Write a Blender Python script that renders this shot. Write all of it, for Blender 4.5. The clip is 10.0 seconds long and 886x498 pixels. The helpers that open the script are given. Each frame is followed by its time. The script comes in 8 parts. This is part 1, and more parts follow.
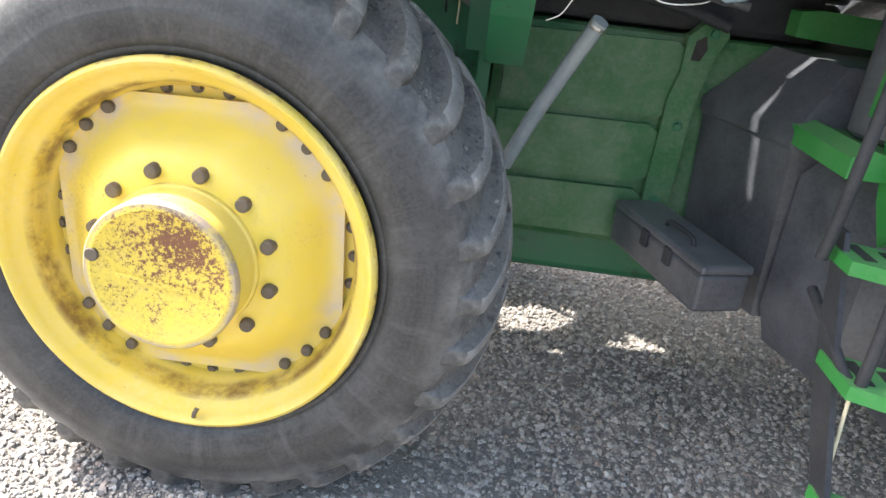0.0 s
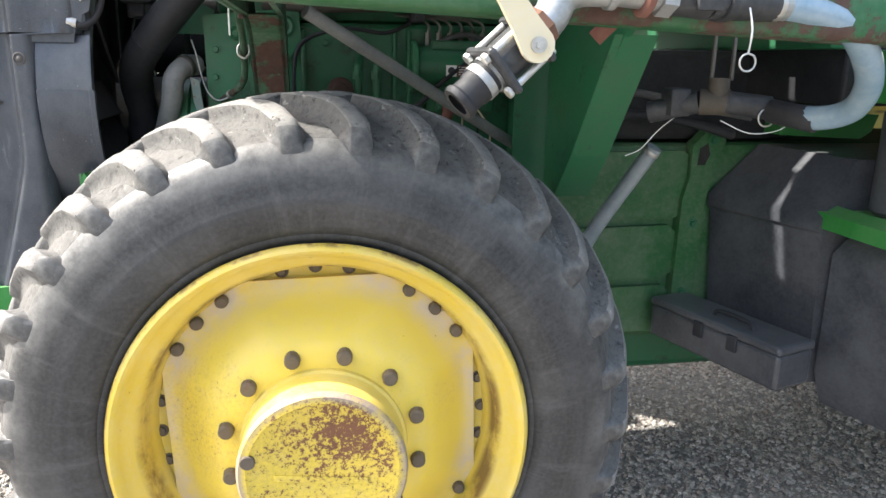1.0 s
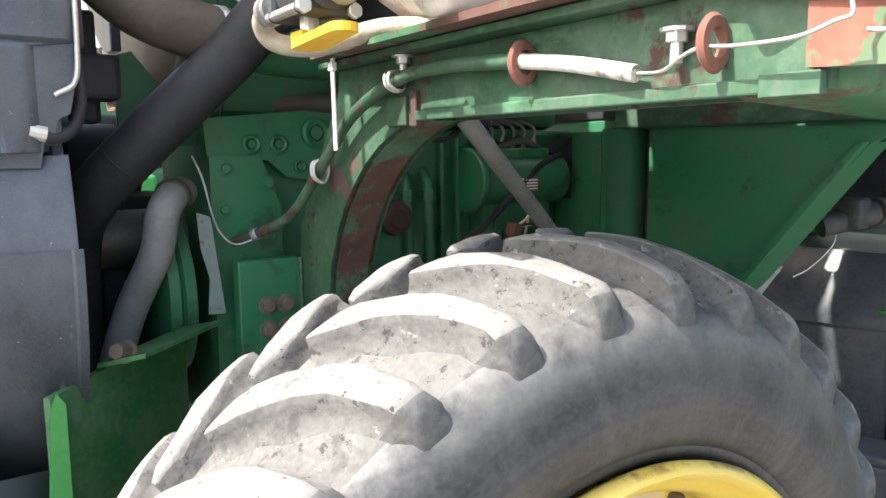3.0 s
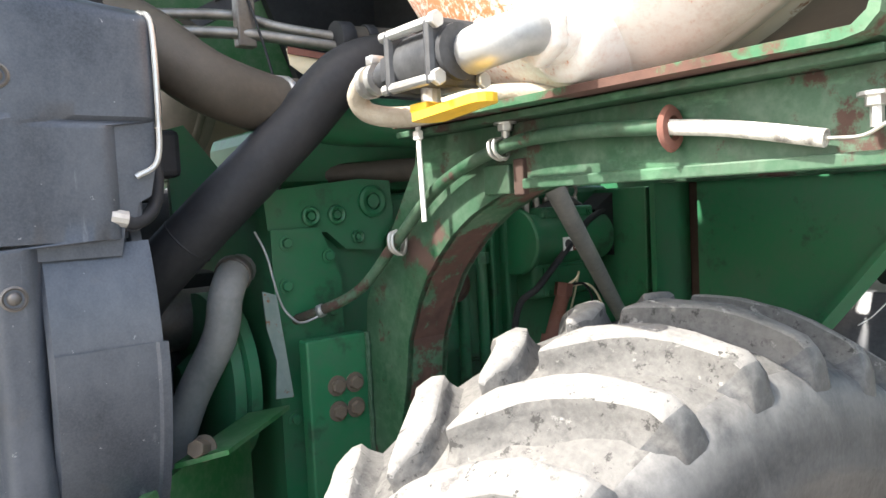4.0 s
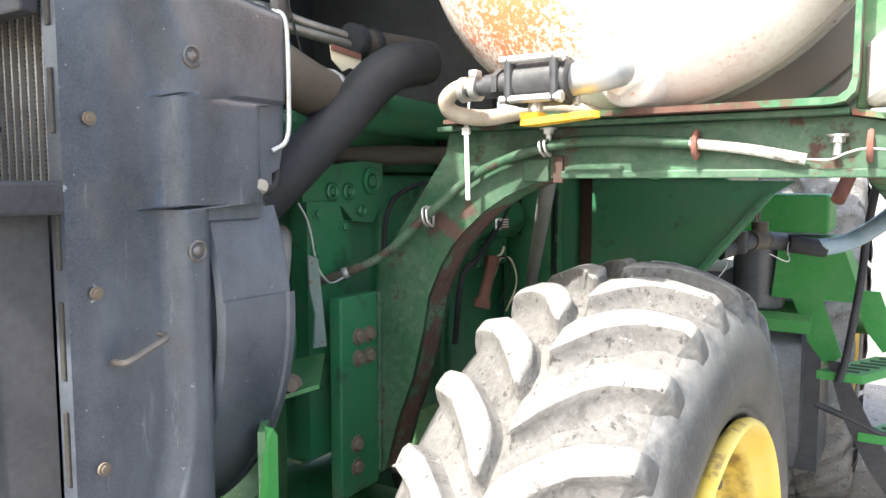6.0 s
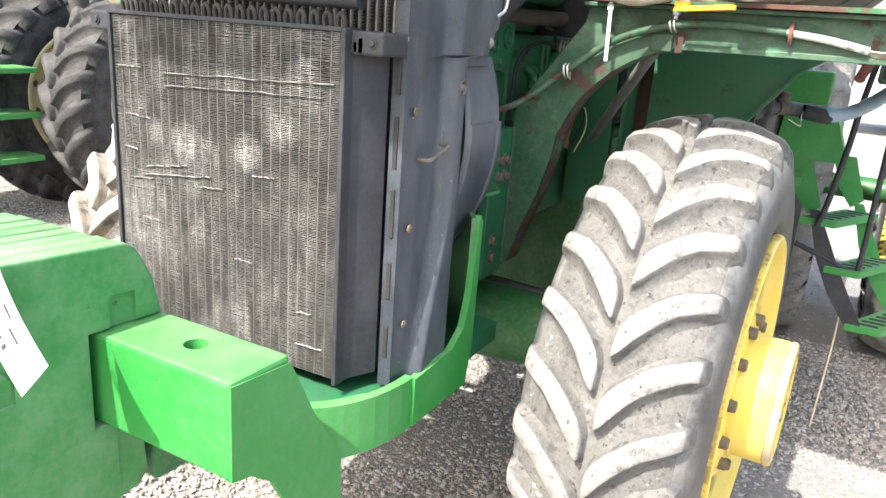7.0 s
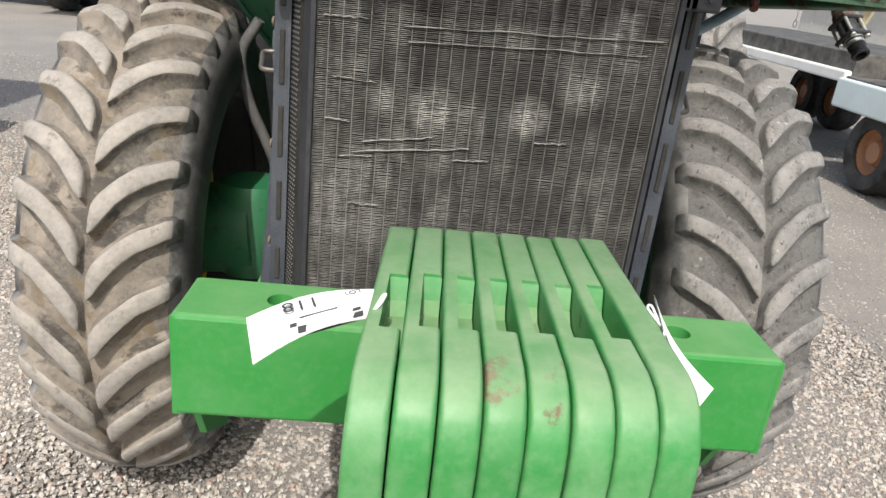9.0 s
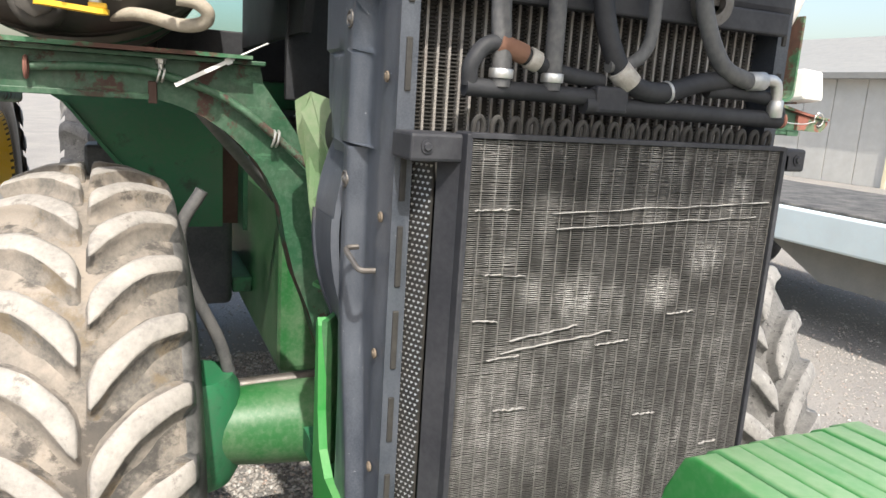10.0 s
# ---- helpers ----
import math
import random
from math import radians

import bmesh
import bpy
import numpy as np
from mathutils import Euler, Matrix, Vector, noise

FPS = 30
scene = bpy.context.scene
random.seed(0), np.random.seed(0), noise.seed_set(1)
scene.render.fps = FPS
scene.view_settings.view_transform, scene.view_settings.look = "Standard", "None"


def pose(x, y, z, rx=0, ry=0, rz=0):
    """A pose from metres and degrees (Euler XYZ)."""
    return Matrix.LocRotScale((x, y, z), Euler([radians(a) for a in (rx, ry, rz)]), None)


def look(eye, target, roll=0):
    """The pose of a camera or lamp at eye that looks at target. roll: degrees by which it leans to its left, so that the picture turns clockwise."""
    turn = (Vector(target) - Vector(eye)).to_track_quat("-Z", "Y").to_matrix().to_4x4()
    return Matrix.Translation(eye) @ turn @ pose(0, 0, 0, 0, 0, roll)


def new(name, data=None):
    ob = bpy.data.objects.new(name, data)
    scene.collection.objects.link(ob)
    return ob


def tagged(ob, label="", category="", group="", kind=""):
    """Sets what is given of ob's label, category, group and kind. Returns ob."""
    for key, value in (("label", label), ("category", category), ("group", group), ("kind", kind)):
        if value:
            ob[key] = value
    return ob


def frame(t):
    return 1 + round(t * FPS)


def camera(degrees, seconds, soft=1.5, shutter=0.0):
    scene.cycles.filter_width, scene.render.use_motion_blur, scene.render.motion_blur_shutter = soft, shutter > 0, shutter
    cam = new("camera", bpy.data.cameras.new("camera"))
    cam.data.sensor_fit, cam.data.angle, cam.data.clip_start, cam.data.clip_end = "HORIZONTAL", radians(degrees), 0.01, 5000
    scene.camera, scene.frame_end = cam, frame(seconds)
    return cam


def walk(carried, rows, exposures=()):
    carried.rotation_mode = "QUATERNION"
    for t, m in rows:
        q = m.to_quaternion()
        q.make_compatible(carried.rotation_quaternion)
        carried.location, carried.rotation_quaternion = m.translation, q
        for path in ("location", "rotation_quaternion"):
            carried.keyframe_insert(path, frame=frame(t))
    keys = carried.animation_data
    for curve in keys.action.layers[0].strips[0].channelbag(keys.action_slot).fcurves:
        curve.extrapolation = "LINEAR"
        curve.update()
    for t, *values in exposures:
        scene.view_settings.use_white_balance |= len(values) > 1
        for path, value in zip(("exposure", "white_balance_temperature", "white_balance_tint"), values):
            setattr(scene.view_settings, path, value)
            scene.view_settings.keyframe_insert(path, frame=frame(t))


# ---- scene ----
cam = camera(63.1, 10.0, soft=1.5)
PATH = [
    (0, (0.65, -2.518, 1.458), (0.595, -0.672, 0.69), 6.9),
    (0.5, (0.347, -2.53, 1.51), (0.37, -0.63, 0.887), -0.1),
    (1, (-0.004, -2.483, 1.56), (0.345, -0.581, 1.049), 0.9),
    (1.5, (-0.259, -2.292, 1.578), (0.364, -0.443, 1.138), 0.7),
    (2, (-0.432, -2.045, 1.611), (0.398, -0.252, 1.301), 1.2),
    (2.5, (-0.648, -1.836, 1.622), (0.399, -0.156, 1.333), 1.4),
    (3, (-0.724, -1.607, 1.603), (0.408, 0.02, 1.337), -0.5),
    (3.2, (-0.731, -1.503, 1.611), (0.399, 0.13, 1.373), -1.7),
    (4.3, (-0.93, -1.436, 1.638), (0.349, 0.099, 1.546), -2.5),
    (4.5, (-0.981, -1.445, 1.64), (0.331, 0.063, 1.574), -2.1),
    (5, (-1.142, -1.466, 1.629), (0.298, -0.079, 1.617), -1.1),
    (5.2, (-1.192, -1.46, 1.624), (0.285, -0.112, 1.599), -0.3),
    (6.3, (-1.584, -1.21, 1.651), (0.151, -0.246, 1.407), 0.6),
    (6.5, (-1.751, -1.202, 1.657), (0.001, -0.285, 1.36), 1.6),
    (7, (-2.074, -1.119, 1.654), (-0.384, -0.219, 1.074), 4.3),
    (7.5, (-2.24, -0.824, 1.616), (-0.589, 0.052, 0.903), 4.2),
    (8, (-2.387, -0.483, 1.607), (-0.653, 0.173, 0.856), 7.7),
    (8.5, (-2.471, -0.17, 1.634), (-0.69, 0.054, 0.751), 9.8),
    (9, (-2.291, 0.141, 1.628), (-0.432, 0.004, 0.901), 6.5),
    (9.2, (-2.245, 0.268, 1.638), (-0.342, 0.074, 1.055), 6.7),
    (9.5, (-2.192, 0.49, 1.668), (-0.277, 0.101, 1.241), 4.7),
    (10, (-1.966, 0.765, 1.69), (-0.172, -0.021, 1.286), 3.7),
]
EXPOSURES = [(0.0, 2.08), (1.0, 1.72), (1.5, 1.74), (2.5, 1.86), (3.0, 1.88), (4.5, 2.00), (5.2, 2.08), (6.5, 2.06), (7.5, 1.36), (8.5, 0.66), (9.0, 0.32), (9.5, 0.38), (10.0, 0.90)]
walk(cam, [(t, look(eye, target, roll)) for t, eye, target, roll in PATH], EXPOSURES)

# ---- light ----
world = bpy.data.worlds.new("sky")
scene.world = world
world.use_nodes = True
_nt = world.node_tree
_bg = _nt.nodes["Background"]
_sky = _nt.nodes.new("ShaderNodeTexSky")
_sky.sky_type = 'NISHITA'
_sky.sun_disc = False
SUN_TO = Vector((-0.70, 0.13, 0.85)).normalized()
_sky.sun_elevation = math.asin(SUN_TO.z)
_sky.sun_rotation = math.atan2(SUN_TO.x, SUN_TO.y)
_sky.air_density, _sky.dust_density, _sky.ozone_density = 1.3, 4.0, 1.0
_nt.links.new(_sky.outputs[0], _bg.inputs[0])
_bg.inputs[1].default_value = 0.150
_sun = bpy.data.lights.new("sun", 'SUN')
_sun.energy, _sun.angle, _sun.color = 3.6, radians(0.7), (1.0, 0.955, 0.88)
sun = new("sun", _sun)
sun.matrix_world = look(SUN_TO * 30, (0, 0, 0))


# ---- materials ----
def nodes_of(name, rough=0.6, metal=0.0, spec=0.5):
    m = bpy.data.materials.new(name)
    m.use_nodes = True
    nt = m.node_tree
    b = nt.nodes["Principled BSDF"]
    b.inputs["Roughness"].default_value = rough
    b.inputs["Metallic"].default_value = metal
    b.inputs["Specular IOR Level"].default_value = spec
    return m, nt, b


def noise_node(nt, scale, detail=5.0, rough=0.6, vec=None, stretch=None, kind="ShaderNodeTexNoise"):
    n = nt.nodes.new(kind)
    n.inputs["Scale"].default_value = scale
    if "Detail" in n.inputs:
        n.inputs["Detail"].default_value = detail
    if "Roughness" in n.inputs:
        n.inputs["Roughness"].default_value = rough
    c = nt.nodes.new("ShaderNodeTexCoord")
    src = c.outputs["Object"]
    if stretch:
        mp = nt.nodes.new("ShaderNodeMapping")
        mp.inputs["Scale"].default_value = stretch
        nt.links.new(src, mp.inputs[0])
        src = mp.outputs[0]
    nt.links.new(src, n.inputs["Vector"])
    return n


def ramp(nt, src, stops):
    r = nt.nodes.new("ShaderNodeValToRGB")
    els = r.color_ramp.elements
    while len(els) < len(stops):
        els.new(0.5)
    for e, (p, c) in zip(els, stops):
        e.position, e.color = p, (*c, 1) if len(c) == 3 else c
    nt.links.new(src, r.inputs[0])
    return r.outputs[0]


def mix(nt, fac, a, b, mode='MIX'):
    n = nt.nodes.new("ShaderNodeMix")
    n.data_type, n.blend_type = 'RGBA', mode
    for i, v in ((0, fac), (6, a), (7, b)):
        if isinstance(v, (int, float)):
            n.inputs[i].default_value = v
        elif isinstance(v, tuple):
            n.inputs[i].default_value = (*v, 1)
        else:
            nt.links.new(v, n.inputs[i])
    return n.outputs[2]


def bump(nt, b, src, strength, dist):
    n = nt.nodes.new("ShaderNodeBump")
    n.inputs["Strength"].default_value, n.inputs["Distance"].default_value = strength, dist
    nt.links.new(src, n.inputs["Height"])
    if b.inputs["Normal"].is_linked:
        nt.links.new(b.inputs["Normal"].links[0].from_socket, n.inputs["Normal"])
    nt.links.new(n.outputs[0], b.inputs["Normal"])


BW = lambda v: (v, v, v)


def painted(name, col, rust=0.5, dust=0.3, rough=0.38, chip_scale=9.0, dustcol=(0.42, 0.39, 0.34), rustcol=(0.16, 0.07, 0.035), spec=0.5, fade=(1.0, 1.0, 1.0), edge=0.0):
    """Paint on steel: two tones of the paint, road dust in patches and rust where it has chipped."""
    m, nt, b = nodes_of(name, rough, 0.0, spec)
    big = noise_node(nt, 2.3, 4)
    tone = mix(nt, big.outputs[0], tuple(c * 0.80 for c in col), tuple(min(1, c * 1.15 * f) for c, f in zip(col, fade)))
    dn = noise_node(nt, 5.0, 8, 0.7)
    dusty = mix(nt, ramp(nt, dn.outputs[0], [(0.42, BW(0)), (0.78, BW(dust))]), tone, dustcol)
    fine = noise_node(nt, 70, 3)
    dusty = mix(nt, ramp(nt, fine.outputs[0], [(0.45, BW(0)), (0.7, BW(dust * 0.35))]), dusty, dustcol)
    rn = noise_node(nt, chip_scale, 12, 0.72)
    lo = 0.83 - 0.25 * rust
    mask = ramp(nt, rn.outputs[0], [(lo, BW(0)), (lo + 0.035, BW(1))])
    if edge:
        g = nt.nodes.new("ShaderNodeNewGeometry")
        wear = mix(nt, 1.0, ramp(nt, g.outputs["Pointiness"], [(0.54, BW(0)), (0.62, BW(1))]), ramp(nt, noise_node(nt, 22, 8, 0.75).outputs[0], [(0.53, BW(0)), (0.60, BW(edge))]), 'MULTIPLY')
        mask = mix(nt, 1.0, mask, wear, 'LIGHTEN')
    rv = noise_node(nt, 40, 4)
    rc = mix(nt, rv.outputs[0], tuple(c * 0.55 for c in rustcol), tuple(c * 1.6 for c in rustcol))
    out = mix(nt, mask, dusty, rc)
    nt.links.new(out, b.inputs["Base Color"])
    rr = nt.nodes.new("ShaderNodeMath")
    rr.operation = 'MULTIPLY_ADD'
    nt.links.new(mask, rr.inputs[0])
    rr.inputs[1].default_value = 0.4
    rr.inputs[2].default_value = rough
    dr = nt.nodes.new("ShaderNodeMath")
    dr.operation = 'MULTIPLY_ADD'
    nt.links.new(dn.outputs[0], dr.inputs[0])
    dr.inputs[1].default_value = 0.3 * dust + 0.1
    nt.links.new(rr.outputs[0], dr.inputs[2])
    nt.links.new(dr.outputs[0], b.inputs["Roughness"])
    bump(nt, b, rn.outputs[0], 0.15, 0.003)
    bump(nt, b, fine.outputs[0], 0.06, 0.002)
    return m


def rubbery(name, col, dust=0.4, dustcol=(0.33, 0.31, 0.28), rough=0.75, scale=6.0, grain=90, grip=0.12, spec=0.3, stretch=None, lo=0.38, hi=0.72):
    m, nt, b = nodes_of(name, rough, 0.0, spec)
    a = noise_node(nt, scale, 9, 0.68, stretch=stretch)
    c = mix(nt, ramp(nt, a.outputs[0], [(lo, BW(0)), (hi, BW(dust))]), col, dustcol)
    f = noise_node(nt, grain, 4, 0.6)
    c = mix(nt, ramp(nt, f.outputs[0], [(0.35, BW(0)), (0.75, BW(dust * 0.5))]), c, dustcol)
    nt.links.new(c, b.inputs["Base Color"])
    bump(nt, b, f.outputs[0], grip, 0.003)
    bump(nt, b, a.outputs[0], 0.12, 0.006)
    return m


def metalish(name, col, rough=0.4, metal=0.9, dirt=0.4, dirtcol=(0.12, 0.09, 0.06)):
    m, nt, b = nodes_of(name, rough, metal)
    a = noise_node(nt, 14, 8, 0.7)
    k = ramp(nt, a.outputs[0], [(0.45, BW(0)), (0.7, BW(dirt))])
    nt.links.new(mix(nt, k, col, dirtcol), b.inputs["Base Color"])
    f = noise_node(nt, 120, 3)
    nt.links.new(ramp(nt, f.outputs[0], [(0.3, BW(rough * 0.8)), (0.8, BW(min(1, rough * 1.5)))]), b.inputs["Roughness"])
    bump(nt, b, f.outputs[0], 0.08, 0.001)
    return m


def freckled(name, col, spot, patch_scale, fine_scale, cover, rough=0.45, dust=0.35, dustcol=(0.5, 0.42, 0.34), focus=None):
    """Paint with fine rust freckles that crowd together in patches, the most of them round the focus (point, radius)."""
    m, nt, b = nodes_of(name, rough)
    big = noise_node(nt, patch_scale, 4, 0.55)
    fine = noise_node(nt, fine_scale, 10, 0.75)
    mid = noise_node(nt, fine_scale * 0.28, 6, 0.7)

    def madd(x, k, y):
        n = nt.nodes.new("ShaderNodeMath")
        n.operation = 'MULTIPLY_ADD'
        for i, v in ((0, x), (1, k), (2, y)):
            if isinstance(v, float):
                n.inputs[i].default_value = v
            else:
                nt.links.new(v, n.inputs[i])
        return n.outputs[0]
    t = madd(big.outputs[0], 0.45, madd(fine.outputs[0], 1.3, madd(mid.outputs[0], 0.35, 0.0)))
    if focus:
        c = nt.nodes.new("ShaderNodeTexCoord")
        d = nt.nodes.new("ShaderNodeVectorMath")
        d.operation = 'DISTANCE'
        nt.links.new(c.outputs["Object"], d.inputs[0])
        d.inputs[1].default_value = focus[0]
        t = madd(ramp(nt, madd(d.outputs["Value"], 0.5 / focus[1], 0.0), [(0.0, BW(1)), (0.5, BW(0))]), 0.33, t)
    t = madd(t, 0.5, 0.0)
    lo = 0.5 * (1.24 - cover)
    mask = ramp(nt, t, [(lo, BW(0)), (lo + 0.02, BW(1))])
    halo = ramp(nt, t, [(lo - 0.12, BW(0)), (lo + 0.02, BW(0.6))])
    tone = mix(nt, ramp(nt, mid.outputs[0], [(0.45, BW(0)), (0.75, BW(dust))]), col, dustcol)
    tone = mix(nt, halo, tone, tuple(0.55 * c + 0.45 * s_ for c, s_ in zip(col, spot)))
    rv = mix(nt, mid.outputs[0], tuple(c * 0.6 for c in spot), tuple(min(1, c * 1.5) for c in spot))
    nt.links.new(mix(nt, mask, tone, rv), b.inputs["Base Color"])
    bump(nt, b, mask, 0.25, 0.0015)
    bump(nt, b, fine.outputs[0], 0.05, 0.002)
    return m


def sidewall():
    """Tyre side: dark rubber with rings of dust and short radial scuffs."""
    m, nt, b = nodes_of("tyre_rubber", 0.46, 0.0, 0.5)
    c = nt.nodes.new("ShaderNodeTexCoord")
    sp = nt.nodes.new("ShaderNodeSeparateXYZ")
    nt.links.new(c.outputs["Object"], sp.inputs[0])

    def math_(op, *ins):
        n = nt.nodes.new("ShaderNodeMath")
        n.operation = op
        for i, v in enumerate(ins):
            if isinstance(v, float):
                n.inputs[i].default_value = v
            else:
                nt.links.new(v, n.inputs[i])
        return n.outputs[0]
    x, z = sp.outputs[0], sp.outputs[2]
    rad = math_('SQRT', math_('ADD', math_('MULTIPLY', x, x), math_('MULTIPLY', z, z)))
    ang = math_('ARCTAN2', z, x)

    def polar(ka, kr, detail):
        v = nt.nodes.new("ShaderNodeCombineXYZ")
        nt.links.new(math_('MULTIPLY', ang, ka), v.inputs[0])
        nt.links.new(math_('MULTIPLY', rad, kr), v.inputs[1])
        n = nt.nodes.new("ShaderNodeTexNoise")
        n.inputs["Scale"].default_value, n.inputs["Detail"].default_value, n.inputs["Roughness"].default_value = 1.0, detail, 0.65
        nt.links.new(v.outputs[0], n.inputs["Vector"])
        return n.outputs[0]
    rings = polar(0.5, 21.0, 3.0)
    scuff = polar(38.0, 7.0, 4.0)
    cloud = noise_node(nt, 6, 9, 0.7).outputs[0]
    fine = noise_node(nt, 110, 4).outputs[0]
    col = mix(nt, ramp(nt, rings, [(0.35, BW(0)), (0.68, BW(0.8))]), (0.018, 0.019, 0.021), (0.047, 0.047, 0.048))
    col = mix(nt, ramp(nt, cloud, [(0.46, BW(0)), (0.66, BW(0.6))]), col, (0.082, 0.081, 0.081))
    smear = polar(14.0, 3.0, 6.0)
    col = mix(nt, ramp(nt, smear, [(0.54, BW(0)), (0.72, BW(0.30))]), col, (0.15, 0.147, 0.144))
    edge = math_('MULTIPLY', ramp(nt, rad, [(0.60, BW(0)), (0.675, BW(1)), (0.73, BW(1))]), ramp(nt, noise_node(nt, 9, 8, 0.7).outputs[0], [(0.40, BW(0.10)), (0.62, BW(1))]))
    col = mix(nt, edge, col, (0.215, 0.21, 0.202))
    col = mix(nt, ramp(nt, scuff, [(0.68, BW(0)), (0.78, BW(0.22))]), col, (0.24, 0.235, 0.23))
    col = mix(nt, ramp(nt, fine, [(0.4, BW(0)), (0.75, BW(0.22))]), col, (0.14, 0.138, 0.132))
    nt.links.new(col, b.inputs["Base Color"])
    bump(nt, b, rings, 0.12, 0.004)
    bump(nt, b, fine, 0.2, 0.003)
    return m


def scuffs(m, col, scale, lo, hi, amount=1.0, stretch=None, detail=8, rough=0.7):
    """Lay another tone over a material where a noise runs above lo."""
    nt = m.node_tree
    b = nt.nodes["Principled BSDF"]
    old = b.inputs["Base Color"].links[0].from_socket
    k = ramp(nt, noise_node(nt, scale, detail, rough, stretch=stretch).outputs[0], [(lo, BW(0)), (hi, BW(amount))])
    nt.links.new(mix(nt, k, old, col), b.inputs["Base Color"])
    return m


GREEN = painted("green_paint", (0.018, 0.125, 0.032), rust=0.35, dust=0.28)
GREEN_DIRTY = painted("oily_green_paint", (0.019, 0.155, 0.064), rust=0.42, dust=0.45, rough=0.34, dustcol=(0.10, 0.10, 0.085))
GREEN_BRIGHT = painted("fresh_green_paint", (0.024, 0.232, 0.040), rust=0.38, rustcol=(0.12, 0.07, 0.035), dust=0.20, dustcol=(0.28, 0.36, 0.25), rough=0.42)
GREEN_RUSTY = painted("worn_green_paint", (0.009, 0.063, 0.025), rust=1.10, dust=0.24, rough=0.46, chip_scale=6, rustcol=(0.062, 0.036, 0.028), dustcol=(0.35, 0.40, 0.33))
GREEN_ARCH = painted("rusted_arch_green_paint", (0.022, 0.110, 0.046), rust=1.52, dust=0.3, rough=0.6, chip_scale=4, rustcol=(0.085, 0.045, 0.034))
GREEN_RAIL = painted("rust_patched_rail_paint", (0.014, 0.112, 0.038), rust=1.30, dust=0.17, rough=0.46, chip_scale=3.6, rustcol=(0.085, 0.050, 0.040), dustcol=(0.35, 0.40, 0.33))
GREEN_WEIGHT = painted("weight_green_paint", (0.028, 0.215, 0.047), rust=0.80, edge=1.0, rustcol=(0.10, 0.055, 0.03), dust=0.36, dustcol=(0.30, 0.38, 0.26), rough=0.40, chip_scale=6)

scuffs(GREEN_RUSTY, (0.040, 0.052, 0.034), 8, 0.52, 0.64, 0.6, stretch=(1, 1, 0.5))
scuffs(GREEN_RUSTY, (0.085, 0.20, 0.11), 9, 0.58, 0.66, 0.55, stretch=(0.6, 0.6, 2.0))
scuffs(GREEN_DIRTY, (0.022, 0.026, 0.020), 9, 0.56, 0.66, 0.65)
scuffs(GREEN_RAIL, (0.030, 0.185, 0.095), 7, 0.56, 0.66, 0.6)
scuffs(GREEN_WEIGHT, (0.16, 0.34, 0.16), 5, 0.50, 0.70, 0.42)
scuffs(GREEN_WEIGHT, (0.10, 0.055, 0.03), 34, 0.69, 0.72, 0.8)
scuffs(GREEN_BRIGHT, (0.10, 0.06, 0.035), 30, 0.69, 0.72, 0.75)


def scatter(m):
    """Shift a material's pattern from object to object, so that repeats don't wear alike."""
    nt = m.node_tree
    info = nt.nodes.new("ShaderNodeObjectInfo")
    k = nt.nodes.new("ShaderNodeMath")
    k.operation = 'MULTIPLY'
    k.inputs[1].default_value = 37.0
    nt.links.new(info.outputs["Random"], k.inputs[0])
    for n in [q for q in nt.nodes if q.bl_idname == "ShaderNodeTexNoise"]:
        src = n.inputs["Vector"].links[0].from_socket
        a = nt.nodes.new("ShaderNodeVectorMath")
        a.operation = 'ADD'
        nt.links.new(src, a.inputs[0])
        nt.links.new(k.outputs[0], a.inputs[1])
        nt.links.new(a.outputs[0], n.inputs["Vector"])
    return m


def pale_tops(m, col, amount):
    """Pale patches on upward faces: dust and sky sheen put into the colour."""
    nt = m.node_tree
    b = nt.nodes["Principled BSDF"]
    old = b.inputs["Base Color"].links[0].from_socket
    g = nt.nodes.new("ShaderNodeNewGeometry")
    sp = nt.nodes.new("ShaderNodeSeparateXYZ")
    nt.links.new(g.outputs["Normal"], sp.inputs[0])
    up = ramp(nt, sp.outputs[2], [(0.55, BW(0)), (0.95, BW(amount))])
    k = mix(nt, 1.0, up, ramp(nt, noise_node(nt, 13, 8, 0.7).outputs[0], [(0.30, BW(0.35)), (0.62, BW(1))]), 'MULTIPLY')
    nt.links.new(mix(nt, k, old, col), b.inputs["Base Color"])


pale_tops(GREEN_WEIGHT, (0.30, 0.38, 0.24), 0.62)
pale_tops(GREEN_BRIGHT, (0.22, 0.34, 0.17), 0.40)
scatter(GREEN_WEIGHT)
YELLOW = painted("yellow_wheel_paint", (0.74, 0.55, 0.075), rust=0.36, dust=0.5, rough=0.38, dustcol=(0.72, 0.62, 0.34), chip_scale=11)
YELLOW_DISC = freckled("scuffed_yellow_disc_paint", (0.78, 0.585, 0.085), (0.22, 0.10, 0.05), 5.0, 130, -0.17, rough=0.36, dust=0.3, dustcol=(0.74, 0.57, 0.25), focus=((-0.25, -0.12, 0.03), 0.24))
YELLOW_RUST = freckled("rusted_yellow_cap_paint", (0.76, 0.57, 0.075), (0.17, 0.07, 0.035), 9.0, 120, -0.075, dustcol=(0.66, 0.52, 0.26), focus=((0.03, -0.319, 0.10), 0.36))
CREAM = painted("cream_wheel_paint", (0.66, 0.58, 0.33), rust=0.45, dust=0.3, chip_scale=8)
RUST = painted("rusty_steel", (0.17, 0.085, 0.055), rust=0.9, dust=0.4, rough=0.8, dustcol=(0.28, 0.17, 0.12))
RUST_PINK = painted("primer_rust", (0.19, 0.075, 0.055), rust=0.7, dust=0.5, rough=0.85, dustcol=(0.26, 0.16, 0.13))
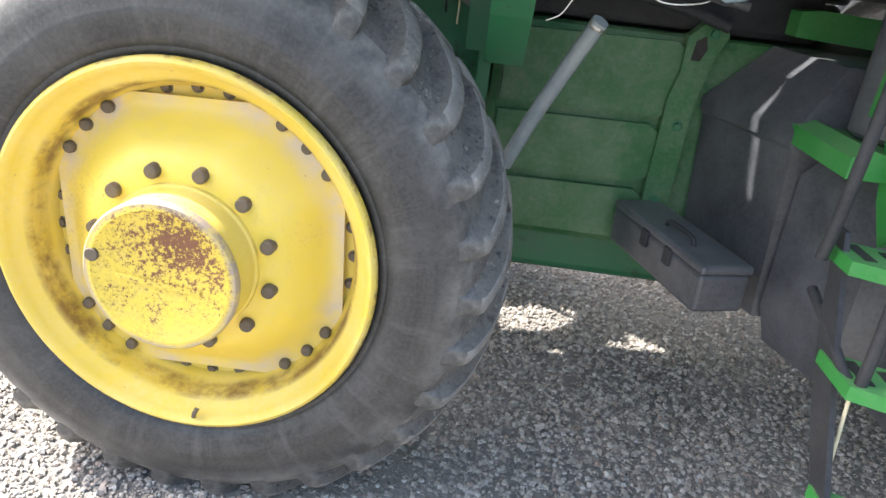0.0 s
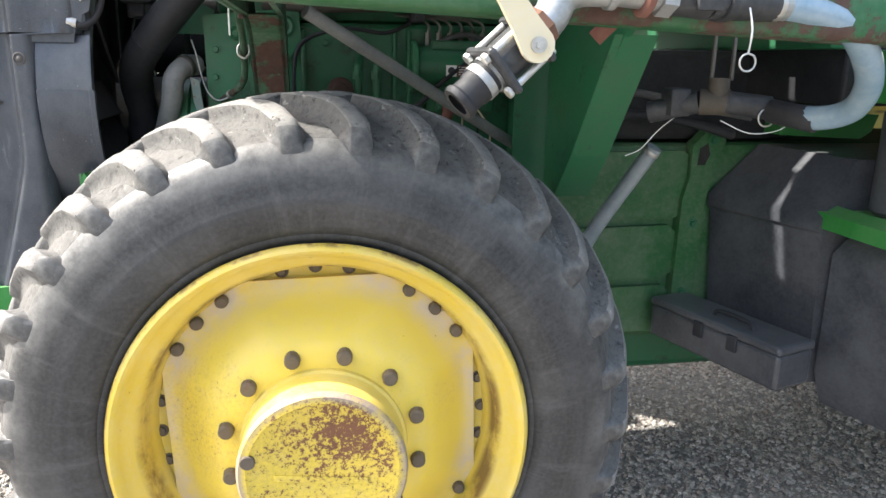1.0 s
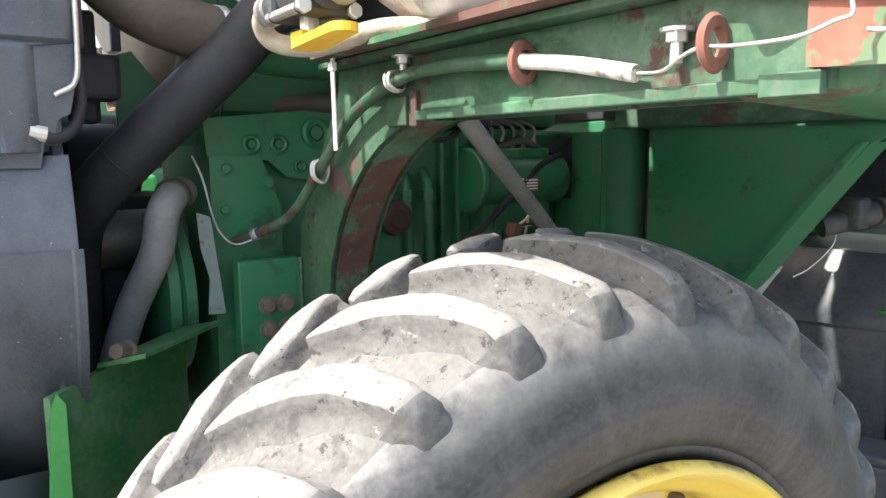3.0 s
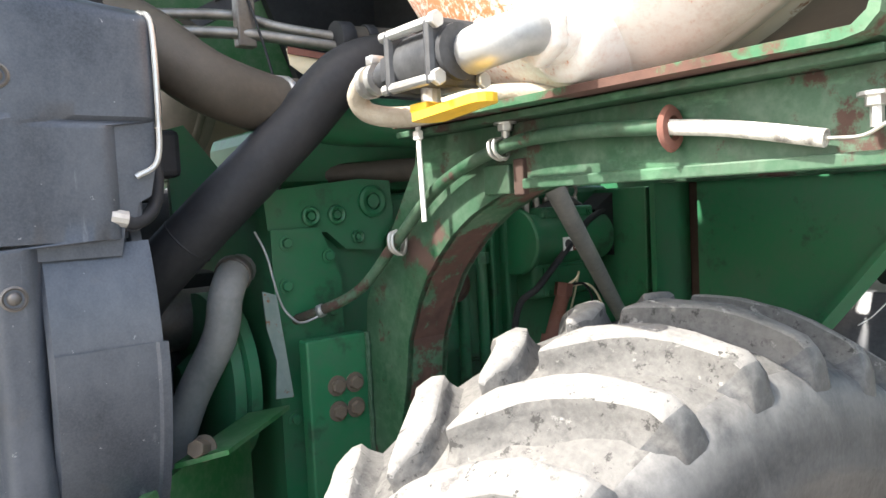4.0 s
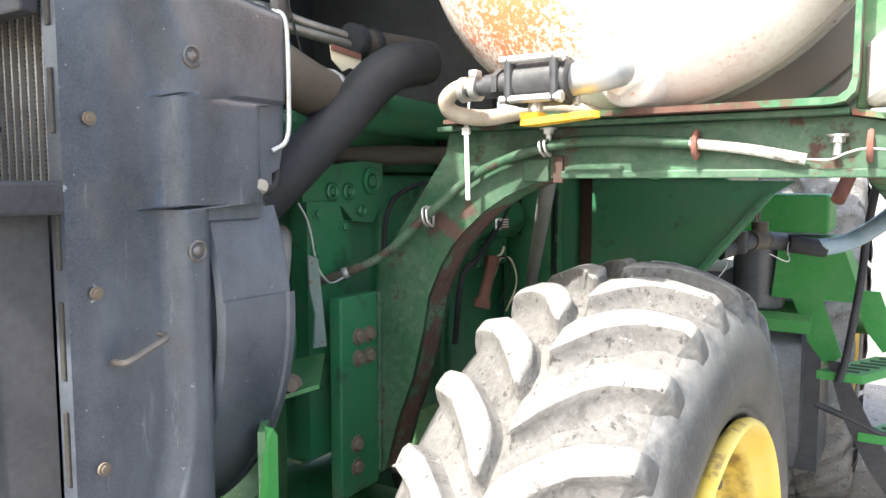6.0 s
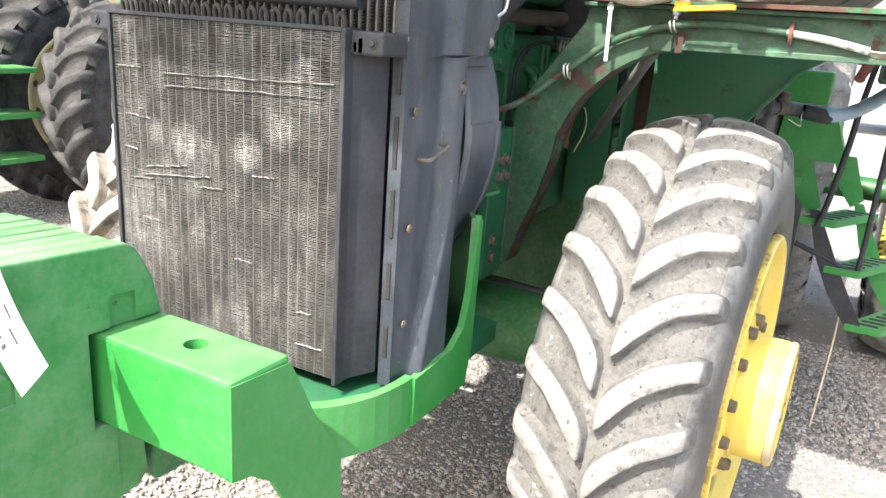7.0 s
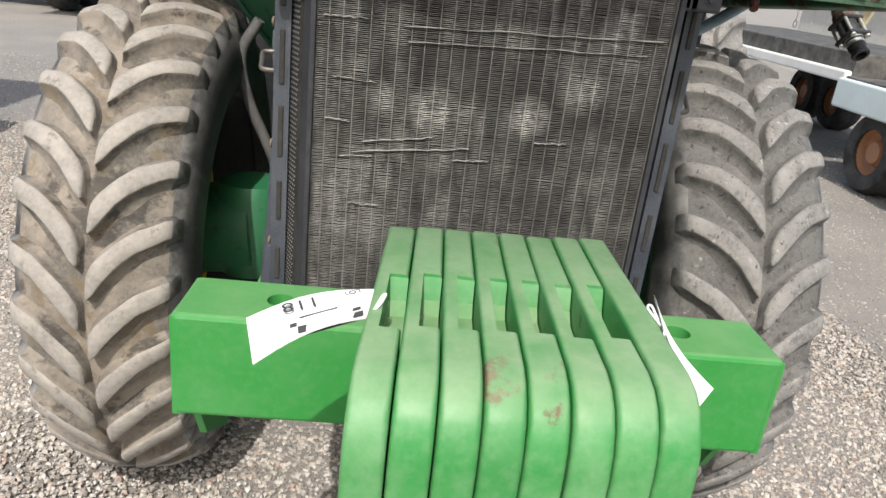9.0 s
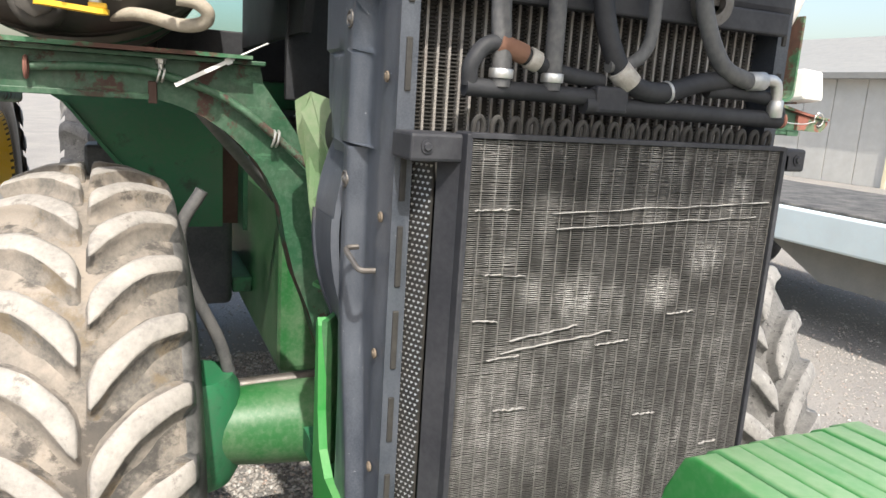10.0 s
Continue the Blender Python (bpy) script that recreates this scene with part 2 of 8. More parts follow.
RUST_DARK = painted("dark_brown_rust", (0.060, 0.034, 0.027), rust=0.7, dust=0.4, rough=0.85, dustcol=(0.12, 0.09, 0.07), rustcol=(0.05, 0.028, 0.022))
STRIP_PALE = painted("chipped_pale_strip_paint", (0.12, 0.175, 0.155), rust=0.9, dust=0.4, rough=0.5, chip_scale=16, dustcol=(0.30, 0.31, 0.29))
PRIMER = painted("flaking_primer", (0.06, 0.14, 0.075), rust=1.32, dust=0.6, rough=0.8, chip_scale=14, dustcol=(0.23, 0.19, 0.14), rustcol=(0.22, 0.085, 0.062))
BOLT = painted("dirty_bolt_steel", (0.12, 0.095, 0.07), rust=0.8, dust=0.4, rough=0.65, dustcol=(0.24, 0.18, 0.12))
TYRE = sidewall()
# Lug crests get a paler rubber than the flanks and the tread floor.
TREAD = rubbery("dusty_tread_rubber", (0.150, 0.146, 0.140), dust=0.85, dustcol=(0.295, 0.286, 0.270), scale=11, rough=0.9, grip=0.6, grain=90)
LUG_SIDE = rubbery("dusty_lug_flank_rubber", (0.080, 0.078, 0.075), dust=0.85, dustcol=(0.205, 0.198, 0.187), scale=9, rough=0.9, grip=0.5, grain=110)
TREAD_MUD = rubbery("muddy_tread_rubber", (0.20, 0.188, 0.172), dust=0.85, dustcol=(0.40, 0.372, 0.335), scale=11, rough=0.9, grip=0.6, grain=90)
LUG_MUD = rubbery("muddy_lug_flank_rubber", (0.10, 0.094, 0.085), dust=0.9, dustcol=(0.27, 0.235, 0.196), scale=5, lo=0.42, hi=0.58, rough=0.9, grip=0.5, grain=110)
scuffs(TREAD, (0.066, 0.064, 0.062), 16, 0.54, 0.64, 0.8, detail=12, rough=0.78)
scuffs(TREAD, (0.030, 0.029, 0.028), 55, 0.60, 0.65, 0.85, stretch=(1, 1.6, 1))
scuffs(TREAD, (0.46, 0.45, 0.43), 38, 0.60, 0.66, 0.6)
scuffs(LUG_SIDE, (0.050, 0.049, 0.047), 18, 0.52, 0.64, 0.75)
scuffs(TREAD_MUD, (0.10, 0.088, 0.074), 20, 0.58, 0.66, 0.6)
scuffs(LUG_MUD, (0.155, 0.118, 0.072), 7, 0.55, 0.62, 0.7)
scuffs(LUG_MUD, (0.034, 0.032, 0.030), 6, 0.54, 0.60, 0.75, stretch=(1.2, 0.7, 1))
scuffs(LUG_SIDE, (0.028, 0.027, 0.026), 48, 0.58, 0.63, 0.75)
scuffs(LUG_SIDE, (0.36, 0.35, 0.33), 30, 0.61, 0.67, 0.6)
for _m in (TREAD, LUG_SIDE, TREAD_MUD, LUG_MUD):
    scatter(_m)
for _m in (TREAD, LUG_SIDE, TREAD_MUD, LUG_MUD):
    _m.node_tree.nodes["Principled BSDF"].inputs["Sheen Weight"].default_value = 0.06
TREAD_DARK = rubbery("dark_tread_rubber", (0.022, 0.022, 0.023), dust=0.5, dustcol=(0.16, 0.155, 0.15), scale=7, rough=0.85)
PLASTIC = rubbery("grey_black_plastic", (0.027, 0.033, 0.045), dust=0.66, dustcol=(0.122, 0.133, 0.152), lo=0.40, hi=0.68, scale=4.5, rough=0.36, spec=0.5, grain=320, grip=0.05, stretch=(1.2, 1.2, 0.75))
scuffs(PLASTIC, (0.30, 0.31, 0.32), 75, 0.70, 0.73, 0.7, detail=3)
scuffs(PLASTIC, (0.22, 0.23, 0.25), 16, 0.62, 0.72, 0.55, stretch=(2.2, 2.2, 0.25))
scuffs(PLASTIC, (0.10, 0.085, 0.070), 6, 0.60, 0.74, 0.5)
PLASTIC_TANK = rubbery("black_tank_plastic", (0.034, 0.037, 0.045), dust=0.7, dustcol=(0.145, 0.149, 0.164), scale=5, rough=0.34, spec=0.6, grip=0.05)
pale_tops(PLASTIC_TANK, (0.19, 0.19, 0.195), 0.5)
FRAME_BLACK = rubbery("dull_black_steel", (0.022, 0.023, 0.028), dust=0.28, dustcol=(0.11, 0.11, 0.115), scale=8, rough=0.6, spec=0.35, grip=0.06)
HOSE = rubbery("black_hose_rubber", (0.018, 0.019, 0.022), dust=0.22, dustcol=(0.10, 0.10, 0.105), scale=9, rough=0.6, spec=0.3, grip=0.05)
HOSE_GREY = rubbery("grey_hose_rubber", (0.065, 0.066, 0.070), dust=0.5, dustcol=(0.20, 0.195, 0.185), scale=11, rough=0.6)
DUCT = rubbery("brown_grey_duct_rubber", (0.066, 0.057, 0.046), dust=0.4, dustcol=(0.15, 0.13, 0.105), scale=9, rough=0.6)
CLEAR = rubbery("cloudy_blue_hose", (0.22, 0.33, 0.42), dust=0.45, dustcol=(0.42, 0.49, 0.54), scale=15, rough=0.25, spec=0.6, grip=0.03)
STEEL = metalish("galvanised_steel", (0.62, 0.62, 0.60), 0.42, 0.85, 0.5, (0.30, 0.24, 0.18))
STEEL_DARK = metalish("dark_steel", (0.16, 0.15, 0.14), 0.5, 0.7, 0.5)
STEEL_LINE = metalish("dull_steel_line", (0.30, 0.285, 0.26), 0.42, 0.7, 0.6, (0.12, 0.10, 0.085))
ALU = metalish("cast_aluminium", (0.45, 0.46, 0.46), 0.5, 0.7, 0.5, (0.18, 0.17, 0.15))
TANKWHITE = freckled("white_tank_paint", (0.74, 0.72, 0.67), (0.48, 0.19, 0.085), 2.6, 110, -0.05, dustcol=(0.60, 0.54, 0.47), focus=((-0.90, 0.20, 0.20), 0.33))
scuffs(TANKWHITE, (0.40, 0.34, 0.28), 6, 0.60, 0.72, 0.45, stretch=(1, 1, 0.35))
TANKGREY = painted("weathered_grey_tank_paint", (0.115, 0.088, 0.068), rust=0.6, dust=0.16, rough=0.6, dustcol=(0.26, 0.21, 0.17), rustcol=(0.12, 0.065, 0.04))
def worn_ring(mat, r0, r1, r2, col, lo, hi, scale, r3=None):
    """Rubbed, dusty paint in broken patches on a ring of a wheel, round its y axis."""
    nt = mat.node_tree
    b = nt.nodes["Principled BSDF"]
    old = b.inputs["Base Color"].links[0].from_socket
    c = nt.nodes.new("ShaderNodeTexCoord")
    v = nt.nodes.new("ShaderNodeVectorMath")
    v.operation = 'MULTIPLY'
    v.inputs[1].default_value = (1, 0, 1)
    nt.links.new(c.outputs["Object"], v.inputs[0])
    d = nt.nodes.new("ShaderNodeVectorMath")
    d.operation = 'LENGTH'
    nt.links.new(v.outputs[0], d.inputs[0])
    ring = ramp(nt, d.outputs["Value"], [(r0, BW(0)), (r1, BW(1)), (r2, BW(1))] + ([(r3, BW(0))] if r3 else []))
    k = mix(nt, 1.0, ring, ramp(nt, noise_node(nt, scale, 7, 0.65).outputs[0], [(lo, BW(0.15)), (hi, BW(0.9))]), 'MULTIPLY')
    nt.links.new(mix(nt, k, old, col), b.inputs["Base Color"])


worn_ring(YELLOW_DISC, 0.315, 0.365, 0.42, (0.60, 0.50, 0.40), 0.42, 0.60, 7)
worn_ring(YELLOW, 0.392, 0.399, 0.404, (0.17, 0.09, 0.035), 0.42, 0.56, 7, 0.414)
worn_ring(YELLOW, 0.458, 0.462, 0.468, (0.20, 0.11, 0.045), 0.48, 0.58, 16, 0.475)
scuffs(YELLOW, (0.30, 0.16, 0.06), 48, 0.67, 0.70, 0.8)
scuffs(YELLOW, (0.56, 0.40, 0.09), 7, 0.58, 0.74, 0.22)
scuffs(YELLOW_DISC, (0.24, 0.12, 0.05), 55, 0.68, 0.71, 0.8)
worn_ring(YELLOW_RUST, 0.160, 0.171, 0.19, (0.36, 0.29, 0.24), 0.36, 0.52, 9)
LEVER_YELLOW = rubbery("yellow_lever_plastic", (0.80, 0.47, 0.03), dust=0.2, dustcol=(0.5, 0.35, 0.1), rough=0.45)
TAN = rubbery("tan_braided_rubber", (0.30, 0.26, 0.20), dust=0.6, dustcol=(0.46, 0.42, 0.35), scale=30, rough=0.7, grip=0.4, grain=200)
LEVER_CREAM = rubbery("faded_cream_lever", (0.74, 0.64, 0.42), dust=0.5, dustcol=(0.70, 0.66, 0.55), rough=0.55)
VALVE = rubbery("black_valve_plastic", (0.022, 0.023, 0.026), dust=0.28, dustcol=(0.16, 0.165, 0.17), scale=20, rough=0.5, spec=0.45)
WHITE = rubbery("white_plastic", (0.80, 0.80, 0.78), dust=0.15, dustcol=(0.6, 0.58, 0.52), rough=0.5)
SLEEVE = rubbery("scuffed_white_sleeve", (0.66, 0.65, 0.60), dust=0.9, dustcol=(0.17, 0.16, 0.145), scale=28, rough=0.5, lo=0.49, hi=0.60)
PAPER = rubbery("white_tag_paper", (0.85, 0.85, 0.83), dust=0.10, dustcol=(0.7, 0.7, 0.66), rough=0.8)
INK = nodes_of("printed_ink", 0.8)[0]
INK.node_tree.nodes["Principled BSDF"].inputs["Base Color"].default_value = (0.05, 0.05, 0.055, 1)
FIN_DARK = rubbery("dark_cooler_core", (0.020, 0.019, 0.018), dust=0.4, dustcol=(0.10, 0.095, 0.085), rough=0.7)
TUBE_DUSTY = metalish("dusty_cooler_tubes", (0.14, 0.135, 0.125), 0.45, 0.3, 0.7, (0.05, 0.047, 0.044))
TUBE_LIGHT = metalish("dull_core_tubes", (0.29, 0.275, 0.255), 0.55, 0.25, 0.6, (0.14, 0.11, 0.10))


# ---- mesh helpers ----
FIRST = {}

def part(name, bm, material, parent=None, label="", smooth=False, angle=40):
    bmesh.ops.recalc_face_normals(bm, faces=bm.faces)
    me = bpy.data.meshes.new(name)
    bm.to_mesh(me)
    bm.free()
    mats = material if isinstance(material, (list, tuple)) else [material]
    for mm in mats:
        me.materials.append(mm)
    if smooth:
        me.polygons.foreach_set("use_smooth", [True] * len(me.polygons))
        me.set_sharp_from_angle(angle=radians(angle))
    ob = new(name, me)
    if parent:
        ob.parent = parent
        FIRST.setdefault(parent, ob)
    if label:
        tagged(ob, label)
    return ob


def thing(name, at, label, category, group="", kind=""):
    ob = new(name)
    ob.empty_display_size = 0.1
    ob.location = at
    return tagged(ob, label, category, group, kind)


def solo(name, bm, material, label, category, group="", kind="", smooth=False, angle=40):
    return tagged(part(name, bm, material, None, "", smooth, angle), label, category, group, kind)


def BM():
    return bmesh.new()


def bev(bm, geom_verts, width, seg=2):
    if width > 0:
        vs = set(geom_verts)
        es = [e for e in bm.edges if e.verts[0] in vs and e.verts[1] in vs and len(e.link_faces) == 2 and e.calc_face_angle(0) > 0.35]
        bmesh.ops.bevel(bm, geom=es, offset=width, segments=seg, profile=0.5, affect='EDGES', clamp_overlap=True)


def box(bm, x0, x1, y0, y1, z0, z1, bevel=0.004, m=None, seg=2):
    mm = Matrix.Translation(((x0 + x1) / 2, (y0 + y1) / 2, (z0 + z1) / 2)) @ Matrix.Diagonal((abs(x1 - x0), abs(y1 - y0), abs(z1 - z0), 1))
    if m is not None:
        mm = m @ mm
    r = bmesh.ops.create_cube(bm, size=1, matrix=mm)
    bev(bm, r["verts"], bevel, seg)
    return bm


def prism(bm, pts, axis, a, b, bevel=0.0, seg=2):
    """A polygon of (u, v) pairs pushed along an axis from a to b. axis x: (y, z); y: (x, z); z: (x, y)."""
    def at(u, v, w):
        return {"x": (w, u, v), "y": (u, w, v), "z": (u, v, w)}[axis]
    n = len(pts)
    lo = [bm.verts.new(at(u, v, a)) for u, v in pts]
    hi = [bm.verts.new(at(u, v, b)) for u, v in pts]
    bm.faces.new(lo)
    bm.faces.new(hi)
    for i in range(n):
        bm.faces.new((lo[i], lo[(i + 1) % n], hi[(i + 1) % n], hi[i]))
    bev(bm, lo + hi, bevel, seg)
    return bm


def rod(bm, p, q, r, n=12, r2=None, bevel=0.0):
    """A round bar from p to q."""
    p, q = Vector(p), Vector(q)
    d = q - p
    m = Matrix.Translation((p + q) / 2) @ d.to_track_quat('Z', 'Y').to_matrix().to_4x4()
    res = bmesh.ops.create_cone(bm, cap_ends=True, segments=n, radius1=r, radius2=r if r2 is None else r2, depth=d.length, matrix=m)
    if bevel:
        bev(bm, res["verts"], bevel, 1)
    return bm


def smooth_path(pts, n=8):
    """A smooth line through the points (Catmull-Rom)."""
    P = [Vector(p) for p in pts]
    P = [P[0] * 2 - P[1]] + P + [P[-1] * 2 - P[-2]]
    out = []
    for i in range(1, len(P) - 2):
        a, b, c, d = P[i - 1:i + 3]
        for k in range(n):
            t = k / n
            out.append(0.5 * ((2 * b) + (c - a) * t + (2 * a - 5 * b + 4 * c - d) * t * t + (3 * b - a - 3 * c + d) * t ** 3))
    out.append(P[-2])
    return out


def pipe(bm, pts, r, n=12, k=8, curve=True, radii=None):
    """A round tube along a smooth line, with closed ends."""
    path = smooth_path(pts, k) if curve else [Vector(p) for p in pts]
    up = Vector((0.31, 0.17, 0.93))
    rings = []
    tang = None
    for i, p in enumerate(path):
        t = (path[min(i + 1, len(path) - 1)] - path[max(i - 1, 0)]).normalized()
        if tang is None:
            u = t.cross(up).normalized()
        else:
            u = (u - t * u.dot(t)).normalized()
        tang = t
        v = t.cross(u)
        rr = r if radii is None else radii(i / (len(path) - 1))
        rings.append([bm.verts.new(p + (u * math.cos(a) + v * math.sin(a)) * rr) for a in (2 * math.pi * j / n for j in range(n))])
    for a, b in zip(rings, rings[1:]):
        for j in range(n):
            bm.faces.new((a[j], a[(j + 1) % n], b[(j + 1) % n], b[j]))
    bm.faces.new(rings[0])
    bm.faces.new(rings[-1][::-1])
    return bm


def lathe(bm, prof, axis='y', n=64, at=(0, 0, 0), closed=False, a0=0.0, a1=2 * math.pi):
    """A profile of (radius, height) pairs turned round an axis."""
    full = abs(a1 - a0 - 2 * math.pi) < 1e-6
    steps = n if full else n + 1
    rows = []
    for j in range(steps):
        a = a0 + (a1 - a0) * j / n
        ring = []
        for r, h in prof:
            c, s = r * math.cos(a), r * math.sin(a)
            co = {"y": (c, h, s), "x": (h, c, s), "z": (c, s, h)}[axis]
            ring.append(bm.verts.new(Vector(co) + Vector(at)))
        rows.append(ring)
    m = len(prof)
    for j in range(n):
        A, B = rows[j], rows[(j + 1) % steps]
        for i in range(m if closed else m - 1):
            k = (i + 1) % m
            bm.faces.new((A[i], A[k], B[k], B[i]))
    bmesh.ops.remove_doubles(bm, verts=bm.verts, dist=1e-5)
    return bm


def hexbolt(bm, at, d, r=0.012, h=0.010, washer=True):
    """A hexagonal bolt head at a place, standing up along d."""
    p, d = Vector(at), Vector(d).normalized()
    if washer:
        rod(bm, p - d * 0.001, p + d * 0.0025, r * 1.45, 14)
    rod(bm, p, p + d * h, r, 6, bevel=0.0012)
    return bm


def plate(bm, pts, nrm, th, bevel=0.0015):
    """A flat plate from a list of corners, of a thickness along nrm."""
    nrm = Vector(nrm).normalized() * th
    lo = [bm.verts.new(Vector(p)) for p in pts]
    hi = [bm.verts.new(Vector(p) + nrm) for p in pts]
    n = len(pts)
    bm.faces.new(lo)
    bm.faces.new(hi)
    for i in range(n):
        bm.faces.new((lo[i], lo[(i + 1) % n], hi[(i + 1) % n], hi[i]))
    bev(bm, lo + hi, bevel, 1)
    return bm


def carve(ob, cutters):
    """Take the shapes of the cutters out of an object's mesh, for pockets and holes."""
    temps = []
    for bm in cutters:
        bmesh.ops.recalc_face_normals(bm, faces=bm.faces)
        me = bpy.data.meshes.new("cutter")
        bm.to_mesh(me)
        bm.free()
        c = bpy.data.objects.new("cutter", me)
        scene.collection.objects.link(c)
        c.matrix_world = ob.matrix_world if not ob.parent else Matrix.Identity(4)
        c.parent = ob.parent
        temps.append(c)
        md = ob.modifiers.new("cut", 'BOOLEAN')
        md.operation, md.object, md.solver = 'DIFFERENCE', c, 'EXACT'
    bpy.context.view_layer.update()
    me = bpy.data.meshes.new_from_object(ob.evaluated_get(bpy.context.evaluated_depsgraph_get()))
    ob.modifiers.clear()
    ob.data = me
    for c in temps:
        bpy.data.objects.remove(c)


# ---- the tractor ----
tractor = thing("tractor", (0, 0, 0), "green farm tractor, hood off, dusty tyres, on gravel", "tractor")
ASSEMBLIES = []


def assembly(name, at, label):
    """A main part of the tractor; its first piece becomes the part itself at the end of the script."""
    ob = thing(name, at, label, "")
    ASSEMBLIES.append(ob)
    return ob


# ---- ground ----
def gravel_material():
    m, nt, b = nodes_of("crushed_gravel", 0.9, 0.0, 0.25)
    v = noise_node(nt, 62, kind="ShaderNodeTexVoronoi")
    v.feature = 'F1'
    v2 = noise_node(nt, 21, kind="ShaderNodeTexVoronoi")
    stone = ramp(nt, v.outputs["Color"], [(0.15, (0.24, 0.22, 0.20)), (0.5, (0.40, 0.373, 0.345)), (0.85, (0.58, 0.553, 0.52))])
    stone = mix(nt, 0.35, stone, ramp(nt, v2.outputs["Color"], [(0.2, (0.30, 0.277, 0.25)), (0.8, (0.54, 0.51, 0.475))]))
    gap = ramp(nt, v.outputs["Distance"], [(0.45, BW(1)), (0.8, BW(0.45))])
    stone = mix(nt, 1.0, stone, gap, 'MULTIPLY')
    big = noise_node(nt, 0.8, 6)
    stone = mix(nt, ramp(nt, big.outputs[0], [(0.4, BW(0)), (0.75, BW(0.35))]), stone, (0.47, 0.43, 0.37))
    nt.links.new(stone, b.inputs["Base Color"])
    inv = nt.nodes.new("ShaderNodeMath")
    inv.operation = 'SUBTRACT'
    inv.inputs[0].default_value = 1.0
    nt.links.new(v.outputs["Distance"], inv.inputs[1])
    bump(nt, b, inv.outputs[0], 0.7, 0.010)
    return m


GRAVEL = gravel_material()
bm = BM()
bmesh.ops.create_grid(bm, x_segments=150, y_segments=150, size=6)
for v in bm.verts:
    v.co.z = 0.018 * noise.noise(Vector((v.co.x * 1.1, v.co.y * 1.1, 3))) * max(0, 1 - max(abs(v.co.x), abs(v.co.y)) / 6)
e = [x for x in bm.edges if len(x.link_faces) == 1]
r = bmesh.ops.extrude_edge_only(bm, edges=e)
for v in [g for g in r["geom"] if isinstance(g, bmesh.types.BMVert)]:
    v.co.x *= 60
    v.co.y *= 60
    v.co.z = 0
ground = solo("ground", bm, GRAVEL, "grey crushed gravel yard with shadows and loose stones", "ground", kind="structure", smooth=True)


# ---- front wheels ----
LUGS = 30
TURN = radians(2.0)


def tyre_mesh(half=0.180, r_base=0.727, r_bead=0.452, flat=0.720, seg=120, bulge=0.220):
    """The casing of a tractor tyre round the y axis."""
    bm = BM()
    h = half
    w = r_base - r_bead
    k = bulge
    prof = [(r_bead, 0.80 * k), (r_bead + 0.014, 0.875 * k), (r_bead + 0.022, 0.90 * k), (r_bead + 0.030, 0.90 * k), (r_bead + 0.036, 0.925 * k), (r_bead + 0.20 * w, 0.968 * k), (r_bead + 0.33 * w, 0.992 * k), (r_bead + 0.365 * w, 1.003 * k), (r_bead + 0.40 * w, 0.994 * k), (r_bead + 0.50 * w, 0.982 * k), (r_bead + 0.60 * w, 0.955 * k), (r_bead + 0.70 * w, 0.915 * k), (r_bead + 0.77 * w, 0.87 * k), (r_base - 0.050, 0.97 * h), (r_base - 0.034, 0.84 * h),
            (r_base - 0.022, 0.68 * h), (r_base - 0.006, 0.36 * h), (r_base, 0)]
    prof = [(r, -y) for r, y in prof] + [(r, y) for r, y in prof[-2::-1]]
    lathe(bm, prof, 'y', seg)
    for f in bm.faces:
        c = f.calc_center_median()
        f.material_index = 1 if (c.x ** 2 + c.z ** 2) ** 0.5 > r_base - 0.052 else 0
    for v in bm.verts:
        if v.co.z < -flat:
            v.co.z = -flat
    return bm


